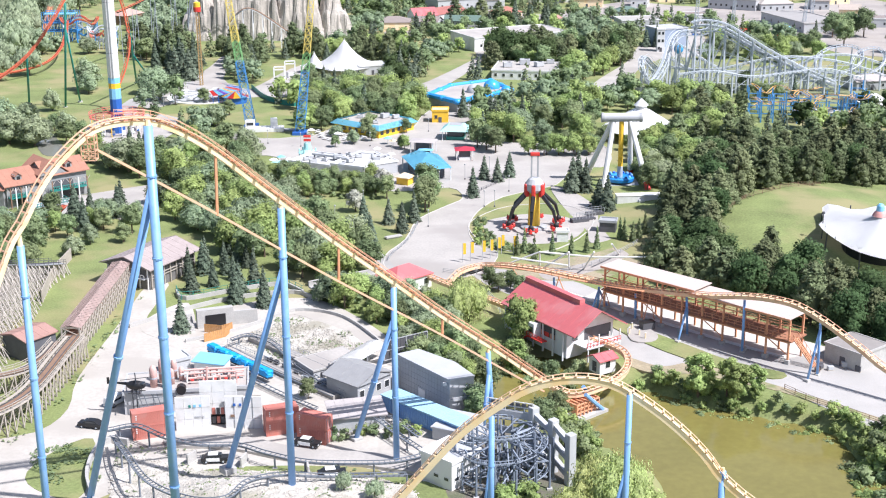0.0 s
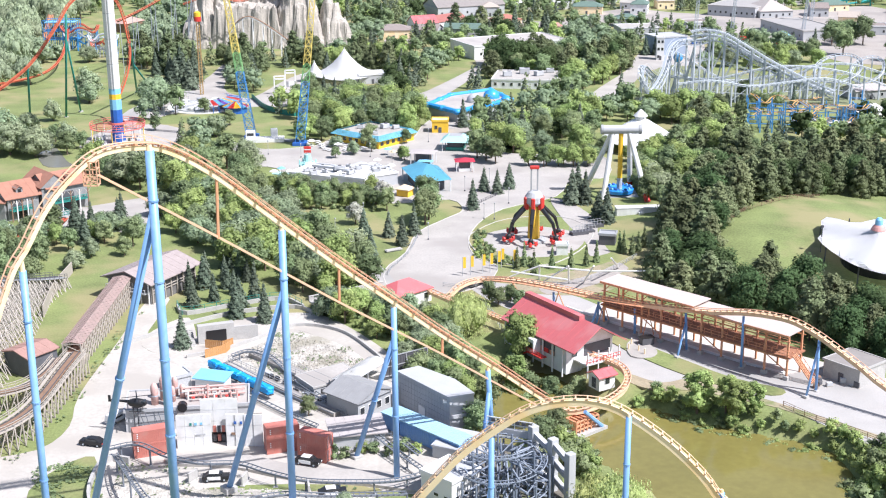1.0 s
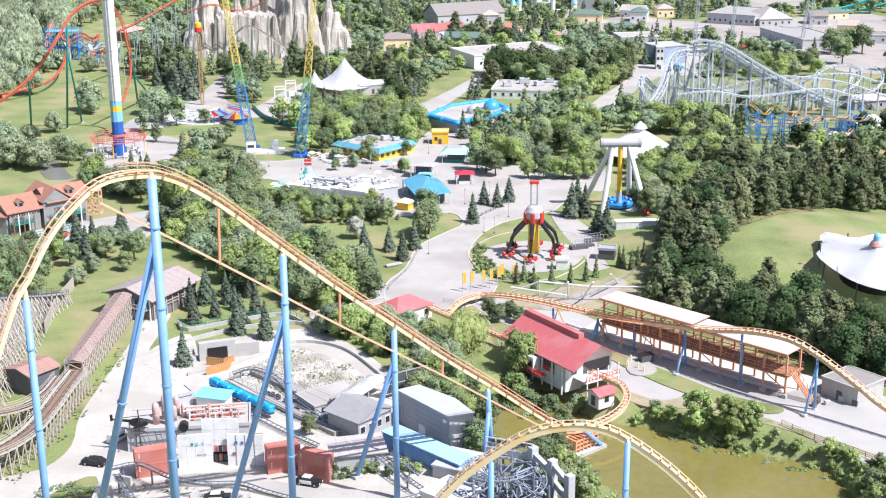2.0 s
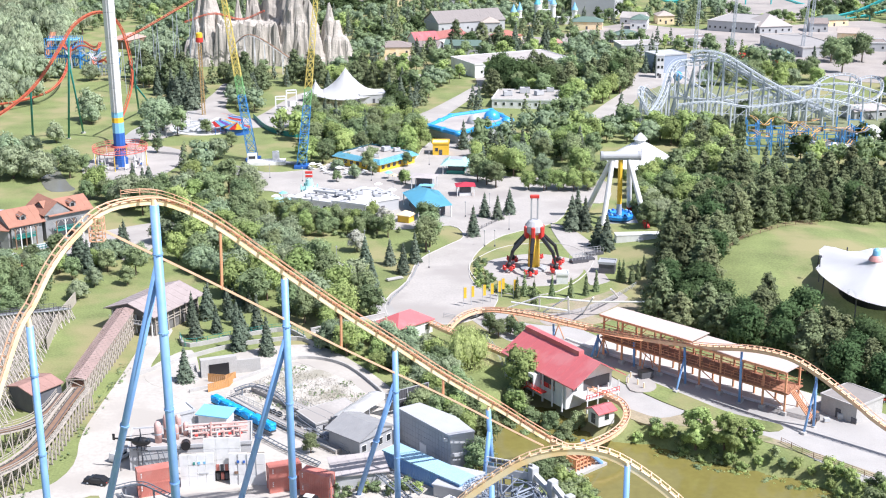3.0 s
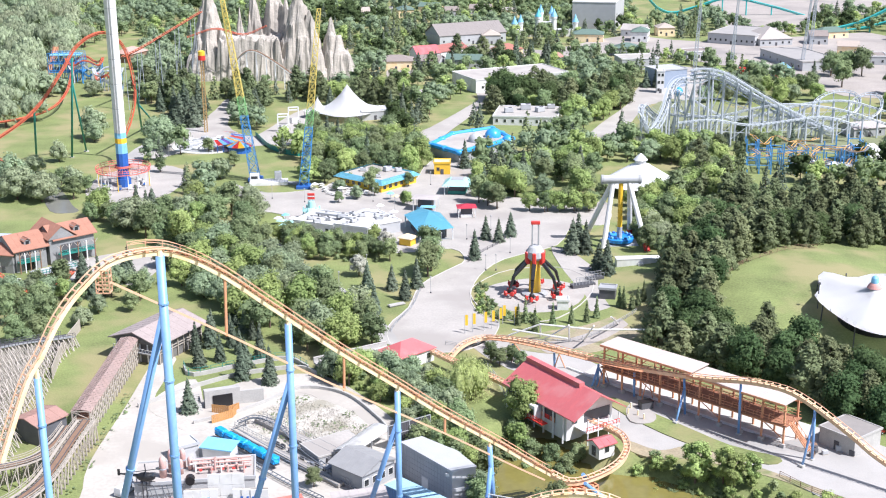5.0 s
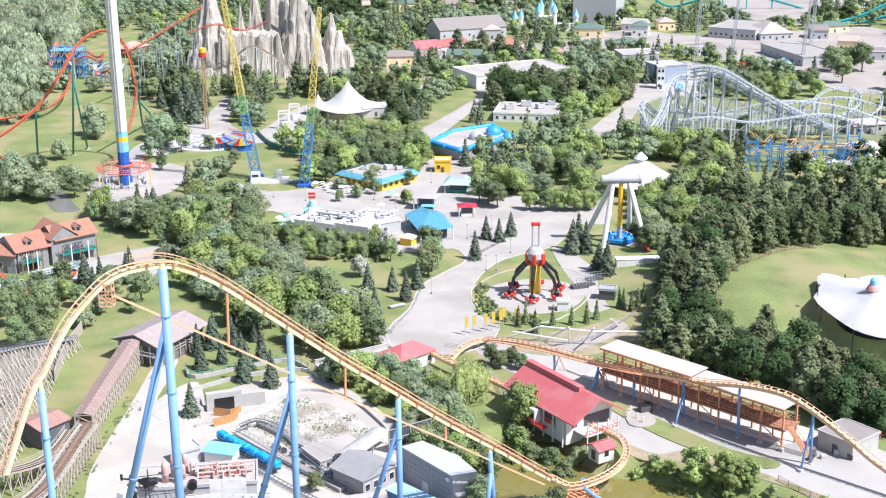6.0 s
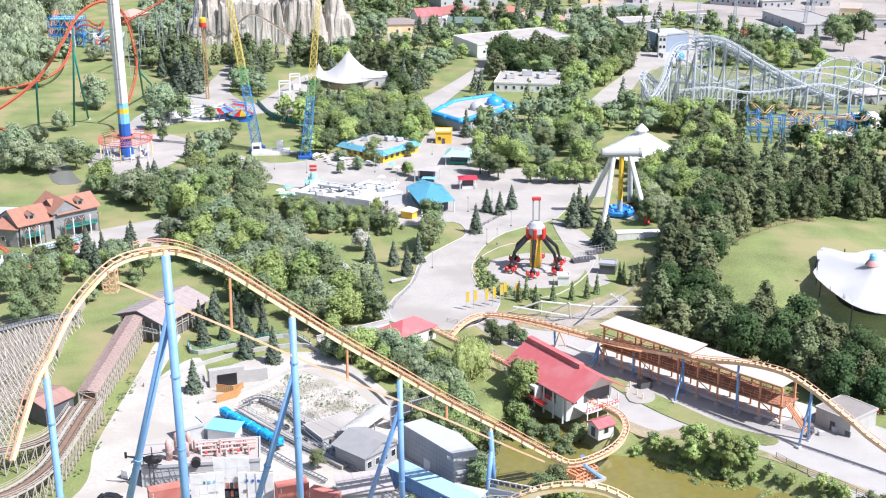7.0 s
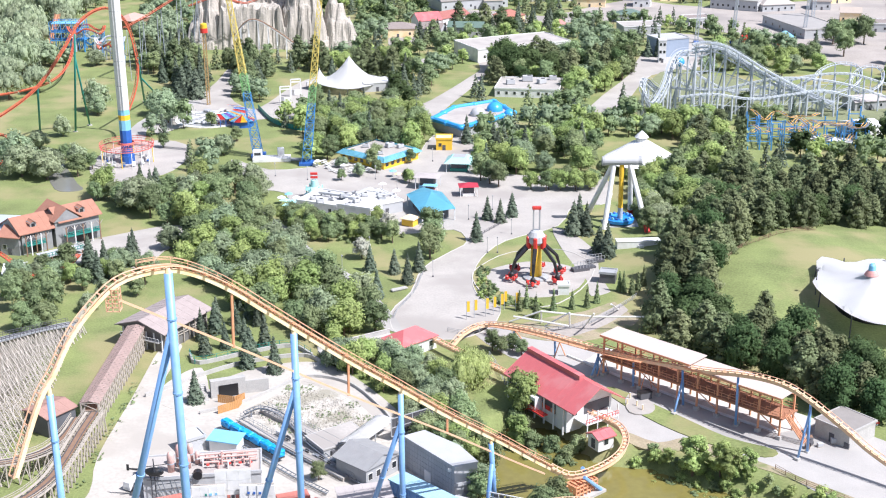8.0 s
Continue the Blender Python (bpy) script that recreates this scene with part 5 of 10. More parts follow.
POLICE = "black and white prop patrol car"
car(-39.5, 207.4, 0.2, 4, BLACK, BLACK, POLICE + " parked on the gravel")
car(-24.0, 212.3, 0.7, -20, BLACK, BLACK, POLICE + " parked by the containers")
car(-18.6, 198.5, 0.2, 12, BLACK, BLACK, POLICE + " parked near the small track")
car(-64.5, 221.8, 0.1, 165, BLACK, BLACK, "black saloon car parked on the dusty ground")
car(-62.4, 232.1, 0.1, 60, WHITE, WHITE, "white van parked beside the set hall", True)
car(90.5, 255.7, 0.1, 30, RED, RED, "red car parked behind the service building")

house("dark_shed", "grey shed with a pale grey gable roof and open dark side", (-16.3, 231.0), (-10.3, 237.7), 8.5, 3.8, "gable", 1.8, GREYP, mat("mid_grey_metal_roof", (0.30, 0.30, 0.30), 0.6, var=0.1), windows=4, ridge="cross", door=False, over=0.6)


def big_shed():
    """Grey block building with a chamfered corner and a lower annexe."""
    t = thing("grey_block_building", "large grey block building with a chamfered corner and flat roof", "building")
    zt = 6.6
    pts = [((-9.0, 239.5)), ((1.1, 226.6)), ((5.6, 228.8)), ((2.1, 235.4)), ((-4.8, 242.0))]
    part("wall", slab(pts, -1.5, zt), LGREY, t)
    c = sum((Vector(p) for p in pts), Vector((0, 0))) / len(pts)
    part("roof", slab([tuple(c + (Vector(p) - c) * 1.025) for p in pts], zt + 0.004, zt + 0.35), LGREY, t, "pale grey sheet roof")
    seams = []
    p0, p1 = Vector(pts[0]), Vector(pts[1])
    nrm = Vector(((p1 - p0).y, -(p1 - p0).x)).normalized()
    for i in range(19):
        q = p0.lerp(p1, i / 18) + nrm * 0.03
        seams.append(((q.x, q.y, 0), (q.x, q.y, zt)))
    for k in range(6):
        a, b = p0 + nrm * 0.03, p1 + nrm * 0.03
        seams.append(((a.x, a.y, k * 1.1 + 0.4), (b.x, b.y, k * 1.1 + 0.4)))
    part("panel_joint", beams(seams, 0.035), GREYP, t)
    dd = p0.lerp(p1, 0.48)
    ang = math.degrees(math.atan2((p1 - p0).y, (p1 - p0).x))
    part("door", boxed(dd.x + nrm.x * 0.06, dd.y + nrm.y * 0.06, 0, 2.0, 0.16, 2.3, ang), WHITE, t, "pale roller door")
    part("lamp", boxed(p1.x - 0.9, p1.y + 0.7, 5.6, 0.7, 0.5, 0.5), WHITE, t)
    # ledge under the chamfer
    q = pts[1], pts[2]
    part("ledge", slab([(q[0][0] - 0.1, q[0][1] - 0.4), (q[1][0] + 0.4, q[1][1] - 0.5), (q[1][0] + 0.2, q[1][1] + 1), (q[0][0] + 0.2, q[0][1] + 1)], 2.6, 3.3), LGREY, t)


big_shed()


def board_wall():
    a, b = Vector((-12.1, 250.6)), Vector((-3.4, 256.4))
    d = b - a
    L = d.length
    t = thing("backdrop_board", "tall dark slatted backdrop board with braces", "board", (a.x, a.y, 1.0), math.degrees(math.atan2(d.y, d.x)))
    for i in range(16):
        part("slat", boxed(L * (i + 0.5) / 16, 0, 0, L / 16 - 0.05, 0.15, 4.2), DGREY, t)
    part("frame", beams([((0, -0.12, z), (L, -0.12, z)) for z in (0.1, 2.1, 4.25)] + [((x, -0.12, 0), (x, -0.12, 4.25)) for x in (0, L / 2, L)], 0.12), GREYP, t)
    part("brace", beams([((x, -0.2, 3.4), (x, -2.2, -0.6)) for x in (L * 0.15, L * 0.5, L * 0.85)], 0.09), GREYP, t)


board_wall()


def blue_tunnel():
    a, b = Vector((-10.2, 229.8)), Vector((4.0, 215.8))
    d = b - a
    L = d.length
    t = thing("covered_track_shed", "long sky-blue corrugated tunnel over the small coaster", "tunnel", (a.x, a.y, 0), math.degrees(math.atan2(d.y, d.x)))
    part("wall", boxed(L / 2, 0, -0.6, L, 3.8, 3.7), BLUE, t)
    PB = mat("bleached_blue_sheet", (0.33, 0.52, 0.64), 0.6, var=0.1, scale=0.5)
    r = part("roof", boxed(L / 2, 0, 3.1, L + 0.5, 4.4, 0.25), PB, t)
    part("roof_rib", beams([((i * 0.8, -2.2, 3.37), (i * 0.8, 2.2, 3.37)) for i in range(int(L / 0.8) + 1)], 0.04), PB, r)
    part("rib", beams([((i * 0.5, -1.93, 0), (i * 0.5, -1.93, 3.1)) for i in range(int(L / 0.5))], 0.05), BLUE, t)
    part("opening", boxed(L * 0.2, -1.9, -0.2, 1.2, 0.14, 2.6), BLACK, t)


blue_tunnel()
house("low_store", "low store with a flat grey roof", (-2.1, 216.0), (3.6, 213.2), 8.0, 2.4, "flat", wall_m=LGREY, roof_m=LGREY, trim=LGREY, parapet=0.15, door=False)
house("switchgear_hut", "small white hut with dark slots at the frame of the helix", (-3.9, 200.6), (1.2, 196.0), 7.0, 5.0, "flat", wall_m=WHITE, roof_m=LGREY, trim=WHITE, windows=3, win=(0.9, 0.5), door=False)
house("blue_roof_store", "small store with a bright blue roof", (-50.0, 246.8), (-44.0, 245.0), 3.4, 2.6, "shed", 0.5, WHITE, LBLUE, door=False)
house("grey_cabin", "grey flat-roofed cabin by the pipes", (-54.4, 245.1), (-50.9, 247.4), 4.0, 3.2, "flat", wall_m=LGREY, roof_m=WHITE, trim=LGREY, door=False)
house("ramp_deck", "low flat deck with a pale roof beside the gravel pit", (-25.8, 243.5), (-16.7, 249.8), 7.5, 1.8, "flat", wall_m=LGREY, roof_m=PAVE, trim=CONC, parapet=0.2, door=False)
house("grey_lean_to", "long low grey shed behind the containers", (-20.1, 218.4), (-10.7, 220.6), 6.0, 2.8, "shed", 0.8, LGREY, ROOFG, door=False)


def white_canopy():
    a, b = Vector((-21.0, 243.5)), Vector((-13.7, 255.9))
    d = b - a
    L = d.length
    t = thing("barrel_canopy", "curved white canopy roof over a track", "canopy", (a.x, a.y, 0), math.degrees(math.atan2(d.y, d.x)))
    bm = bmesh.new()
    rows = []
    for i in range(9):
        w = math.pi * (0.15 + 0.7 * i / 8)
        rows.append([bm.verts.new((x, math.cos(w) * 2.6, 2.2 + math.sin(w) * 1.3)) for x in (0, L)])
    for p, q in zip(rows, rows[1:]):
        bm.faces.new((p[0], p[1], q[1], q[0]))
    bmesh.ops.solidify(bm, geom=bm.faces[:], thickness=0.15)
    part("shell", bm, WHITE, t)
    for x in (0.3, L / 2, L - 0.3):
        for s in (-2.3, 2.3):
            part("post", boxed(x, s, 0, 0.2, 0.2, 2.9), GREYP, t)


white_canopy()


def small_track(name, label, pts, post_step=3, material=DSTEEL, gauge=1.0):
    """Thin twin-rail coaster track on single posts."""
    t = thing(name, label, "roller coaster")
    line = curve_points(pts, 0.9)
    fr = frames_along(line)
    for s in (-1, 1):
        part("rail", sweep(fr, s * gauge / 2, 0, 0.14, 0.14), material, t)
    part("spine", sweep(fr, 0, -0.45, 0.22, 0.22), material, t)
    tagged(part("tie_lattice", beams([(p - r * gauge / 2 - u * 0.18, p + r * gauge / 2 - u * 0.18) for p, f, r, u in fr], 0.09), material, t), kind="stuff")
    for i, (p, f, r, u) in enumerate(fr):
        if i % (post_step * 2) == 2:
            g = terrain(p.x, p.y)
            if p.z - g > 0.7:
                part("post", beam(bmesh.new(), (p.x, p.y, g - 0.2), (p.x, p.y, p.z - 0.4), 0.17, 8), material, t)
                part("footing", boxed(p.x, p.y, g - 0.2, 0.8, 0.8, 0.4, 0, 0.05), CONC, t)
    return t


T1 = "dark narrow coaster track on short posts over gravel"
small_track("film_coaster_track", T1, [(-59.6, 214.6, 3.0), (-54.7, 215.3, 3.5), (-48.8, 210.8, 3.4), (-42.5, 208.3, 3.2), (-35.8, 208.8, 2.8), (-30.5, 205.6, 2.8), (-23.4, 201.9, 3.0), (-15.7, 201.2, 3.0), (-8.2, 202.5, 2.6), (-2.5, 206.5, 2.2), (0.4, 210.9, 2.2)])
small_track("film_coaster_track", T1, [(-58.1, 212.3, 3.0), (-53.3, 201.4, 5.0), (-47.0, 189.3, 6.0), (-39.5, 182.6, 6.5), (-33.5, 182.6, 6.5), (-30.9, 188.7, 6.2), (-25.9, 191.7, 5.8), (-20.6, 192.8, 5.0), (-13.5, 195.7, 3.5), (-6.2, 197.9, 2.5)])
small_track("film_coaster_track", T1, [(-44.6, 260.9, 2.0), (-41.4, 263.5, 2.0), (-36.2, 260.0, 1.8), (-30.4, 250.1, 1.2), (-25.1, 242.3, 1.0), (-17.8, 232.0, 1.0), (-9.9, 223.4, 1.4), (-4.6, 212.6, 2.5)])
small_track("film_coaster_track", T1, [(-20.4, 225.3, 3.2), (-17.3, 224.7, 3.0), (-12.9, 220.8, 2.6), (-8.6, 214.4, 2.2), (-4.0, 208.0, 2.0)])
small_track("film_coaster_station_track", "straight station track with dark machinery", [(-48.2, 253.6, 0.9), (-33.4, 237.1, 0.9), (-23.9, 227.9, 0.9)], 30)
small_track("film_coaster_station_track", "straight station track with dark machinery", [(-45.7, 259.8, 0.9), (-32.1, 244.4, 0.9), (-21.1, 233.6, 0.9)], 30)


def tarp_train():
    a, b = Vector((-47.4, 255.5, 1.0)), Vector((-35.2, 242.7, 1.0))
    d = b - a
    rz = math.degrees(math.atan2(d.y, d.x))
    rng = random.Random(4)
    for k in range(6):
        p = a.lerp(b, k / 5)
        t = thing("coaster_car", "coaster car wrapped in a bright blue tarpaulin", "coaster car", (p.x, p.y, 1.0), rz, "tarpaulin-covered coaster cars")
        bm = bmesh.new()
        box(bm, 0, 0, 0.25, d.length / 5 * 0.93, 1.7, 1.6, 0, 0.3)
        bmesh.ops.subdivide_edges(bm, edges=bm.edges[:], cuts=2, use_grid_fill=True)
        for v in bm.verts:
            v.co += Vector((rng.gauss(0, 0.06), rng.gauss(0, 0.07), rng.gauss(0, 0.07)))
        part("tarpaulin", bm, CYAN, t)
        part("chassis", boxed(0, 0, 0, d.length / 5 * 0.9, 1.3, 0.25), DGREY, t)


tarp_train()


def station_strip():
    """Walkways, rails and machinery boxes along the film coaster's station."""
    a, b = Vector((-42.7, 263.4)), Vector((-15.9, 235.6))
    d = b - a
    L = d.length
    rz = math.degrees(math.atan2(d.y, d.x))
    t = thing("station_deck", "pale station deck with railings and machinery beside the tracks", "deck", (a.x, a.y, 0), rz)
    part("floor", boxed(L / 2, 2.6, 0, L, 2.4, 1.0), PAVE, t)
    part("floor", boxed(L / 2, -4.6, 0, L * 0.9, 1.6, 0.9), PAVE, t)
    for y in (1.5, 3.7, -3.9):
        part("railing", beams([((0, y, 1.5), (L, y, 1.5)), ((0, y, 2.0), (L, y, 2.0))] + [((i * L / 24, y, 0.9), (i * L / 24, y, 2.0)) for i in range(25)], 0.045), GREYP, t)
    rng = random.Random(12)
    for i in range(26):
        s = rng.uniform(0.4, 1.0)
        part("machine_box", boxed(rng.uniform(L * 0.3, L), rng.uniform(-3.2, 0.9), 0.2, s * 1.5, s, s, rng.uniform(-8, 8), 0.04), rng.choice((DGREY, BLACK, LGREY, DSTEEL)), t)


station_strip()

paving("pavement_pit_apron", [(-58, 262), (-54, 280), (-45, 289), (-34, 292), (-26, 288), (-15, 272), (-8, 256), (-14, 250), (-24, 270), (-34, 281), (-44, 272), (-50, 262)], DUST, "dusty pale apron round the sunken pit", 0.085)
paving("gravel_pit", [(-47, 263), (-41, 271), (-34, 279), (-23, 272), (-14, 257), (-17, 253), (-26, 248), (-35, 253), (-43, 257)], GRAVEL, "pale rubble gravel in the sunken pit", 0.12)


def gravel_mound():
    """The stony mound below the coaster supports, laid over the ground's own shape."""
    line = rounded([(-57, 208), (-51, 209), (-44, 205), (-35, 204), (-21, 202), (-9, 199), (-4, 193), (-7, 180), (-33, 175), (-49, 180), (-55, 195)], 4)
    xs, ys = [p[0] for p in line], [p[1] for p in line]
    bm = bmesh.new()
    grid = {}
    rng = random.Random(8)
    x0, y0, s = min(xs), min(ys), 0.8
    for i in range(int((max(xs) - x0) / s) + 2):
        for j in range(int((max(ys) - y0) / s) + 2):
            x, y = x0 + i * s, y0 + j * s
            if inside(x, y, line):
                grid[i, j] = bm.verts.new((x + rng.gauss(0, 0.1), y + rng.gauss(0, 0.1), terrain(x, y) + 0.22 + rng.uniform(-0.1, 0.1)))
    for (i, j), v in grid.items():
        q = [grid.get(k) for k in ((i, j), (i + 1, j), (i + 1, j + 1), (i, j + 1))]
        if all(q):
            bm.faces.new(q)
    tagged(part("gravel_mound", bm, GRAVEL), "pale limestone gravel mound", "gravel", kind="structure")
    rubble(line, 5200, rng, "loose pale limestone rubble on the mound")


def rubble(line, n, rng, label):
    """Loose broken stones strewn inside an outline."""
    xs, ys = [p[0] for p in line], [p[1] for p in line]
    vs, fs = [], []
    for _ in range(n):
        x, y = rng.uniform(min(xs), max(xs)), rng.uniform(min(ys), max(ys))
        if not inside(x, y, line):
            continue
        z, r = max(terrain(x, y), 0.0) + 0.22, rng.uniform(0.07, 0.28)
        k = len(vs)
        for q in ((1, 0, 0), (-1, 0, 0), (0, 1, 0), (0, -1, 0), (0, 0, 0.8), (0, 0, -0.6)):
            vs.append((x + q[0] * r * rng.uniform(0.6, 1.2), y + q[1] * r * rng.uniform(0.6, 1.2), z + q[2] * r))
        fs += [(k + a, k + b, k + c) for a, b, c in ((0, 2, 4), (2, 1, 4), (1, 3, 4), (3, 0, 4), (2, 0, 5), (1, 2, 5), (3, 1, 5), (0, 3, 5))]
    me = bpy.data.meshes.new("stones")
    me.from_pydata(vs, [], fs)
    me.materials.append(GRAVEL)
    tagged(new("loose_stones", me), label, "stones", kind="stuff")


gravel_mound()
rubble(rounded([(-44, 265), (-40, 271), (-34, 277), (-25, 271), (-17, 258), (-26, 252), (-35, 256)], 3), 2600, random.Random(18), "loose grey rubble in the sunken pit")
paving("track_road", [(-49, 216), (-37, 217), (-26, 212), (-14, 210), (-3, 207), (-3, 202), (-14, 205), (-26, 207), (-38, 212), (-48, 213)], PAVE, "pale road beside the small track", 0.6)


def wall_line(name, label, pts, h, w=0.4, material=CONC, z0=0.0):
    fr = frames_along(curve_points([Vector((x, y, z0 + h / 2)) for x, y in pts], 2.0))
    return tagged(part(name, sweep(fr, 0, 0, w, h), material), label, "wall", kind="structure")


wall_line("retaining_wall", "pale concrete retaining wall above the pit", [(-55, 264), (-47, 269), (-40, 276), (-33, 283), (-23, 279), (-15, 266), (-11, 256)], 0.8)
wall_line("retaining_wall", "pale concrete wall beside the stairs", [(-69, 273), (-62, 280), (-56, 286), (-47, 292), (-35, 295), (-29, 289)], 1.0)
wall_line("garden_wall", "pale concrete garden wall", [(-63, 296), (-60, 291), (-49, 297), (-39, 301), (-33, 295)], 1.0, 0.5, CONC)
fence("garden_railing", "teal-green railing on the garden wall", [(-63, 296), (-60, 291), (-49, 297), (-39, 301), (-33, 295)], 2.0, 2.5, TEAL)
wall_line("tunnel_wall", "long pale footbridge parapet under the lift", [(-29, 289), (-22, 295), (-13, 302)], 2.0, 0.6, CONC, 1.0)


def tunnel_portal():
    x, y = -49.9, 273.0
    t = thing("tunnel_portal", "concrete tunnel mouth with a dark opening", "tunnel", (x, y, 0), 20)
    part("wall", boxed(0, 1.0, 0, 8, 1.6, 4.2), CONC, t)
    part("opening", boxed(0, 0.15, 0, 4.4, 0.3, 3.0), BLACK, t)
    part("side_wall", boxed(6.5, 0.2, 0, 5.5, 0.5, 3.2, -6), CONC, t)
    for i in range(10):
        part("step", boxed(-5.6, -0.4 + i * 0.45, 0, 1.8, 0.45, 0.25 * (i + 1)), CONC, t)
    line = [Vector((*p, 0)) for p in [(-52, 270), (-48, 269), (-46, 271), (-47, 267), (-51, 264)]]
    f = thing("plank_fence", "orange-stained wooden plank fence round the pit's corner", "fence")
    for a, b in zip(line[:3], line[1:3]):
        n = int((b - a).length / 0.45)
        for i in range(n):
            p = a.lerp(b, (i + 0.5) / n)
            part("plank", boxed(p.x, p.y, 0, 0.4, 0.08, 2.0, math.degrees(math.atan2((b - a).y, (b - a).x))), FENCEW, f)
    for a, b in zip(line[2:], line[3:]):
        n = int((b - a).length / 0.45)
        for i in range(n):
            p = a.lerp(b, (i + 0.5) / n)
            part("plank", boxed(p.x, p.y, 0, 0.4, 0.08, 2.0, math.degrees(math.atan2((b - a).y, (b - a).x))), FENCEW, f)


tunnel_portal()


def jersey_walls():
    for x, y, r in ((-43.5, 207.3, 2.6, 60)[0:2] + (60,), (-34.4, 206.1, 2.6, 75)[0:2] + (75,), (-22.8, 200.6, 2.6, 100)[0:2] + (100,)):
        t = thing("concrete_slab", "leaning weathered concrete slab on the gravel", "slab", (x, y, terrain(x, y) + 0.1), r, "leaning concrete slabs")
        part("body", boxed(0, 0, 0, 2.4, 0.35, 1.9, 0, 0.05), CONC, t)
        part("foot", boxed(0, 0, -0.1, 2.5, 0.8, 0.3, 0, 0.05), CONC, t)


jersey_walls()


# -- the helix: tangled grey-blue track with concrete ramp frames --
def helix():
    cx, cy = 10.0, 200.2
    t = thing("helix_track", "tangled dark grey-blue steel helix track on many posts", "roller coaster", (cx, cy, 0))
    HG = mat("helix_grey_steel", (0.17, 0.20, 0.25), 0.5, var=0.2)
    HL = mat("helix_rail_steel", (0.27, 0.31, 0.37), 0.45, var=0.15)
    turns, pts = 2.55, []
    for i in range(int(turns * 18) + 1):
        f = i / (turns * 18)
        a = 2 * math.pi * i / 18 + 2.3
        r = 7.6 - 1.3 * f
        pts.append(Vector((math.cos(a) * r, math.sin(a) * r + 2.0 * f, 0.9 + 9.6 * f)))
    fr = frames_along(curve_points(pts, 0.9))
    for s in (-0.5, 0.5):
        part("rail", sweep(fr, s, 0, 0.17, 0.17, 6), HL, t)
    part("spine", sweep(fr, 0, -0.5, 0.26, 0.26, 6), HG, t)
    part("cross_tie", beams([(p + r * -0.5, p + r * 0.5) for p, f, r, u in fr] + [(p + r * 0.5, p - u * 0.5) for p, f, r, u in fr] + [(p - r * 0.5, p - u * 0.5) for p, f, r, u in fr], 0.05), HG, t)
    rng = random.Random(2)
    ring = lambda a, r, z: (math.cos(a) * r, math.sin(a) * r + 0.15 * z, z)
    for i in range(15):
        a = 2 * math.pi * (i + rng.uniform(-0.2, 0.2)) / 15
        for r, h in ((8.2, 7.5), (5.4, 9.0), (2.6, 8.0)):
            b = a + r * 0.7
            h *= rng.uniform(0.5, 1.05)
            foot = (math.cos(b) * r, math.sin(b) * r, -0.3)
            post = part("post", beam(bmesh.new(), foot, ring(b, r, h), 0.2, 8), HG, t)
            part("footing", boxed(foot[0], foot[1], -0.3, 0.9, 0.9, 0.7), CONC, post)
        for z in (1.6, 4.2, 6.8):
            if rng.random() < 0.7:
                part("radial_beam", beam(bmesh.new(), ring(a, rng.uniform(2.0, 4.5), z), ring(a + rng.uniform(-0.2, 0.2), rng.uniform(6.8, 8.3), z + rng.uniform(-0.5, 0.5)), rng.uniform(0.13, 0.22), 6), HG if rng.random() < 0.6 else HL, t)
        bits = []
        for k in range(7):
            b, z = a + rng.uniform(-0.5, 0.5), rng.uniform(0.2, 7.5)
            bits.append((ring(b, rng.uniform(1.0, 8.0), z), ring(b + rng.uniform(-0.8, 0.8), rng.uniform(1.0, 8.0), z + rng.uniform(-2.5, 2.5))))
        part("diagonal", beams(bits, 0.13, 6), HG if i % 3 else HL, t)


helix()


def ramp_frame():
    """Three grey concrete piers joined by sloping beams, as of a car-park ramp."""
    pts = [Vector(p) for p in ((15.3, 207.1), (18.3, 202.9), (20.8, 198.5))]
    t = thing("ramp_piers", "grey concrete piers with sloping beams like a car-park ramp", "ramp", (pts[0].x, pts[0].y, 0))
    o = pts[0]
    for p, h in zip(pts, (10.2, 9.8, 9.2)):
        q = p - o
        part("pier", boxed(q.x, q.y, -1.5, 1.5, 1.3, h + 1.5, 35, 0.08), LGREY, t)
    for a, b in zip(pts, pts[1:]):
        a, b = a - o, b - o
        m, dl = (a + b) / 2, (b - a)
        for z in (2.0, 5.0, 8.0):
            bm = bmesh.new()
            beam(bm, (a.x, a.y, z + 0.9), (b.x, b.y, z - 0.7), 0.62, 4)
            part("sloping_beam", bm, LGREY, t)
    a = Vector((7.4, 210.3)) - o
    d = -a
    for z in (4.6, 7.6):
        part("parapet", boxed(a.x / 2, a.y / 2, z, a.length, 0.35, 1.2, math.degrees(math.atan2(d.y, d.x))), LGREY, t)
    fr = part("sign_frame", beams([((a.x * k, a.y * k, 8.8), (a.x * k, a.y * k, 10.6)) for k in (0, 0.2, 0.4, 0.6, 0.8, 1)] + [((0, 0, z), (a.x, a.y, z)) for z in (8.9, 9.7, 10.6)], 0.1), WHITE, t, "white open sign frame")
    for i in range(7):
        k = 0.08 + i * 0.13
        part("sign_bar", boxed(a.x * k, a.y * k - 0.1, 9.85, 0.75, 0.12, 0.6, math.degrees(math.atan2(d.y, d.x))), DGREY, fr)


ramp_frame()


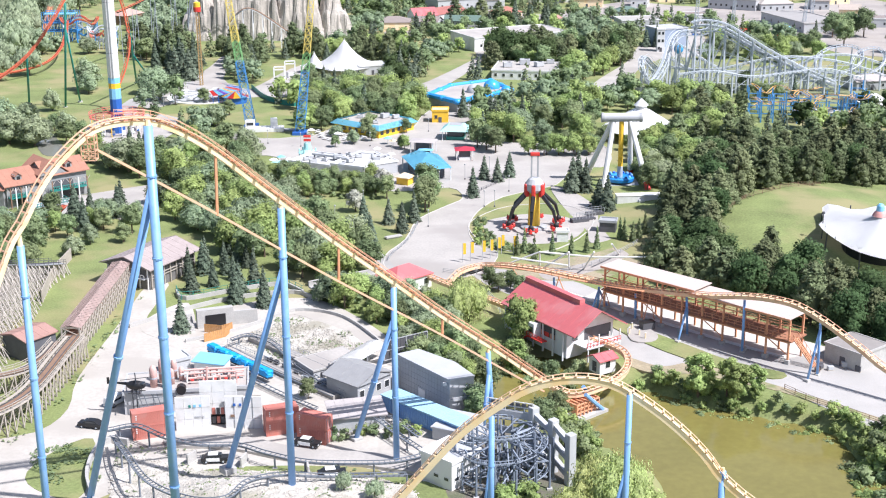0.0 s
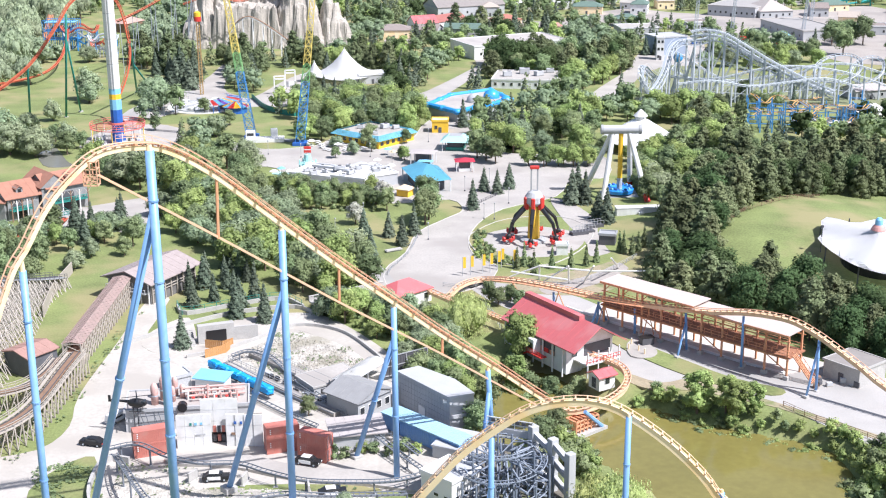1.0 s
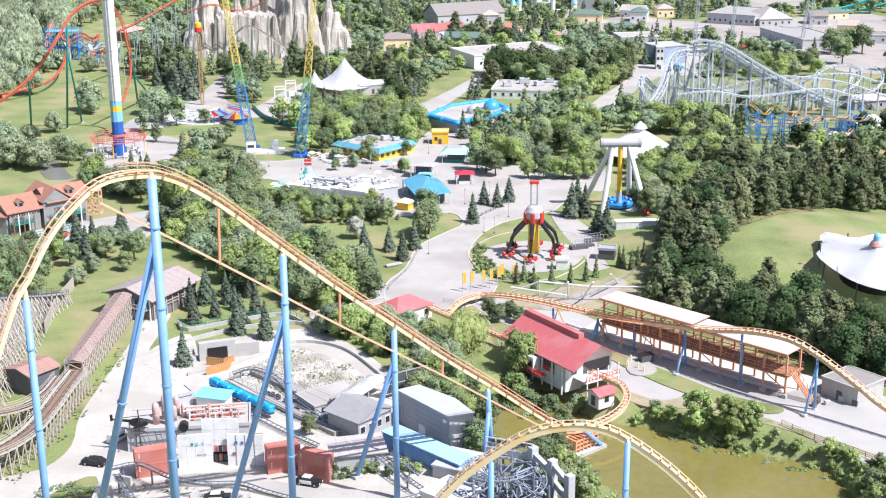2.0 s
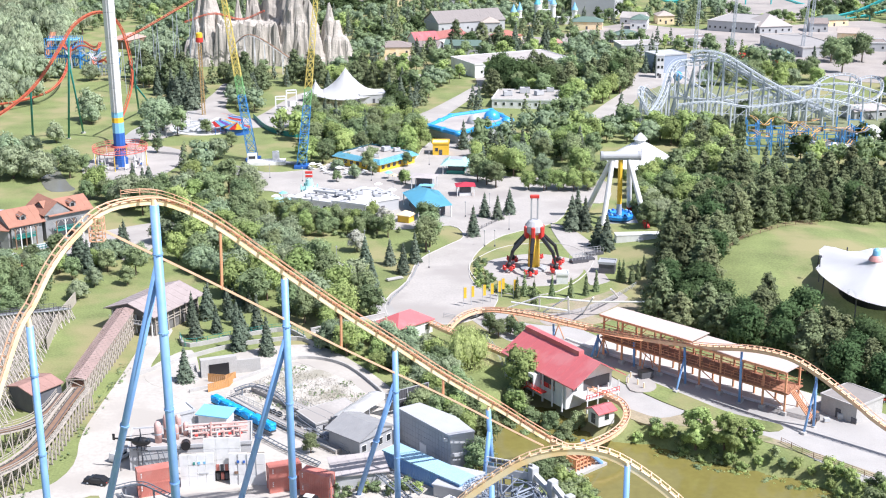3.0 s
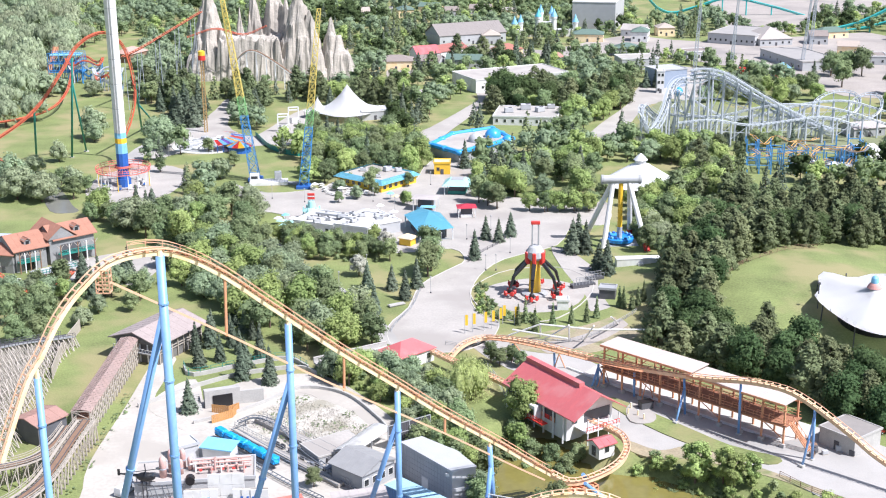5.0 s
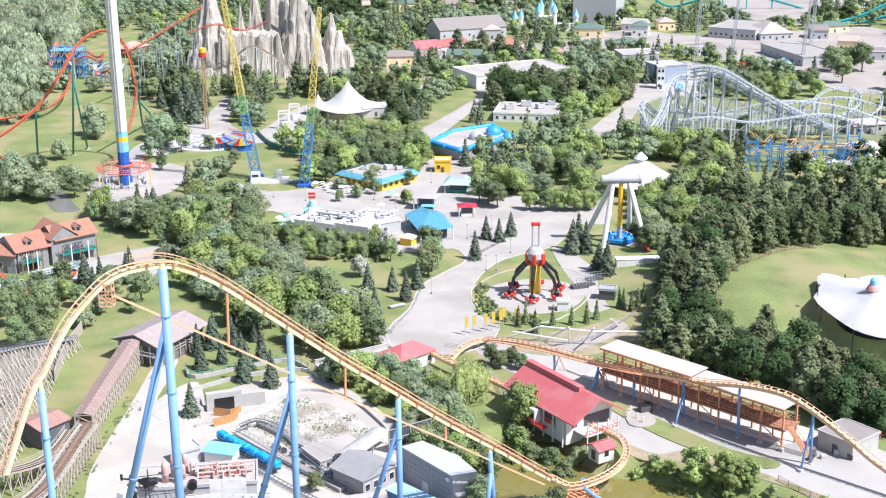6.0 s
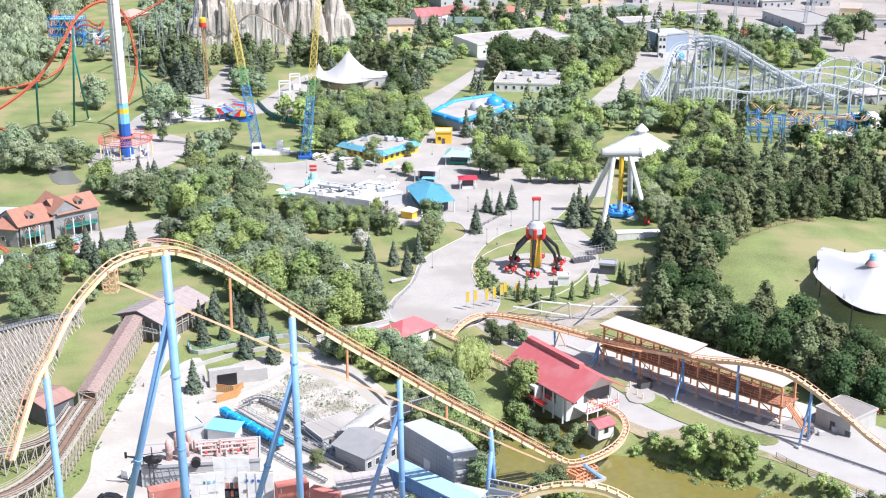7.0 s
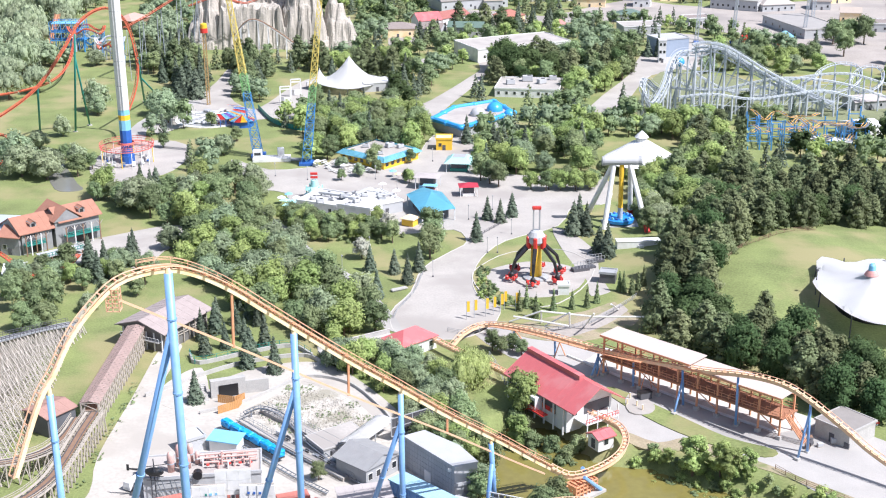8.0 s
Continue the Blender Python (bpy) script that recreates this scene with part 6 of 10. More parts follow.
def dock():
    """Low orange maintenance dock where the lift meets the lake, on pale piers."""
    x, y = 26.4, 233.2
    t = thing("maintenance_dock", "orange steel maintenance dock on pale concrete piers in the lake", "dock", (x, y, -3.2), 40)
    part("slab", boxed(0, 0, 0.2, 9, 5.5, 0.6), CONC, t)
    part("machine_frame", beams([((i, -1.6, 0.8), (i, -1.6, 3.2)) for i in range(-3, 4)] + [((-3, y_, z), (3, y_, z)) for y_ in (-1.6, 1.2) for z in (1.5, 2.4, 3.2)] + [((i, -1.6, 3.2), (i, 1.2, 3.2)) for i in range(-3, 4)], 0.16), STEELO, t)
    part("machine_house", boxed(0.4, 0.4, 0.8, 5.5, 2.2, 2.2, 0, 0.08), STEELO, t)
    part("blue_strut", beams([((3.5, -2.2, 0.8), (-1.0, -1.8, 5.0)), ((4.2, 1.0, 0.8), (1.5, 1.2, 5.0))], 0.4, 8), BLUE, t)
    for i in (-3.6, 3.6):
        part("pier", boxed(i, -2.0, -2.5, 1.0, 1.0, 3.0), CONC, t)


dock()
rows_of("shr", [(-20, 216), (-13, 218), (-10, 217), (-7, 219), (-18, 216)], 0.9, "shrubs by the containers")
rows_of("shb", [(-15, 218), (-5, 218)], 0.9, "shrubs by the containers")
rows_of("dec", [(-26, 234)], 0.42, "trees of the park")
rows_of("wil", [(-16, 190), (-11, 188)], 0.3, "shrubs by the track")
rows_of("dec", [(21, 211), (21, 225), (18, 220)], 0.6, "trees of the park")


# ---- wooden coaster on the west side ----
def wooden_structure(name, label, pts, width=3.2, bay=2.6, material=WOOD, track_m=BROWNT, ground=0.0):
    """Timber trestle: bents every few metres with cross bracing and ledgers, and a plank track with handrails on top."""
    t = thing(name, label, "roller coaster")
    line = curve_points(pts, bay)
    fr = frames_along(line)
    flat = []
    for p, d, r, u in fr:
        rr = Vector((d.y, -d.x, 0)).normalized()
        flat.append((p, d, rr, Vector((0, 0, 1))))
    timbers = []
    for i, (p, d, r, u) in enumerate(flat):
        h = p.z - ground
        spread = width / 2 + 0.06 * h
        a0, a1 = p + r * width / 2, p - r * width / 2
        b0, b1 = Vector((*(p + r * spread).xy, ground)), Vector((*(p - r * spread).xy, ground))
        bars = []
        for lo_, hi_ in ((b0, a0), (b1, a1)):
            part("post", beam(bmesh.new(), lo_, hi_, 0.15, 4), material, t)
        n = max(1, int(h / 3.2))
        for k in range(n):
            f0, f1 = k / n, (k + 1) / n
            bars += [(b0.lerp(a0, f1), b1.lerp(a1, f1)), (b0.lerp(a0, f0), b1.lerp(a1, f1)), (b1.lerp(a1, f0), b0.lerp(a0, f1))]
        timbers += bars
        if i + 1 < len(flat):
            q, _, r2, _ = flat[i + 1]
            h2 = q.z - ground
            c0, c1 = q + r2 * width / 2, q - r2 * width / 2
            e0 = Vector((*(q + r2 * (width / 2 + 0.06 * h2)).xy, ground))
            e1 = Vector((*(q - r2 * (width / 2 + 0.06 * h2)).xy, ground))
            bars = []
            for k in range(1, n + 1):
                f = k / n
                bars += [(b0.lerp(a0, f), e0.lerp(c0, f)), (b1.lerp(a1, f), e1.lerp(c1, f))]
                g = (k - 1) / n
                bars += [(b0.lerp(a0, g), e0.lerp(c0, f)), (b1.lerp(a1, f), e1.lerp(c1, g))]
            timbers += bars
    tagged(part("timber_bracing", beams(timbers, 0.1), material, t), kind="stuff")
    part("track_bed", sweep(flat, 0, 0.1, width * 0.42, 0.25), track_m, t, "brown plank track bed")
    for s in (-1, 1):
        part("running_rail", sweep(flat, s * 0.6, 0.35, 0.14, 0.14), DGREY, t)
        part("catwalk", sweep(flat, s * width * 0.43, 0.12, width * 0.16, 0.12), material, t)
        for z in (0.7, 1.15):
            part("handrail", sweep(flat, s * width / 2, z, 0.1, 0.1), material, t)
    part("rail_post", beams([(p + r * s * width / 2, p + r * s * width / 2 + Vector((0, 0, 1.2))) for p, d, r, u in flat for s in (-1, 1)], 0.06), material, t)
    return t


PALEW = mat("pale_sun_bleached_timber", (0.47, 0.43, 0.385), 0.85, var=0.2, scale=0.8, fine=5)


def tall_trestle(pts, lean=0.52, bay=1.9):
    """A high descending wooden drop: wide battered bents of many posts, ledgers and long diagonals."""
    t = thing("wooden_coaster_drop", "tall pale timber trestle of a wooden coaster drop", "roller coaster")
    flat = [(p, d, Vector((d.y, -d.x, 0)).normalized(), Vector((0, 0, 1))) for p, d, r, u in frames_along(curve_points(pts, bay))]
    bars, thin = [], []
    rows = (-1.0, -0.55, -0.15, 0.15, 0.55, 1.0)
    last = None
    for i, (p, d, r, u) in enumerate(flat):
        h = max(p.z, 0.6)
        half = 1.9 + lean * h
        n = max(1, round(h / 3.0))
        here = {}
        for k, f in enumerate(rows):
            foot, head = Vector((p.x, p.y, -0.2)) + r * half * f, p + r * 1.9 * f
            if k in (0, 5) and i % 2 == 0:
                part("post", beam(bmesh.new(), foot, head, 0.12, 4), PALEW, t)
            else:
                bars.append((foot, head))
            for j in range(n + 1):
                here[k, j] = foot.lerp(head, j / n)
        for j in range(1, n + 1):
            thin.append((here[0, j], here[5, j]))
            for k in range(5):
                a, b = (here[k, j - 1], here[k + 1, j]) if (k + j) % 2 else (here[k + 1, j - 1], here[k, j])
                thin.append((a, b))
        if last:
            m = min(n, last[1])
            for j in range(1, m + 1):
                for k in (0, 1, 4, 5):
                    thin.append((here[k, j], last[0][k, j]))
                    thin.append((here[k, j], last[0][k, j - 1]) if (i + j) % 2 else (here[k, j - 1], last[0][k, j]))
        last = (here, n)
    tagged(part("timber_bracing", beams(thin, 0.07), PALEW, t), kind="stuff")
    tagged(part("post_lattice", beams(bars, 0.13), PALEW, t), kind="stuff")
    part("track_bed", sweep(flat, 0, 0.1, 2.2, 0.25), GREYP, t, "grey plank track bed")
    for q in (-1, 1):
        part("running_rail", sweep(flat, q * 0.6, 0.35, 0.14, 0.14), DGREY, t)
        part("catwalk", sweep(flat, q * 1.7, 0.12, 0.7, 0.12), GREYP, t)
        for z in (0.7, 1.2):
            part("handrail", sweep(flat, q * 2.1, z, 0.09, 0.09), DGREY, t)
    part("rail_post", beams([(p + r * q * 2.1, p + r * q * 2.1 + Vector((0, 0, 1.2))) for p, d, r, u in flat for q in (-1, 1)], 0.06), DGREY, t)


tall_trestle([(-104.0, 232.0, 25.5), (-101.6, 256.0, 19.5), (-99.8, 281.0, 12.0), (-98.6, 300.0, 5.8), (-95.0, 312.0, 2.4)])
wooden_structure("wooden_coaster_curve", "low curving wooden coaster track with plank deck and railings", [(-76.0, 256.0, 4.6), (-76.6, 247.1, 4.4), (-76.9, 236.8, 4.3), (-77.6, 227.4, 4.4), (-80.2, 219.5, 4.6), (-84.6, 214.6, 4.8), (-92.0, 213.0, 5.0)], 4.0, 1.8)
wooden_structure("wooden_coaster_curve", "low curving wooden coaster track with plank deck and railings", [(-79.6, 256.0, 3.4), (-80.0, 247.0, 3.6), (-82.0, 239.6, 4.0), (-86.6, 234.6, 4.6), (-93.0, 231.6, 5.2)], 3.0, 1.8)


def covered_lift():
    """The roofed climb of the wooden coaster, on a timber trestle beside the access road."""
    a, b = Vector((-77.8, 258.9)), Vector((-76.5, 300.1))
    d = b - a
    L = d.length
    ang = math.degrees(math.atan2(d.y, d.x))
    t = thing("covered_lift", "brown-pink roofed timber lift tunnel of the wooden coaster", "roller coaster", (a.x, a.y, 0), ang)
    z0, z1 = 5.4, 6.4
    bm = bmesh.new()
    n = 46
    for i in range(n):
        x0, x1 = L * i / n, L * (i + 1) / n
        for s in (-1, 1):
            for k in range(4):
                f0, f1 = k / 4, (k + 1) / 4
                zz = z0 + (z1 - z0) * i / n
                lift_ = 0.03 * ((i + k) % 2)
                q = [(x0, s * 2.3 * (1 - f0), zz + 0.45 * f0 + lift_), (x1, s * 2.3 * (1 - f0), zz + 0.45 * f0 + lift_), (x1, s * 2.3 * (1 - f1), zz + 0.45 * f1 + lift_ + 0.05), (x0, s * 2.3 * (1 - f1), zz + 0.45 * f1 + lift_ + 0.05)]
                bm.faces.new([bm.verts.new(v) for v in (q if s < 0 else q[::-1])])
    bmesh.ops.solidify(bm, geom=bm.faces[:], thickness=0.1)
    part("roof", bm, ROOFB, t, "brown-pink shingled roof")
    timbers = []
    for i in range(19):
        x = L * i / 18
        z = z0 + (z1 - z0) * i / 18
        for s in (-1, 1):
            part("post", boxed(x, s * 1.9, -0.2, 0.26, 0.26, z + 0.2), WOOD, t)
        timbers += ([((x, -1.9, z * k / 3), (x, 1.9, z * (k + 1) / 3)) for k in range(3)] + [((x, -1.9, z * k / 3), (x, 1.9, z * k / 3)) for k in range(1, 4)])
        if i < 18:
            timbers += ([((x, s * 1.9, z * k / 3), (x + L / 18, s * 1.9, z * (k + 1) / 3)) for k in range(3) for s in (-1, 1)] + [((x, s * 1.9, z * k / 3), (x + L / 18, s * 1.9, z * k / 3)) for k in range(1, 4) for s in (-1, 1)])
    tagged(part("timber_bracing", beams(timbers, 0.1), WOOD, t), kind="stuff")
    part("track_bed", boxed(L / 2, 0, 3.4, L, 2.6, 0.3), BROWNT, t)


covered_lift()
# Closed walls in a dark colour that paints the shade of the open sides.
wst = house("wooden_station", "grey timber station house of the wooden coaster, open at the sides", (-81.1, 304.3), (-69.6, 298.2), 17.0, 5.2, "gable", 2.4, mat("station_inside_shade", (0.16, 0.155, 0.15), 0.85, var=0.25), mat("pinkish_grey_shingles", (0.35, 0.295, 0.28), 0.85, var=0.16, scale=0.6, fine=5), ridge="cross", over=1.3, door=False)
for k in range(8):
    part("side_post", boxed(13.3, 0.4 + k * 2.3, -0.2, 0.28, 0.28, 5.3), WOOD, wst)
for z in (2.6, 3.3, 5.0):
    part("side_rail", boxed(13.3, 8.5, z, 0.16, 16.6, 0.16), WOOD, wst)
for k in range(6):
    part("front_post", boxed(0.6 + k * 2.4, -0.25, -0.2, 0.28, 0.28, 5.4), WHITE, wst)
part("front_gable", boxed(6.5, -0.3, 5.0, 12.6, 0.2, 0.7), WHITE, wst, "white front fascia")
part("balcony", boxed(6.5, -0.9, 2.8, 12.0, 1.4, 0.25), LGREY, wst)
part("railing", beams([((0.6 + i, -1.55, 3.0), (0.6 + i, -1.55, 4.0)) for i in range(13)] + [((0.6, -1.55, 4.0), (12.6, -1.55, 4.0))], 0.06), WHITE, wst)
house("ride_shed", "weathered timber shed with a rust-brown metal roof", (-91.6, 257.6), (-85.4, 253.2), 7.5, 4.4, "gable", 1.0, mat("dark_slate_boards", (0.12, 0.125, 0.14), 0.8, var=0.2), mat("rust_brown_metal_roof", (0.36, 0.215, 0.18), 0.6, var=0.2, scale=0.5), door=False, ridge="cross")
wall_line("timber_screen", "pale grey timber screen wall beside the lawn", [(-93, 290), (-95, 307), (-95, 323)], 3.0, 0.2, WOOD)


# ---- observation tower with its red ring platform ----
def hoop(r, z, w, h, n=32):
    """A flat ring of square section."""
    bm = bmesh.new()
    rings = []
    for i in range(n):
        a = 2 * math.pi * i / n
        rings.append([bm.verts.new((math.cos(a) * (r + dr), math.sin(a) * (r + dr), z + dz)) for dr, dz in ((-w / 2, -h / 2), (w / 2, -h / 2), (w / 2, h / 2), (-w / 2, h / 2))])
    for a, b in zip(rings, rings[1:] + rings[:1]):
        for k in range(4):
            bm.faces.new((a[k], b[k], b[(k + 1) % 4], a[(k + 1) % 4]))
    bmesh.ops.recalc_face_normals(bm, faces=bm.faces)
    return bm


def tower():
    x, y = -118.1, 474.2
    t = thing("observation_tower", "tall white ride tower with blue and yellow bands at its foot", "ride tower", (x, y, 0))
    r = 2.15
    for z0, z1, m, n in ((0, 3.0, DBLUE, "base_drum"), (3.0, 12.5, DBLUE, "shaft"), (12.5, 16.3, LBLUE, "band"), (16.3, 18.2, YELLOW, "band"), (18.2, 20.2, LBLUE, "band")):
        part(n, lathe(bmesh.new(), [(r * (1.25 if z0 == 0 else 1), z0), (r * (1.25 if z0 == 0 else 1), z1)], 10), m, t)
    for k in range(8):
        z0, z1 = 20.2 + k * 9, 29.2 + k * 9
        part("shaft", lathe(bmesh.new(), [(r, z0), (r, z1 - 0.2)], 10), WHITE, t)
        part("joint_ring", lathe(bmesh.new(), [(r * 0.97, z1 - 0.2), (r * 0.97, z1)], 10), GREYP, t)
    for k in range(2):
        part("cable_rail", boxed(-0.4 + 0.8 * k, -r - 0.05, 20, 0.2, 0.2, 70), GREYP, t)
    p = thing("ring_platform", "red steel ring platform round the tower, on slender posts", "platform", (x, y, 0))
    part("deck", hoop(9.5, 6.1, 0.7, 0.18), OPENRED, p)
    for i in range(32):
        a = 2 * math.pi * i / 32
        part("spoke", beams([((math.cos(a) * 2.5, math.sin(a) * 2.5, 7.2), (math.cos(a) * 9.8, math.sin(a) * 9.8, 6.5)), ((math.cos(a) * 9.6, math.sin(a) * 9.6, 6.3), (math.cos(a) * 9.9, math.sin(a) * 9.9, 7.7))], 0.06), OPENRED, p)
        if i % 2 == 0:
            part("post", beam(bmesh.new(), (math.cos(a) * 9.4, math.sin(a) * 9.4, 0), (math.cos(a) * 9.4, math.sin(a) * 9.4, 6), 0.16, 6), YELLOW if i % 8 == 0 else WHITE, p)
    for z in (7.0, 7.7):
        part("handrail", hoop(9.9, z, 0.16, 0.14), OPENRED, p)
    part("hub_rail", hoop(2.9, 7.55, 0.2, 0.7), OPENRED, p)
    for i in range(12):
        a = 2 * math.pi * i / 12
        s = thing("tower_seat", "white and purple ride seat under the ring platform", "seat", (x + math.cos(a) * 7.4, y + math.sin(a) * 7.4, 0.1), math.degrees(a), "tower ride seats")
        part("seat", boxed(0, 0, 0.5, 0.9, 1.3, 0.4, 0, 0.06), WHITE if i % 3 else DBLUE, s)
        part("backrest", boxed(-0.4, 0, 0.7, 0.25, 1.3, 1.3, 0, 0.06), WHITE, s)
        part("stand", boxed(0, 0, 0, 0.5, 0.5, 0.5), GREYP, s)


tower()


# ---- red looping coaster behind ----
def loop_coaster():
    S = "orange-red steel looping coaster track on teal supports"
    pts = [(-173.2, 470.0, 14.2), (-163.6, 480.0, 18.2), (-152.7, 488.0, 26.5), (-143.6, 494.0, 39.2), (-138.7, 498.0, 47.5), (-133.2, 503.0, 51.8), (-128.0, 508.0, 51.9), (-123.3, 512.0, 45.9), (-121.2, 514.0, 34.6), (-121.5, 514.0, 24.6), (-123.5, 512.0, 16.1), (-126.8, 508.0, 7.9)]
    track("looping_coaster", S, pts, 1.8, gauge=1.2, rail=0.2, spine=0.5, drop=0.6, rail_m=ORED, spine_m=ORED, tie_m=ORED)
    pts = [(-203.2, 568.5, 4.0), (-188.2, 584.1, 4.0), (-181.0, 603.8, 4.5), (-182.0, 631.8, 6.0), (-187.3, 662.9, 9.0), (-193.2, 689.3, 12.0)]
    track("looping_coaster_return", "low red coaster track with short posts", pts, 2.0, gauge=1.2, rail=0.2, spine=0.5, drop=0.5, rail_m=ORED, spine_m=ORED, tie_m=ORED, far=True)
    pts = [(-164.1, 457.3, 3.0), (-158.9, 465.8, 5.0), (-162.2, 479.3, 6.0), (-167.7, 489.0, 7.0), (-176.4, 489.8, 8.0)]
    track("looping_coaster_end", "red coaster track end curling at the lawn", pts, 1.6, gauge=1.2, rail=0.2, spine=0.5, drop=0.5, rail_m=ORED, spine_m=ORED, tie_m=ORED, far=True)
    lab = "tall dark teal steel coaster support"
    for top, foot, legs in ((((-139.9, 498.0, 43.6)), (-150.1, 521.6, 0), [((-146.8, 531.7, 0), 34.0)]),
                            (((-153.0, 488.0, 25.5)), (-163.7, 519.1, 0), []),
                            (((-120.8, 515.0, 31.1)), (-133.5, 575.2, 0), [((-130.8, 588.7, 0), 18.0)])):
        f = Vector(foot)
        tt = Vector(top)
        support(tt, f, 0.42, legs, TEAL, True, None, lab, "teal coaster supports")


loop_coaster()


# ---- slingshot towers, swing ride ----
def lattice(name, label, base, top, w0, w1, colours, group, bar=0.1):
    """Four-legged lattice mast whose colour changes in steps up its height."""
    t = thing(name, label, "ride tower", base, 0, group)
    rel = Vector(top) - Vector(base)
    n = 20
    ring = lambda f: [rel * f + Vector((sx * (w0 + (w1 - w0) * f) / 2, sy * (w0 + (w1 - w0) * f) / 2, 0)) for sx, sy in ((-1, -1), (1, -1), (1, 1), (-1, 1))]
    for i in range(n):
        f0, f1 = i / n, (i + 1) / n
        a, b = ring(f0), ring(f1)
        bars = [(a[k], b[k]) for k in range(4)] + [(a[k], b[(k + 1) % 4]) for k in range(4)] + [(a[(k + 1) % 4], b[k]) for k in range(4)] + [(b[k], b[(k + 1) % 4]) for k in range(4)]
        m = colours[min(int(f0 * len(colours)), len(colours) - 1)]
        part("lattice_section", beams(bars, bar), m, t)
    part("base_block", boxed(0, 0, -0.2, w0 * 1.5, w0 * 1.5, 1.4, 0, 0.1), DBLUE, t)
    return t


PALEY = mat("pale_yellow_mast_paint", (0.72, 0.58, 0.16), 0.5, var=0.08)
SBLUE = mat("clear_blue_mast_paint", (0.06, 0.26, 0.58), 0.5, var=0.08)
GRN = mat("light_green_mast_paint", (0.22, 0.46, 0.18), 0.5, var=0.08)
COL = [SBLUE] * 9 + [GRN] * 3 + [PALEY] * 17
lattice("slingshot_mast", "leaning lattice ride mast fading from blue to green to yellow", (-70.5, 481.2, 0), (-78.7, 475.2, 71.0), 3.4, 1.3, COL, "slingshot masts")
lattice("slingshot_mast", "leaning lattice ride mast fading from blue to green to yellow", (-51.4, 469.4, 0), (-43.4, 467.7, 65.0), 3.4, 1.3, COL, "slingshot masts")


def launch_base():
    x, y = -64.9, 475.8
    t = thing("launch_platform", "white launch platform with cabins between the masts", "platform", (x, y, 0), 5)
    part("deck", boxed(0, 0, 0, 14, 6, 1.2, 0, 0.06), WHITE, t)
    part("cabin", boxed(-5.2, 0.5, 1.2, 3.4, 3, 2.6, 0, 0.06), WHITE, t)
    part("cabin", boxed(3.4, 1.5, 1.2, 2.4, 2.2, 3.0, 8, 0.06), WHITE, t)
    part("pane", boxed(-5.2, -1.03, 2.2, 2.4, 0.08, 1.0), GLASS, t)
    part("ramp", boxed(9, -1, 0, 5, 3, 0.5, -8), GREYP, t)
    part("railing", beams([((-7 + i, -2.9, 1.2), (-7 + i, -2.9, 2.3)) for i in range(15)] + [((-7, -2.9, 2.3), (7, -2.9, 2.3))], 0.05), GREYP, t)


launch_base()


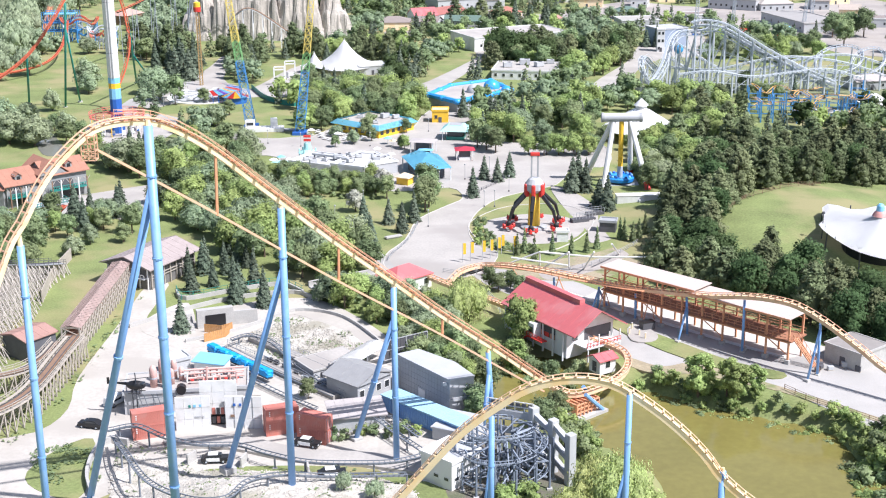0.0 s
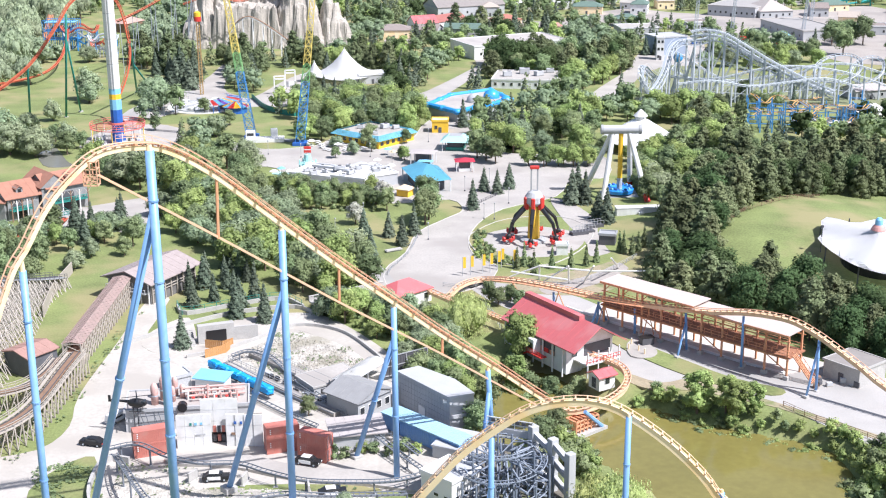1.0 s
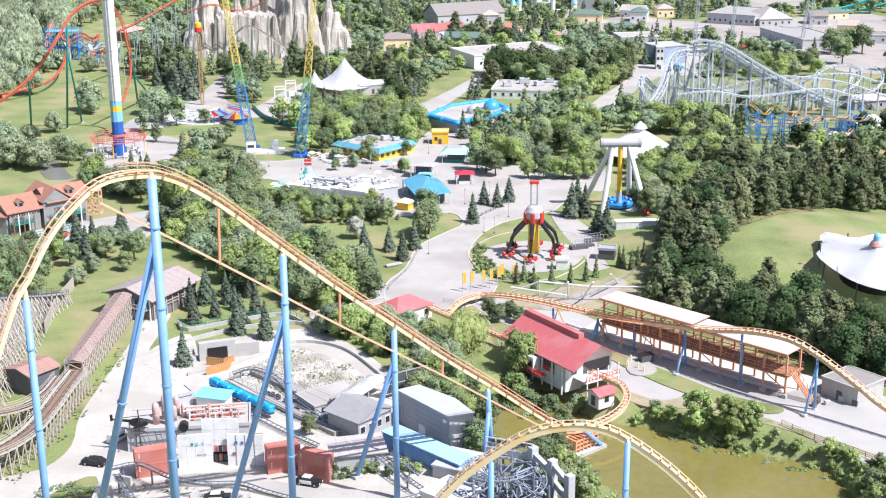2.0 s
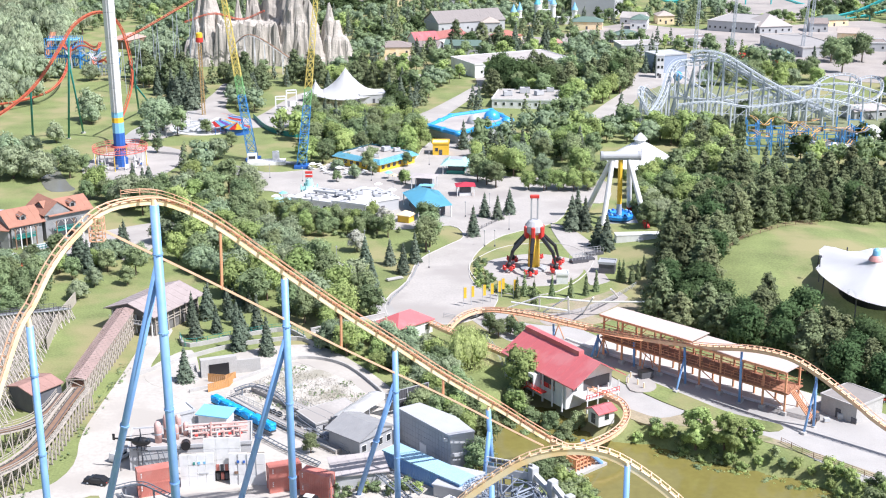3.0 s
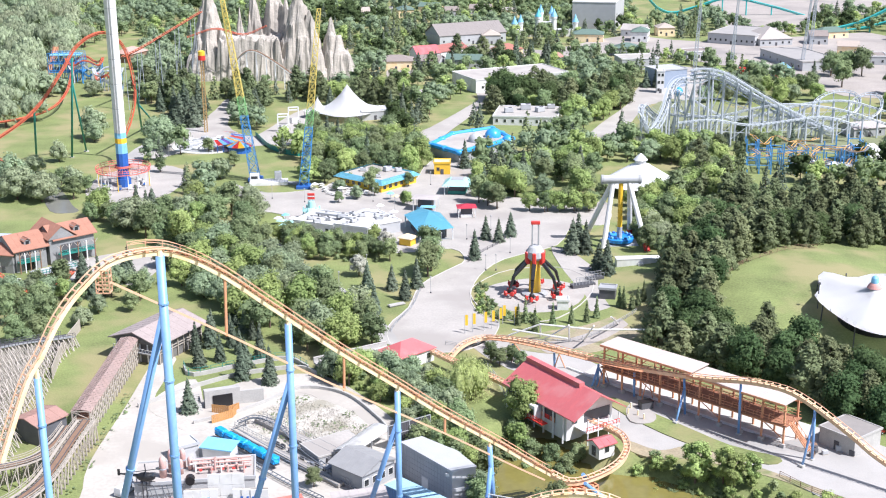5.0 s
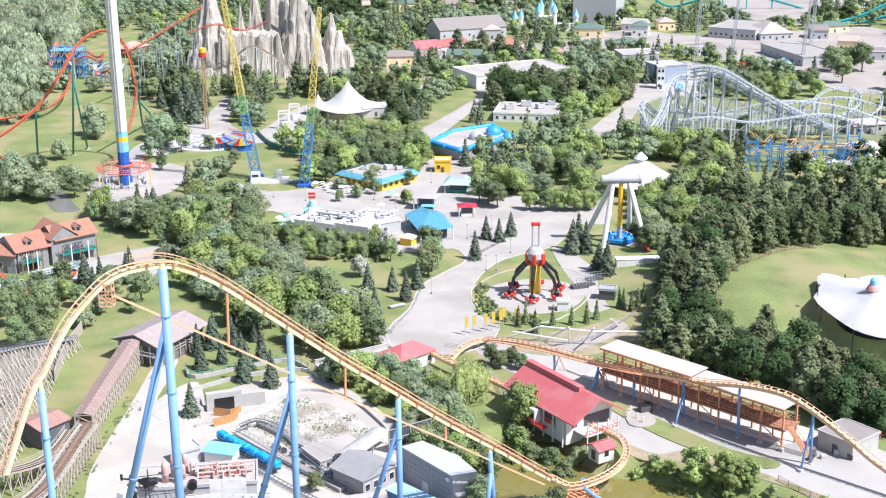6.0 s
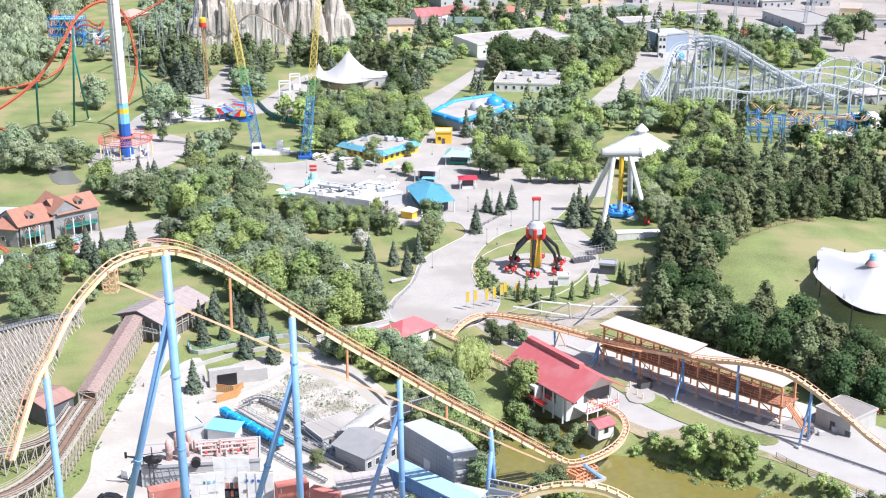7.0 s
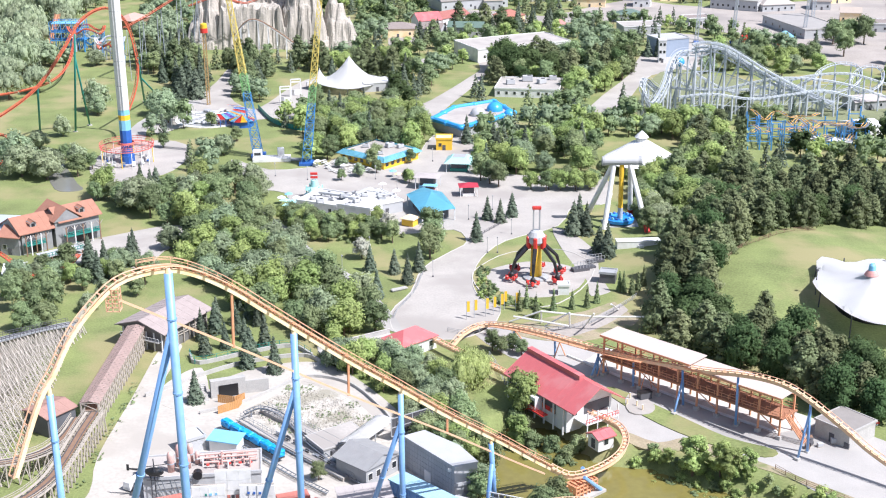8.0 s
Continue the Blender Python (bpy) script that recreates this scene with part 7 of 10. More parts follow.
def swing_ride():
    """Round ride with a tall slim mast, turning floor and striped canopy edge."""
    x, y = -98.2, 540.5
    t = thing("spinning_ride", "round white spinning ride with gondola arms on a paved pad", "ride", (x, y, 0))
    part("pad", lathe(bmesh.new(), [(15.0, -0.2), (15.0, 0.35)], 36), WHITE, t)
    part("turntable", lathe(bmesh.new(), [(12.8, 0.36), (12.8, 0.8)], 36), LGREY, t)
    part("hub", lathe(bmesh.new(), [(1.5, 0.8), (1.2, 3.2), (0.6, 3.8)], 16), GREYP, t)
    for i in range(10):
        a = 2 * math.pi * i / 10
        arm = part("arm", beam(bmesh.new(), (math.cos(a) * 1.2, math.sin(a) * 1.2, 2.2), (math.cos(a) * 10.2, math.sin(a) * 10.2, 1.7), 0.28, 6), WHITE, t)
        c = part("gondola", lathe(bmesh.new(), [(0.7, 0.9), (1.5, 1.2), (1.6, 1.9), (1.3, 2.0)], 12, math.cos(a) * 10.6, math.sin(a) * 10.6), WHITE if i % 3 else GREYP, t)
    stripes = (RED, LBLUE, mat("violet_cloth", (0.22, 0.12, 0.45), 0.7), LBLUE, mat("apricot_cloth", (0.74, 0.45, 0.16), 0.7), LBLUE, OPENRED)
    for k in range(14):
        a0, a1 = -1.15 + 0.155 * k, -1.15 + 0.155 * (k + 1)
        bm = bmesh.new()
        bm.faces.new([bm.verts.new((math.cos(w) * r, math.sin(w) * r, z)) for w, r, z in ((a0, 9.6, 4.4), (a1, 9.6, 4.4), (a1, 15.4, 3.2), (a0, 15.4, 3.2))])
        bmesh.ops.solidify(bm, geom=bm.faces[:], thickness=0.15)
        part("canopy_panel", bm, stripes[k % 7], t)
        part("canopy_post", beam(bmesh.new(), (math.cos(a0) * 15.0, math.sin(a0) * 15.0, 0.2), (math.cos(a0) * 15.0, math.sin(a0) * 15.0, 3.3), 0.14, 6), DBLUE, t)
    for k in range(8):
        w = 2 * math.pi * k / 8
        part("floor_panel", slab([(math.cos(w + e) * r, math.sin(w + e) * r) for r, e in ((4.0, -0.16), (12.0, -0.10), (12.0, 0.10), (4.0, 0.16))], 0.81, 0.86), GREYP, t)
    m = thing("mast_lamp", "slim ochre ride mast with a red and yellow lamp drum", "mast", (-103.8, 568.0, 0))
    h = 31.6
    part("mast", beams([((sx, sy, 0), (sx, sy, h)) for sx in (-0.6, 0.6) for sy in (-0.6, 0.6)] + [((-0.6, -0.6, i * 1.2), (0.6, -0.6, i * 1.2 + 1.2)) for i in range(int(h / 1.2))] + [((0.6, 0.6, i * 1.2), (0.6, -0.6, i * 1.2 + 1.2)) for i in range(int(h / 1.2))], 0.16), mat("ochre_mast_paint", (0.45, 0.30, 0.13), 0.6, var=0.1), m)
    part("drum", lathe(bmesh.new(), [(1.6, h), (1.6, h + 2.0)], 16), RED, m, "red drum")
    part("drum_top", lathe(bmesh.new(), [(1.45, h + 2.0), (1.45, h + 3.8), (0.5, h + 4.2)], 16), YELLOW, m, "yellow drum top")
    # carousel-like striped booth beside it
    bx, by = -83.4, 529.4
    b = thing("striped_booth", "round booth with an orange, blue and pink striped roof", "booth", (bx, by, 0))
    part("wall", lathe(bmesh.new(), [(4.6, 0), (4.6, 2.6)], 20), DBLUE, b)
    for i in range(12):
        bm = bmesh.new()
        a0, a1 = 2 * math.pi * i / 12, 2 * math.pi * (i + 1) / 12
        v = [bm.verts.new(q) for q in ((math.cos(a0) * 5.6, math.sin(a0) * 5.6, 2.6), (math.cos(a1) * 5.6, math.sin(a1) * 5.6, 2.6), (0, 0, 4.6))]
        bm.faces.new(v)
        bmesh.ops.solidify(bm, geom=bm.faces[:], thickness=-0.12)
        part("roof_panel", bm, (YELLOW, LBLUE, mat("pink_cloth", (0.62, 0.20, 0.32), 0.7) if i == 2 else RED)[i % 3], b)


swing_ride()


# ---- red claw ride ----
def claw_ride():
    x, y = 24.9, 348.1
    t = thing("claw_ride", "spinning claw ride with black arms, red housings and yellow column", "ride", (x, y, 0.16))
    part("base", lathe(bmesh.new(), [(3.6, 0), (3.6, 0.5), (2.4, 0.9)], 24), GREYP, t)
    part("column", lathe(bmesh.new(), [(1.7, 0.8), (1.5, 6), (1.4, 10.2)], 20), YELLOW, t, "yellow column", True)
    part("crown", lathe(bmesh.new(), [(1.5, 10.0), (2.6, 11.0), (2.5, 12.6), (1.7, 13.8), (1.0, 14.2)], 16), LGREY, t, "silver crown housing")
    for sx in (-0.85, 0.85):
        part("mast", boxed(sx, 0, 14.0, 0.4, 0.6, 6.4), GREYP, t)
    part("mast_head", boxed(0, 0, 20.2, 2.5, 1.0, 0.9, 0, 0.12), RED, t, "red mast head")
    for i in range(6):
        a = 2 * math.pi * i / 6 + 0.35
        c, s = math.cos(a), math.sin(a)
        h = part("housing", boxed(c * 2.3, s * 2.3, 9.0, 1.3, 1.1, 3.6, math.degrees(a), 0.25), RED, t, "red arm housing")
        el = Vector((c * 6.3, s * 6.3, 6.0))
        tip = Vector((c * 7.4, s * 7.4, 2.6))
        part("upper_arm", beam(bmesh.new(), (c * 2.8, s * 2.8, 9.4), el, 0.62, 6, 0.5), BLACK, t)
        arm = part("fore_arm", beam(bmesh.new(), el, tip, 0.5, 6, 0.3), BLACK, t)
        g = part("gondola", lathe(bmesh.new(), [(0.5, 1.0), (0.8, 1.4), (0.7, 2.4), (0.3, 2.8)], 10, tip.x, tip.y), BLACK, t)
        rim_ = hoop(1.55, 1.5, 0.22, 0.22, 16)
        bmesh.ops.translate(rim_, vec=(tip.x, tip.y, 0), verts=rim_.verts[:])
        part("seat_ring", rim_, RED, g, "red seat ring")
        for k in range(4):
            w = 2 * math.pi * k / 4 + a
            q = Vector((tip.x + math.cos(w) * 1.35, tip.y + math.sin(w) * 1.35, 0.7))
            seat = part("seat", boxed(q.x, q.y, 0.7, 0.7, 0.9, 1.2, math.degrees(w), 0.15), RED, t, "red seat")
            part("restraint", beam(bmesh.new(), (q.x + math.cos(w) * 0.5, q.y + math.sin(w) * 0.5, 1.0), (q.x + math.cos(w) * 0.35, q.y + math.sin(w) * 0.35, 2.2), 0.13, 6), RED, seat)
    bx, by = 41.5, 347.7
    house("ride_booth", "dark grey ride operator booth", (42.3, 343.8), (46.5, 342.7), 3.5, 3.0, "flat", wall_m=DGREY, roof_m=GREYP, trim=GREYP, door=False)
    house("ride_booth", "small white ride booth by the claw pad", (30.1, 334.8), (33.1, 334.7), 2.4, 2.8, "flat", wall_m=WHITE, roof_m=WHITE, door=False)
    for k, (px, py) in enumerate([(38, 354), (43, 361), (40, 356)]):
        q = thing("ride_stair", "dark grey entry ramp with railings", "stair", (px, py, 0), 20)
        part("ramp", boxed(0, 0, 0, 5, 2.2, 1.1 - 0.2 * k), DGREY, q)
        part("railing", beams([((-2.5 + i, s, 1), (-2.5 + i, s, 2.1)) for i in range(6) for s in (-1, 1)] + [((-2.5, s, 2.1), (2.5, s, 2.1)) for s in (-1, 1)], 0.06), GREYP, q)


claw_ride()


# ---- white pendulum ride ----
def pendulum_ride():
    x, y = 54.6, 396.5
    h = 20.0
    t = thing("pendulum_ride", "white-legged pendulum ride with a yellow arm and blue ring", "ride", (x, y, 0))
    feet = [Vector((*p, 0)) - Vector((x, y, 0)) for p in [(46, 409), (49, 391), (62, 386), (59, 405)]]
    for f, top in zip(feet, (-2.6, -2.4, 2.4, 2.6)):
        q = Vector((top, 0, h))
        leg = part("leg", beam(bmesh.new(), f, q, 0.85, 10, 0.75), WHITE, t)
        part("leg_foot", beam(bmesh.new(), f, f.lerp(q, 0.13), 0.9, 10, 0.88), RED if f.x > 0 else WHITE, leg)
    part("axle", beam(bmesh.new(), (-5.4, 0, h + 0.6), (5.4, 0, h + 0.6), 1.35, 16), LGREY, t, "grey axle drum")
    for s in (-1, 1):
        part("axle_cap", beam(bmesh.new(), (s * 5.4, 0, h + 0.6), (s * 6.2, 0, h + 0.6), 1.5, 16), GREYP, t)
    arm = part("arm", beam(bmesh.new(), (0, 0, h), (0, 0, 3.2), 0.75, 12), YELLOW, t, "yellow swing arm")
    part("arm_end", beam(bmesh.new(), (0, 0, 5.4), (0, 0, 1.4), 0.85, 12), STEELG, t)
    ring = part("gondola_ring", lathe(bmesh.new(), [(2.9, 1.0), (4.3, 1.0), (4.5, 2.0), (3.8, 2.5), (2.9, 1.9)], 28), mat("bright_blue_gondola", (0.03, 0.25, 0.70), 0.4, var=0.08), t, "bright blue gondola ring")
    for i in range(16):
        a = 2 * math.pi * i / 16
        part("seat", boxed(math.cos(a) * 3.7, math.sin(a) * 3.7, 1.5, 0.6, 0.8, 1.4, math.degrees(a), 0.1), DBLUE if i % 2 else LBLUE, ring)
    part("deck", boxed(0, 0, 0, 11, 8, 0.35), LGREY, t)
    w = thing("white_plinth", "long white concrete plinth beside the pendulum ride", "plinth", (57.0, 373.1, 0), 3)
    part("body", boxed(0, 0, -0.2, 13, 3.2, 2.8, 0, 0.06), WHITE, w)
    part("cap", boxed(0, 0, 2.6, 13.2, 3.4, 0.15), WHITE, w)
    part("step_block", boxed(0.6, -2.0, 0, 1.6, 1.2, 1.6, 0, 0.05), WHITE, w)


pendulum_ride()


def carousel():
    x, y = 70.0, 460.0
    t = thing("carousel_pavilion", "round white carousel pavilion with a lantern on its roof", "pavilion", (x, y, 0))
    part("roof", lathe(bmesh.new(), [(13.3, 3.4), (13.5, 3.7), (9, 6.3), (4, 9.3), (2.2, 10.2)], 24), TENTW, t, "white conical roof")
    part("lantern", lathe(bmesh.new(), [(2.0, 10.0), (2.0, 11.6), (2.6, 11.7), (1.6, 12.8), (0.3, 14.0)], 12), WHITE, t, "white roof lantern")
    for i in range(20):
        a = 2 * math.pi * i / 20
        part("post", beam(bmesh.new(), (math.cos(a) * 12.6, math.sin(a) * 12.6, -0.2), (math.cos(a) * 12.6, math.sin(a) * 12.6, 3.9), 0.2, 8), WHITE, t)
        part("roof_rib", beam(bmesh.new(), (math.cos(a) * 13.3, math.sin(a) * 13.3, 3.75), (math.cos(a) * 3, math.sin(a) * 3, 10.1), 0.12, 4), WHITE, t)
    part("core", lathe(bmesh.new(), [(5, 0), (5, 4.2)], 20), DGREY, t)


carousel()


def circus_tent():
    px, py, pz = 108.7, 317.0, 15.0
    z0 = 6.3
    t = thing("big_white_tent", "large white tensile tent with a blue-tipped mast on the lawn hill", "tent", (px, py, z0))
    bm = bmesh.new()
    seg = 32
    prof = [(0.6, 6.2), (1.6, 5.2), (4, 4.2), (7.5, 3.3), (11, 2.6), (15, 2.0), (18, 1.5)]
    rings = []
    for r, z in prof:
        ring = []
        for i in range(seg):
            a = 2 * math.pi * i / seg
            sc = 1 + 0.08 * (r / 18) ** 2 * math.cos(a * 6 + 0.5)
            side = 0.72 + 0.28 * (0.5 + 0.5 * math.cos(a))
            ring.append(bm.verts.new((math.cos(a) * r * sc * side, math.sin(a) * r * sc * 1.35, z + 0.6 * (r / 18) ** 2 * math.cos(a * 6 + 0.5))))
        rings.append(ring)
    for a, b in zip(rings, rings[1:]):
        for i in range(seg):
            j = (i + 1) % seg
            bm.faces.new((a[i], a[j], b[j], b[i]))
    bmesh.ops.solidify(bm, geom=bm.faces[:], thickness=0.12)
    part("canopy", bm, TENTW, t, "taut white canopy", True)
    part("collar", lathe(bmesh.new(), [(1.9, 5.6), (1.5, 6.4), (1.1, 6.9)], 16), mat("faded_pink_collar", (0.60, 0.30, 0.27), 0.6), t, "faded pink collar")
    part("mast_tip", lathe(bmesh.new(), [(1.0, 6.9), (0.9, 8.2), (0.5, 8.7)], 14), LBLUE, t, "blue mast tip")
    # Black drum added to paint the deep shade under the canopy.
    part("inner_wall", lathe(bmesh.new(), [(8.5, -5.0), (8.5, 1.3)], 28), BLACK, t, "black wall painting the shade inside the tent")
    for i in range(8):
        a = 2 * math.pi * i / 8
        part("mast_pole", beam(bmesh.new(), (math.cos(a) * 18.2 * (0.72 + 0.14 * (1 + math.cos(a))), math.sin(a) * 24.2, -6.0), (math.cos(a) * 17.6 * (0.72 + 0.14 * (1 + math.cos(a))), math.sin(a) * 23.4, 1.8), 0.18, 6), DGREY, t)
    lx, ly = 96.6, 323.5
    l = thing("lamp_post", "tall dark lamp post on the lawn", "lamp post", (lx, ly, terrain(lx, ly)))
    part("pole", beam(bmesh.new(), (0, 0, -0.3), (0, 0, 6.5), 0.12, 8), DGREY, l)
    part("lamp_head", lathe(bmesh.new(), [(0.2, 6.5), (0.45, 6.7), (0.35, 7.1)], 10), DGREY, l)


circus_tent()


# ---- midway buildings ----
def mansard(name, label, a, b, depth, h, wall_m, skirt_m, deck_m, out=1.2, rise=1.3, category="building"):
    """A flat-roofed building whose roof edge is a broad sloping metal skirt."""
    a, b = Vector(a), Vector(b)
    d = b - a
    w = d.length
    nd = Vector((-d.y, d.x)).normalized() * depth
    BUILT.append([tuple(a), tuple(b), tuple(b + nd), tuple(a + nd)])
    t = thing(name, label, category, (a.x, a.y, 0), math.degrees(math.atan2(d.y, d.x)))
    part("wall", boxed(w / 2, depth / 2, -0.3, w, depth, h + 0.3), wall_m, t)
    part("roof", boxed(w / 2, depth / 2, h + 0.004, w - 1.6, depth - 1.6, rise * 0.6), deck_m, t, "pale flat roof deck")
    lo = [Vector(v) for v in ((-out, -out, h - 0.25), (w + out, -out, h - 0.25), (w + out, depth + out, h - 0.25), (-out, depth + out, h - 0.25))]
    hi = [Vector(v) for v in ((0.8, 0.8, h + rise), (w - 0.8, 0.8, h + rise), (w - 0.8, depth - 0.8, h + rise), (0.8, depth - 0.8, h + rise))]
    for i in range(4):
        j = (i + 1) % 4
        bm = bmesh.new()
        bm.faces.new([bm.verts.new(v) for v in (lo[i], lo[j], hi[j], hi[i])])
        bmesh.ops.solidify(bm, geom=bm.faces[:], thickness=0.14)
        sk = part("roof_skirt", bm, skirt_m, t)
        n = max(3, int((lo[j] - lo[i]).length / 1.4))
        part("seam", beams([(lo[i].lerp(lo[j], k / n) + Vector((0, 0, 0.05)), hi[i].lerp(hi[j], k / n) + Vector((0, 0, 0.05))) for k in range(n + 1)], 0.045), skirt_m, sk)
    for i in range(int(w / 3)):
        part("window", boxed(1.8 + i * 3.0, -0.03, 1.0, 1.5, 0.12, 1.3), GLASS, t, "dark serving hatch")
    for i in range(int(depth / 3)):
        part("window", boxed(w + 0.03, 1.8 + i * 3.0, 1.0, 0.12, 1.5, 1.3), GLASS, t, "dark serving hatch")
    return t


snack = mansard("snack_building", "yellow snack building with a sky-blue sloping roof edge", (-39.2, 474.9), (-22.6, 461.0), 19.0, 3.2, YELLOW, mat("pale_blue_metal_roof", (0.24, 0.58, 0.72), 0.5, var=0.06), PAVE)
roof_units([(-26, 473, 1.8, 20), (-30, 478, 1.5, 0), (-21, 478, 2.0, 40), (-24, 468, 1.2, 10), (-17, 477, 1.6, 30)], 4.0)
W3 = "white flat-roofed games building with roof units"
ROOFW = mat("off_white_roof_sheet", (0.56, 0.56, 0.55), 0.7, var=0.12, scale=0.5, stain=(0.46, 0.45, 0.43), stain_scale=0.25)
house("games_building", W3, (-48.8, 412.3), (-35.4, 405.4), 14.0, 3.6, "flat", wall_m=WHITE, roof_m=ROOFW, windows=3, parapet=0.6)
house("games_building", W3, (-35.1, 405.4), (-24.3, 400.0), 17.0, 4.2, "flat", wall_m=WHITE, roof_m=ROOFW, windows=3, parapet=0.6)
house("games_building", W3, (-24.2, 405.1), (-14.3, 411.2), 15.0, 3.8, "flat", wall_m=LGREY, roof_m=ROOFW, windows=2, parapet=0.4)
roof_units([(-41.0, 409.3, 1.5, 20), (-43.5, 413.5, 1.2, 20), (-37.5, 412.0, 1.1, -25), (-31.5, 405.5, 1.3, 10), (-39.1, 418.1, 1.2, 0)], 3.8)
roof_units([(-33.3, 412.9, 1.7, 10), (-29.1, 407.5, 1.4, 40), (-26.8, 414.2, 1.3, 15), (-30.2, 416.6, 1.1, -25)], 4.4)
roof_units([(-20.8, 411.1, 1.5, 0), (-17.5, 414.0, 1.1, 30), (-22.0, 416.0, 1.2, 30)], 4.0)
for x, y, r, L in ((-38.0, 415.5, -27, 9), (-31.0, 411.0, -27, 8), (-28.0, 418.0, 62, 7), (-20.0, 414.0, 30, 6)):
    dv = thing("roof_duct", "long pale sheet-metal duct on the games roof", "duct", (x, y, 4.2), r, "roof ducts")
    part("duct", boxed(0, 0, 0.35, L, 0.9, 0.7, 0, 0.05), LGREY, dv)
    for k in (-0.4, 0, 0.4):
        part("bracket", boxed(L * k, 0, -0.2, 0.2, 0.8, 0.6), DGREY, dv)
for x, y in ((-52.0, 412.0), (-50.5, 416.0), (-47.0, 402.0), (-53.5, 417.5)):
    sh = thing("sun_sail", "pale aqua shade sail on thin posts beside the games", "shade sail", (x, y, 0.06), 25, "shade sails")
    part("sail", lathe(bmesh.new(), [(2.0, 2.3), (1.0, 2.6), (0.1, 2.9)], 4), AQUA, sh)
    part("post", beam(bmesh.new(), (0, 0, -0.1), (0, 0, 2.7), 0.07, 6), WHITE, sh)
ty = thing("turquoise_stand", "turquoise tiered drink stand with a red and white sign on top", "stand", (-44.5, 427.5, 0.06), 10)
part("counter", lathe(bmesh.new(), [(3.4, 0), (3.4, 1.1), (3.6, 1.2)], 12), AQUA, ty)
part("body", lathe(bmesh.new(), [(2.2, 1.2), (2.0, 2.8), (3.2, 3.0), (1.4, 4.0), (1.1, 6.2)], 12), AQUA, ty)
for k in range(6):
    part("fin", boxed(math.cos(k * 1.05) * 2.7, math.sin(k * 1.05) * 2.7, 0, 0.4, 0.4, 4.4, 60 * k, 0.05), AQUA, ty)
ts = thing("roof_sign", "red roof sign board above the kiosk", "sign", (-44.5, 427.5, 6.2))
part("board", boxed(0, 0, 0.6, 2.4, 0.5, 0.8, 0, 0.06), RED, ts)
part("white_board", boxed(0, 0, 1.45, 1.9, 0.5, 0.35, 0, 0.05), WHITE, ts)
part("upper_board", boxed(0, 0, 1.85, 2.4, 0.5, 0.8, 0, 0.06), RED, ts)
part("stand", boxed(0, 0, 0, 0.4, 0.3, 0.7), WHITE, ts)


def open_booth(name, label, x, y, rz, w, dep, h, roof_m, counter_m, hip=1.5, lantern=False):
    """An open-sided booth: roof on posts, counter, dark block painting the shade inside."""
    t = thing(name, label, "booth", (x, y, 0.06), rz)
    for px in (-w / 2, w / 2):
        for py in (-dep / 2, dep / 2):
            part("post", boxed(px * 0.94, py * 0.94, 0, 0.24, 0.24, h), WHITE, t)
    part("counter", boxed(0, 0, 0, w * 0.7, dep * 0.7, 1.1, 0, 0.04), counter_m, t)
    # Even dark grey stands in for the shade behind the counter.
    part("inside", boxed(0, 0, 1.1, w * 0.6, dep * 0.6, h - 1.3), DGREY, t, "dark grey block painting the shade inside")
    bm = bmesh.new()
    low = [bm.verts.new((sx * w * 0.56, sy * dep * 0.56, h)) for sx, sy in ((-1, -1), (1, -1), (1, 1), (-1, 1))]
    k = 0.3 if lantern else 0.02
    top = [bm.verts.new((sx * w * k, sy * dep * k, h + hip)) for sx, sy in ((-1, -1), (1, -1), (1, 1), (-1, 1))]
    for i in range(4):
        bm.faces.new((low[i], low[(i + 1) % 4], top[(i + 1) % 4], top[i]))
    bm.faces.new(top)
    bm.faces.new(low[::-1])
    r = part("roof", bm, roof_m, t)
    if lantern:
        part("skylight", boxed(0, 0, h + hip + 0.005, w * 0.5, dep * 0.5, 0.12), GREYP, r)
    BUILT.append([(x - w / 2, y - dep / 2), (x + w / 2, y - dep / 2), (x + w / 2, y + dep / 2), (x - w / 2, y + dep / 2)])


open_booth("aqua_kiosk", "open kiosk with a pale aqua hip roof", 4.8, 461.0, -8, 9.0, 9.0, 3.3, AQUA, TEAL, 1.7, True)
open_booth("grey_kiosk", "grey-roofed open game booth with a teal counter", -6.4, 438.5, -12, 8.0, 6.0, 4.2, ROOFG, LBLUE, 0.5)
open_booth("prize_booth", "small booth with a blue canopy and pink counter", -5.6, 433.5, -12, 4.6, 2.6, 2.2, LBLUE, mat("pink_counter", (0.6, 0.2, 0.25), 0.6), 0.5)
open_booth("blue_canopy", "small blue canopy over a stand by the lawn", -87.5, 487.0, 15, 6.0, 4.0, 2.4, SBLUE, GREYP, 0.9)


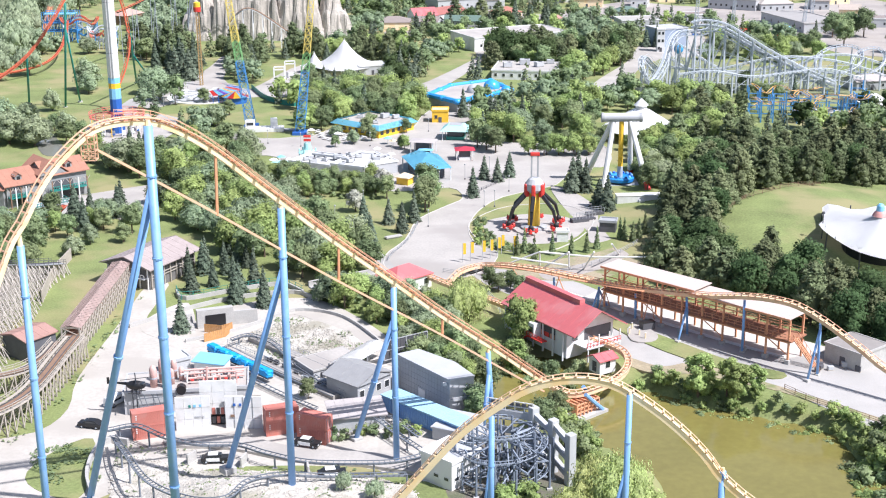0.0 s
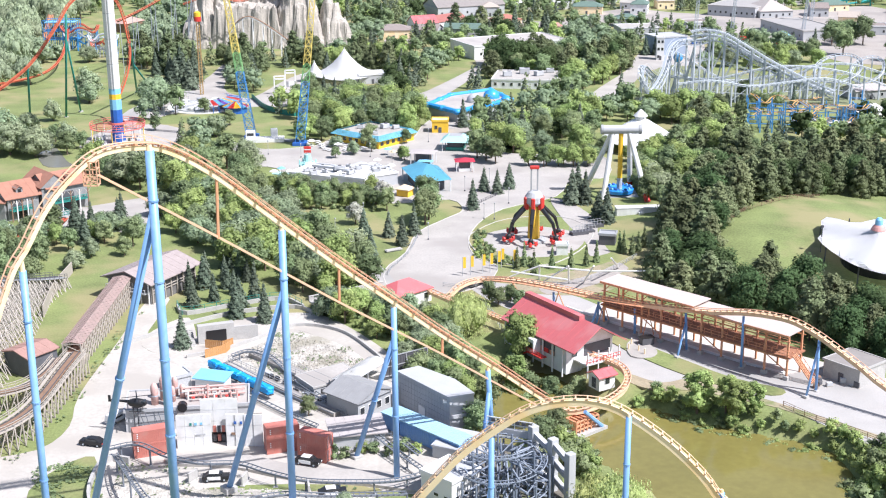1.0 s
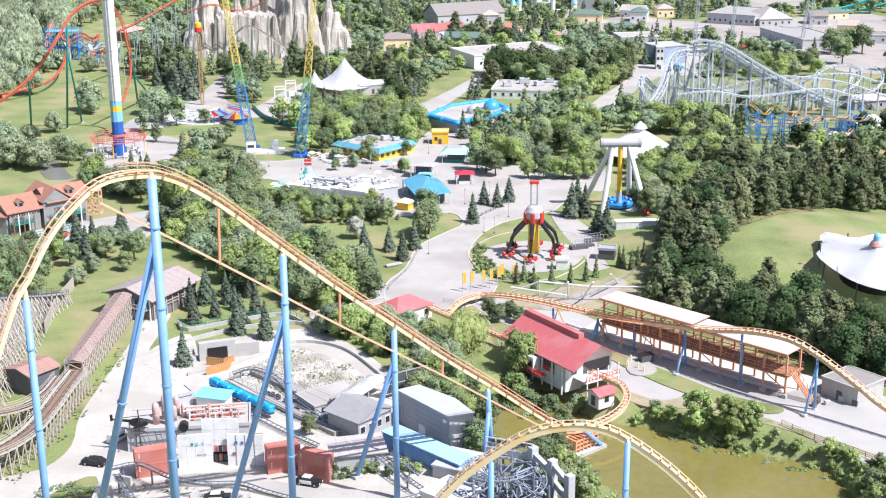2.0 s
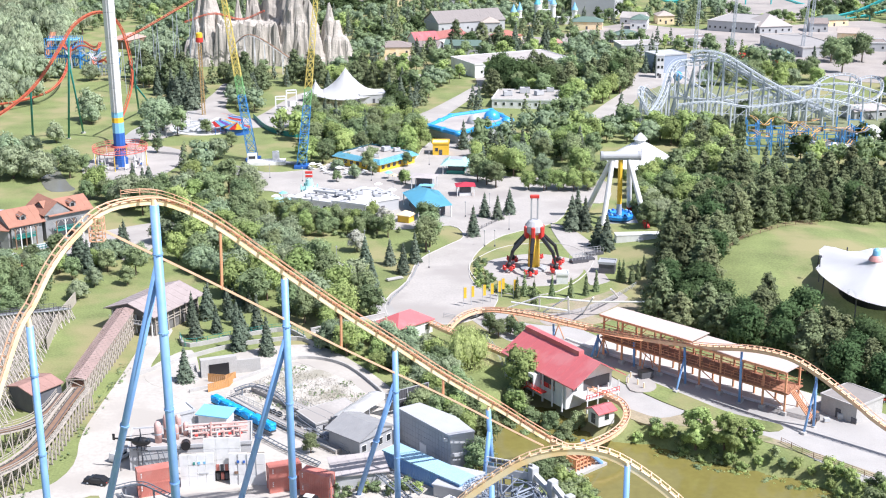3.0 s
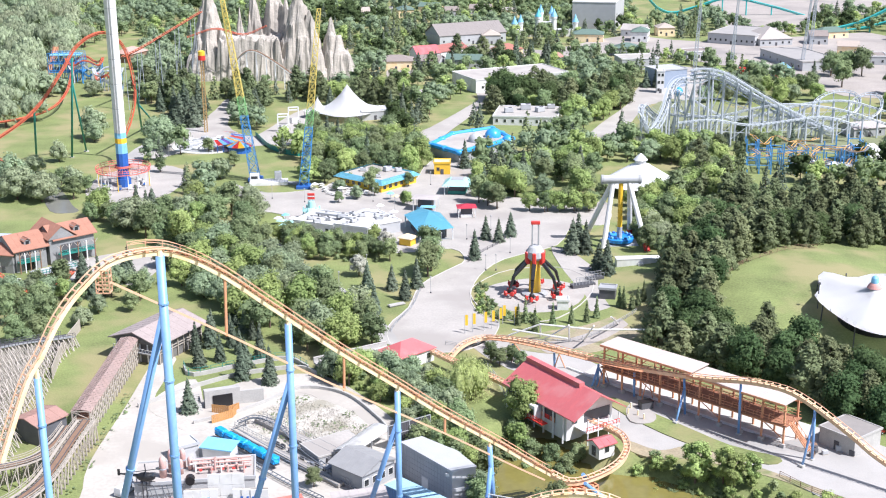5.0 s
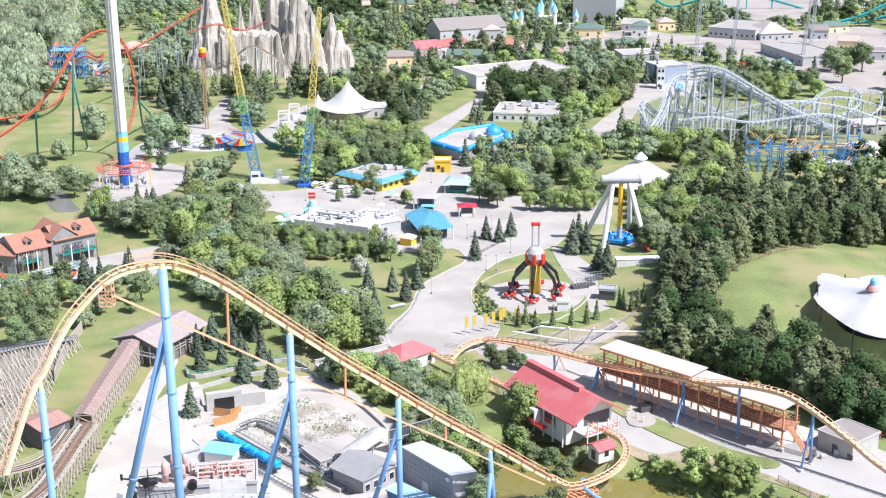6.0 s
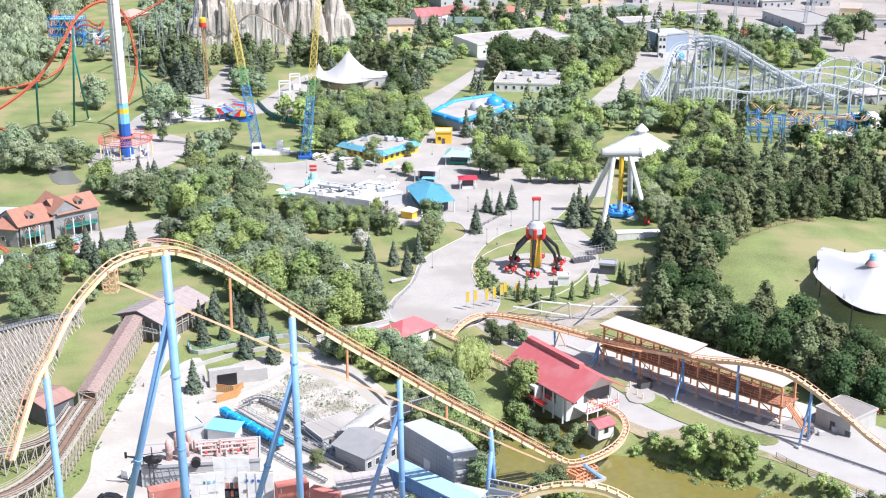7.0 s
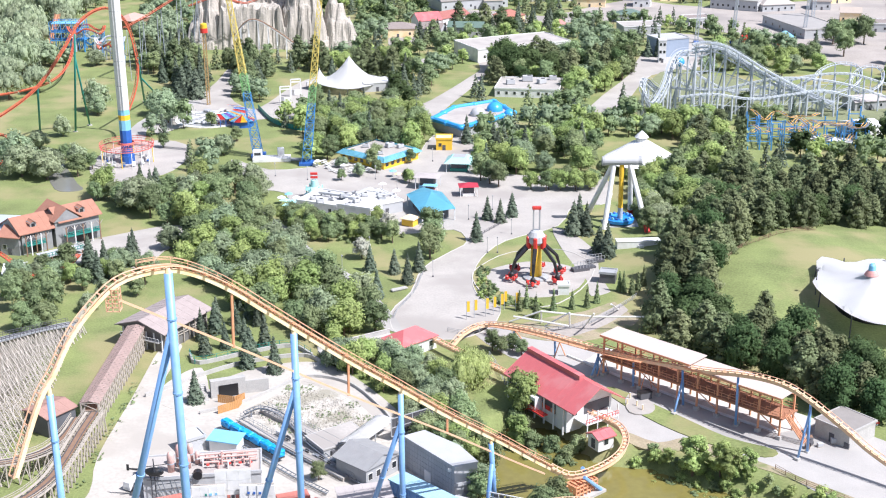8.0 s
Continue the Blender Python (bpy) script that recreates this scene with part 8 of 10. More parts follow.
def blue_pavilion():
    pts = [((-13.3, 417.3)), ((-7.8, 396.0)), ((3.0, 401.4)), ((-1.5, 419.7)), ((-7.9, 425.6))]
    c = sum((Vector(p) for p in pts), Vector((0, 0))) / len(pts)
    t = thing("blue_pavilion", "five-sided pavilion with a bright sky-blue roof", "pavilion", (c.x, c.y, 0))
    bm = bmesh.new()
    ring = [Vector((*(Vector(p) - c), 4.0)) for p in pts]
    for a, b in zip(ring, ring[1:] + ring[:1]):
        bm.faces.new([bm.verts.new(v) for v in (a, b, Vector((0.6, 1.2, 6.3)))])
    bmesh.ops.solidify(bm, geom=bm.faces[:], thickness=0.2)
    bmesh.ops.recalc_face_normals(bm, faces=bm.faces)
    part("roof", bm, mat("sky_blue_roof", (0.20, 0.55, 0.70), 0.5, var=0.08), t, "bright sky-blue roof")
    # Solid dark core; its colour is the shade beneath the pavilion roof.
    part("core", slab([tuple(v.xy * 0.72) for v in ring], 0, 3.9), DGREY, t, "dark grey core painting the shade under the roof")
    for v in ring:
        part("post", beam(bmesh.new(), (v.x * 0.94, v.y * 0.94, -0.2), (v.x * 0.94, v.y * 0.94, 4.0), 0.22, 8), WHITE, t)


blue_pavilion()
open_booth("red_kiosk", "small white kiosk with a dark red roof", 7.4, 429.0, 4, 6.0, 5.0, 3.4, mat("crimson_cloth", (0.45, 0.035, 0.06), 0.6), WHITE, 1.0)
house("yellow_kiosk", "bright yellow ride house", (-3.8, 487.7), (2.2, 487.5), 6.0, 4.4, "flat", wall_m=YELLOW, roof_m=CREAM, trim=YELLOW, windows=2)
for a, b in (((-14.2, 396.6), (-10.7, 394.7)),):
    house("yellow_stall", "small yellow stall with a canvas top", a, b, 3.5, 2.2, "hip", 1.2, YELLOW, CREAM, door=False)


def blue_ring_building():
    """Grey-roofed ride building edged with rounded blue rock-like trim and domes."""
    a, b = Vector((-4.6, 513.2)), Vector((6.4, 497.0))
    pts = [(-5.3, 521.1), (5.9, 506.3), (19.2, 520.1), (27.6, 530.5), (20.3, 551.0), (3.5, 540.2)]
    t = thing("ice_ride_building", "grey-roofed ride building with glossy blue ice-like edging", "ride building")
    part("wall", slab(pts, -0.2, 4.0), GREYP, t)
    part("roof", slab(pts, 4.004, 4.2), GRAVROOF, t)
    IB = mat("glossy_ice_blue", (0.05, 0.33, 0.72), 0.3, var=0.12)
    for p, q in zip(pts, pts[1:] + pts[:1]):
        p, q = Vector((*p, 4.2)), Vector((*q, 4.2))
        part("edge_band", beam(bmesh.new(), p, q, 1.05, 8), IB, t)
        n = max(2, int((q - p).length / 8))
        for i in range(n):
            c = p.lerp(q, i / n)
            bm = bmesh.new()
            bmesh.ops.create_icosphere(bm, subdivisions=2, radius=1.0, matrix=Matrix.Translation(c) @ Matrix.Diagonal((1.7, 1.5, 1.25, 1)))
            part("edge_block", bm, IB, t, "", True)
    for x, y, z, r, m in ((13.0, 526.4, 5.0, 3.2, LGREY), (20.2, 534.9, 5.0, 3.4, IB), (25.8, 525.9, 5.0, 2.4, IB)):
        bm = bmesh.new()
        bmesh.ops.create_icosphere(bm, subdivisions=3, radius=r, matrix=Matrix.Translation((x, y, 4.4)))
        part("dome", bm, m, t, "", True)


blue_ring_building()


def peaked_tent(x, y, r, h, label="white peaked tensile tent"):
    t = thing("peaked_tent", label, "tent", (x, y, 0), 0, "white peaked tents")
    bm = bmesh.new()
    seg = 24
    rings = []
    for k in range(7):
        f = k / 6
        ring = []
        for i in range(seg):
            a = 2 * math.pi * i / seg
            rr = r * f * (1 + 0.10 * f * math.cos(4 * a)) + 0.15
            ring.append(bm.verts.new((math.cos(a) * rr, math.sin(a) * rr, 3.2 + (h - 3.2) * (1 - f) ** 2.2)))
        rings.append(ring)
    for a, b in zip(rings, rings[1:]):
        for i in range(seg):
            j = (i + 1) % seg
            bm.faces.new((a[i], a[j], b[j], b[i]))
    bmesh.ops.solidify(bm, geom=bm.faces[:], thickness=0.1)
    part("canopy", bm, TENTW, t, "", True)
    part("mast", beam(bmesh.new(), (0, 0, -0.2), (0, 0, h + 0.6), 0.15, 8), WHITE, t)
    for i in range(4):
        a = 2 * math.pi * i / 4
        part("corner_pole", beam(bmesh.new(), (math.cos(a) * r, math.sin(a) * r, -0.2), (math.cos(a) * r * 1.05, math.sin(a) * r * 1.05, 3.2), 0.14, 6), GREYP, t)


peaked_tent(-44.1, 600.7, 16.5, 14.5)
peaked_tent(-57.7, 598.6, 6.0, 9.0)
house("tent_hall", "low grey hall beside the white tent", (-37.0, 589.9), (-24.9, 593.3), 10.0, 4.0, "flat", wall_m=LGREY, roof_m=WHITE)
for x, y in ((-67, 582), (-70, 567)):
    g = thing("portal_gate", "white steel portal frame over a paved court", "frame", (x, y, 0), 12, "white portal frames")
    part("frame", beams([((-2.2, 0, 0), (-2.2, 0, 8)), ((2.2, 0, 0), (2.2, 0, 8)), ((-2.2, 0, 8), (2.2, 0, 8)), ((-2.2, 0, 6.8), (2.2, 0, 6.8))], 0.35), WHITE, g)
    part("wing", boxed(0, 3, 0, 4.6, 0.3, 2.6), WHITE, g)
paving("court", [(-77, 559), (-73, 595), (-62, 601), (-60, 552), (-69, 539)], PAVE, "pale paved court", 0.14)
fence("service_fence", "long dark green board fence round the lawn", [(-81, 559), (-71, 533), (-58, 520), (-52, 528)], 2.0, 4.0, TEAL, board=True)

house("flat_white_hall", "white flat-roofed hall with a cluttered pale roof", (21.8, 578.7), (49.8, 573.8), 24.0, 3.8, "flat", wall_m=WHITE, roof_m=PAVE, windows=8, parapet=0.5)
roof_units([(29.2, 586.5, 2.5, 10), (37.2, 592.8, 3, 0), (43.2, 587.2, 2.5, 30), (48.9, 595.0, 2.2, 0)], 4.0)
house("long_white_hall", "long white hall with a pale gravel roof", (16.2, 655.7), (64.2, 677.7), 28.0, 6.5, "flat", wall_m=WHITE, roof_m=GRAVROOF, windows=7, parapet=0.5)
house("street_house", "white house with a red tiled roof on the far street", (-14.8, 749.8), (-2.0, 755.2), 12.0, 5.0, "gable", 4.0, WHITE, REDROOF, windows=4)
house("street_house", "brick-red roofed long house on the far street", (-1.4, 757.2), (14.5, 773.2), 12.0, 5.0, "gable", 3.2, WHITE, mat("dull_red_roof", (0.34, 0.13, 0.11), 0.7, var=0.12), windows=5)
house("street_hall", "large house with a grey-brown shingled roof", (-2.1, 814.7), (39.3, 831.7), 24.0, 6.0, "gable", 6.0, LGREY, mat("grey_brown_shingles", (0.26, 0.235, 0.22), 0.85, var=0.12), windows=8)
house("street_hall", "low house with a red-brown roof among trees", (34.7, 767.8), (46.6, 775.8), 12.0, 4.0, "hip", 3.0, CREAM, mat("red_brown_roof", (0.36, 0.15, 0.11), 0.7, var=0.12), windows=3)
house("gazebo_house", "small pavilion with a pink-red pointed roof", (62.4, 745.7), (68.9, 747.4), 6.0, 3.0, "hip", 2.6, WHITE, mat("pink_red_roof", (0.48, 0.22, 0.19), 0.7, var=0.1), door=False)
house("big_grey_box_hall", "tall pale grey windowless hall", (85.9, 886.8), (113.5, 879.5), 45.0, 18.0, "flat", wall_m=LGREY, roof_m=WHITE, door=False)
house("tent_row_hall", "low white arched-roof hall", (113.8, 852.6), (128.1, 846.6), 14.0, 4.0, "gable", 3.0, WHITE, PAVE, windows=2)


def castle():
    x, y = 65.9, 855.5
    t = thing("toy_castle", "small white castle with turrets and light blue spires", "castle", (x, y, 0))
    part("gatehouse", boxed(0, 0, 0, 9, 8, 9), WHITE, t)
    part("gate", boxed(0, -4.05, 0, 3, 0.2, 4.5), BLACK, t)
    part("side_wall", boxed(-13, 0, 0, 18, 5, 4.5), WHITE, t)
    part("side_wall", boxed(12, 0, 0, 16, 5, 4.5), WHITE, t)
    for dx, dy, h, r in ((-5, -3, 13, 1.7), (5, -3, 13, 1.7), (-3, 4, 15, 1.5), (-20, 0, 8, 1.7), (-16, 2, 9, 1.4), (19, 0, 9, 1.6), (4, 4, 14, 1.5)):
        tw = part("turret", lathe(bmesh.new(), [(r, 0), (r, h * 0.86), (r * 1.25, h * 0.9), (r * 1.25, h)], 12, dx, dy), WHITE, t)
        part("spire", lathe(bmesh.new(), [(r * 1.35, h), (r * 0.6, h + 2.6), (0.1, h + 5.0)], 12, dx, dy), mat("turquoise_spire", (0.12, 0.48, 0.58), 0.5) if dx == -5 else LBLUE, tw)


castle()


# ---- grey steel coaster in the east ----
def grey_coaster():
    lab = "pale grey steel coaster track on many slender columns"
    KW = dict(gauge=1.35, rail=0.17, spine=0.36, drop=0.6, rail_m=STEELW, spine_m=STEELW, tie_m=STEELW, far=True)
    runs = [
        [(102.2, 545.0, 29.2), (107.5, 545.0, 30.1), (115.8, 543.0, 28.8), (124.5, 541.0, 24.1), (134.6, 540.0, 18.1), (147.8, 538.0, 11.3), (160.5, 536.0, 5.9)],
        [(116.2, 552.0, 25.1), (126.7, 550.0, 19.4), (138.5, 548.0, 13.3), (152.6, 546.0, 7.3), (160.8, 545.0, 4.1)],
        [(103.8, 553.0, 26.0), (109.2, 553.0, 26.9), (117.6, 551.0, 25.8), (126.4, 549.0, 20.8), (136.7, 548.0, 14.7), (150.1, 546.0, 8.0), (162.9, 544.0, 3.3)],
        [(99.9, 566.0, 18.0), (107.4, 566.0, 13.5), (115.8, 564.0, 8.4), (124.9, 560.0, 5.2), (136.1, 556.0, 4.9), (146.9, 552.0, 9.0), (155.5, 550.0, 14.2)],
        [(116.5, 560.0, 26.7), (109.4, 560.0, 23.8), (100.7, 558.0, 23.8), (95.8, 552.0, 20.5), (92.5, 545.0, 13.5), (87.9, 538.0, 7.8), (84.6, 534.0, 7.0), (82.1, 534.0, 11.0), (80.4, 536.0, 14.6), (82.3, 540.0, 16.2), (86.0, 545.0, 12.4), (90.8, 552.0, 8.5)],
        [(95.5, 552.0, 9.7), (105.9, 550.0, 8.8), (116.2, 548.0, 9.6), (128.6, 546.0, 12.8), (140.0, 545.0, 14.8), (154.1, 545.0, 14.2), (168.5, 545.0, 11.7), (185.0, 545.0, 6.3)],
        [(100.6, 575.0, 8.9), (107.6, 572.0, 5.4), (119.2, 568.0, 5.1), (131.0, 566.0, 5.4), (142.9, 565.0, 8.0), (157.3, 565.0, 11.3), (174.3, 565.0, 12.2), (191.2, 565.0, 7.6)],
        [(95.3, 530.0, 10.5), (109.0, 530.0, 11.6), (125.7, 532.0, 9.0), (142.2, 534.0, 10.3), (156.6, 536.0, 11.2), (171.4, 538.0, 7.1)],
    ]
    for pts in runs:
        t, fr = track("grey_coaster", lab, pts, 1.9, group="grey coaster track", **KW)
        prev = None
        for i, (p, f, r, u) in enumerate(fr):
            if i % 3 == 1 and p.z > 2.5:
                part("column", beam(bmesh.new(), (p.x, p.y, -0.2), (p.x, p.y, p.z - 0.5), 0.4, 6), STEELW, t)
                if prev is not None and p.z > 8:
                    part("brace", beams([((prev.x, prev.y, prev.z * 0.3), (p.x, p.y, p.z * 0.85)), ((prev.x, prev.y, prev.z * 0.6), (p.x, p.y, p.z * 0.6))], 0.13), STEELW, t)
                prev = p
                if p.z > 9 and i % 8 == 1:
                    part("leg", beam(bmesh.new(), (p.x - p.z * 0.12, p.y + p.z * 0.28, -0.2), (p.x, p.y, p.z * 0.8), 0.3, 6), STEELW, t)
        if pts[0][2] > 24:
            low = [(p - Vector((0, 0, 2.4)), f, r, u) for p, f, r, u in fr]
            for q in (-0.7, 0.7):
                part("truss_chord", sweep(low, q, 0, 0.26, 0.26), STEELW, t)
            web = [(a[0] + a[2] * q, b[0] + b[2] * q) for q in (-0.7, 0.7) for a, b in zip(fr[::2], low[1::2])] + [(b[0] + b[2] * q, a[0] + a[2] * q) for q in (-0.7, 0.7) for b, a in zip(low[1::2], fr[2::2])]
            part("truss_web", beams(web, 0.11), STEELW, t)
            part("catwalk", sweep(fr, 1.5, -0.2, 0.8, 0.1), STEELG, t)
            part("handrail", sweep(fr, 1.9, 0.9, 0.1, 0.1), STEELW, t)
    for cx, cy, r, z in ((171.2, 570.1, 9.8, 9.5), (182.7, 565.8, 6.6, 9.5)):
        pts = [Vector((cx + math.cos(2 * math.pi * i / 16) * r, cy + math.sin(2 * math.pi * i / 16) * r * 0.9, z + 4.6 * math.sin(2 * math.pi * i / 16 + 0.6))) for i in range(17)]
        t, fr = track("grey_coaster", "pale grey helix curve of the steel coaster", pts, 2.2, banks=[-38] * 5, group="grey coaster track", **KW)
        for i, (p, f, rr, u) in enumerate(fr):
            if i % 3 == 0:
                part("column", beam(bmesh.new(), (p.x, p.y, -0.2), (p.x, p.y, p.z - 0.6), 0.28, 6), STEELW, t)
    x, y, z = 111.8, 625.4, 5.5
    b = thing("blue_globe", "bright blue globe on a short stand", "globe", (x, y, 0))
    bm = bmesh.new()
    bmesh.ops.create_uvsphere(bm, u_segments=20, v_segments=12, radius=2.3, matrix=Matrix.Translation((0, 0, 5.5)))
    part("ball", bm, mat("globe_blue", (0.05, 0.30, 0.66), 0.35, var=0.1), b, "", True)
    part("stand", beam(bmesh.new(), (0, 0, -0.2), (0, 0, 3.4), 0.5, 8), WHITE, b)


grey_coaster()
paving("coaster_yard", [(80, 536), (91, 595), (111, 636), (143, 606), (196, 578), (177, 520), (158, 520), (122, 545), (96, 530)], mat("rough_grass_yard", (0.20, 0.22, 0.12), 0.95, var=0.25, scale=0.15, fine=1.5), "grey gravel under the steel coaster", 0.15)


def wild_mouse():
    """Blue post-and-beam frames of uneven height with winding orange track and a long white station roof."""
    a, b = Vector((114.0, 485.0)), Vector((157.0, 478.0))
    d = b - a
    L = d.length
    t = thing("wild_mouse_coaster", "blue steel frame of a small coaster with winding orange track", "roller coaster", (a.x, a.y, 0), math.degrees(math.atan2(d.y, d.x)))
    D = 24.0
    MB = mat("mouse_blue_paint", (0.09, 0.30, 0.62), 0.5, var=0.1)
    MO = mat("mouse_orange_paint", (0.74, 0.42, 0.13), 0.5, var=0.1)
    rng = random.Random(6)
    nx, ny = 11, 4
    tall = {}
    for i in range(nx):
        for j in range(ny):
            f = i / (nx - 1)
            h = 8.0 + 3.5 * math.sin(f * 5.0 + j) + rng.uniform(-1.2, 1.2) + (4.0 if i in (8, 9, 10) and j < 2 else 0)
            tall[i, j] = h
            px, py = L * f, D * j / (ny - 1)
            part("post", boxed(px, py, -0.2, 0.46, 0.46, h), MB, t)
            for z in (3.4, 6.4, 9.4, 12.4):
                if i and z < min(h, tall[i - 1, j]) and (i + j + int(z)) % 3:
                    part("beam", beams([((L * (i - 1) / (nx - 1), py, z), (px, py, z))], 0.19), MB, t)
                if j and z < min(h, tall[i, j - 1]) and (i + j) % 2:
                    part("cross_beam", beams([((px, D * (j - 1) / (ny - 1), z), (px, py, z))], 0.19), MB, t)
    for k, z in enumerate((9.8, 7.0, 4.2)):
        for row in range(2):
            pts = []
            f0 = 0.0 if (k + row) % 2 else 0.35
            for i in range(18):
                f = i / 17
                pts.append(Vector((L * (0.03 + f0 + 0.6 * f), D * (0.2 + 0.5 * row + 0.16 * math.sin(i * 1.1 + k * 2 + row)), z + 1.1 * math.sin(i * 0.8 + k + row * 1.7))))
            fr = frames_along(curve_points(pts, 1.0))
            for q in (-0.6, 0.6):
                part("rail", sweep(fr, q, 0, 0.2, 0.2), MO, t)
            tagged(part("sleeper", beams([(p - r * 0.7, p + r * 0.7) for p, f, r, u in fr[::2]], 0.08), MB, t), kind="stuff")
            if row == k % 2:
                part("walkway", sweep(fr, 1.3, -0.2, 0.9, 0.1), DSTEEL, t)
    part("station_roof", boxed(L * 0.64, 5.0, 3.8, L * 0.5, 6.0, 0.3, -14), WHITE, t, "long white station roof")


wild_mouse()
house("east_white_roof", "white-roofed ride hall behind the trees", (158.8, 497.7), (170.0, 502.0), 12.0, 4.5, "gable", 1.5, WHITE, WHITE, windows=3)
house("loop_station", "small coaster station with a grey roof", (172.2, 545.4), (186.6, 549.5), 10.0, 3.6, "gable", 2.0, GREYP, ROOFG, windows=3)

# ---- far east: halls, lots, pylons, teal coaster ----
FG = mat("far_grey_roof", (0.34, 0.325, 0.31), 0.85, var=0.1, scale=0.2)
house("far_hall", "far grey flat-roofed hall", (163.3, 819.6), (188.7, 803.8), 40.0, 6.0, "flat", wall_m=LGREY, roof_m=FG, trim=CONC, windows=9)
house("far_hall", "far hall with a wide pale hip roof", (192.0, 803.6), (212.4, 807.1), 26.0, 4.0, "hip", 6.0, LGREY, mat("pale_brown_roof", (0.42, 0.38, 0.35), 0.85, var=0.1), windows=5)
house("far_hall", "far low hall with a pale grey roof", (182.0, 759.9), (193.8, 711.9), 24.0, 5.0, "flat", wall_m=LGREY, roof_m=FG, trim=CONC, windows=6)
house("blue_roof_kiosk", "kiosk with a bright blue hip roof and red counter", (175.1, 694.7), (183.9, 694.3), 8.0, 4.0, "hip", 3.0, RED, LBLUE, windows=3)
house("red_stall", "low red stall on the paving", (158.5, 706.3), (169.2, 703.9), 4.0, 2.6, "flat", wall_m=RED, roof_m=RED, trim=RED, door=False)
house("coaster_plant", "grey-blue coaster plant building", (108.6, 664.1), (123.9, 669.9), 14.0, 9.0, "flat", wall_m=mat("slate_blue_wall", (0.30, 0.36, 0.46), 0.7, var=0.08), roof_m=LGREY, trim=LGREY, door=False)
house("coaster_plant", "white tower-like block by the coaster", (105.8, 651.5), (109.4, 651.3), 5.0, 11.0, "flat", wall_m=WHITE, roof_m=WHITE, windows=2, storeys=3)
house("long_grey_hall", "long grey hall with a pale roof", (97.4, 720.5), (117.9, 723.3), 16.0, 6.0, "flat", wall_m=LGREY, roof_m=PAVE)
for bx, by, hx in ((133.9, 703.9, 60), (153.0, 702.9, 52), (208.7, 754.2, 60), (195.2, 719.3, 40)):
    lattice("steel_pylon", "thin grey steel lattice pylon", (bx, by, 0), (bx + 3, by, hx), 1.8, 0.7, [STEELG], "grey lattice pylons", 0.07)
TEALT = mat("bright_teal_track", (0.05, 0.42, 0.42), 0.5, var=0.08)
for pts in ([(254.0, 860.0, 3.3), (268.3, 860.0, 7.1), (285.0, 860.0, 14.9), (302.8, 860.0, 26.3)],
            [(257.8, 872.0, -0.9), (276.0, 872.0, 1.9), (297.7, 872.0, 7.5)],
            [(146.8, 950.0, 12.2), (153.1, 950.0, 6.2), (163.2, 950.0, 2.9), (179.1, 950.0, 6.7), (202.8, 950.0, 12.9), (231.2, 950.0, 7.5), (259.8, 950.0, -0.7)]):
    t, fr = track("teal_coaster", "far teal steel coaster track on teal posts", pts, 3.0, gauge=1.4, rail=0.4, spine=0.9, drop=0.9, rail_m=TEALT, spine_m=TEALT, tie_m=TEALT, far=True, group="teal coaster track")
    for i, (p, f, r, u) in enumerate(fr):
        if i % 5 == 2:
            part("column", beam(bmesh.new(), (p.x, p.y, -0.2), (p.x, p.y, p.z - 1), 0.5, 6), TEALT, t)


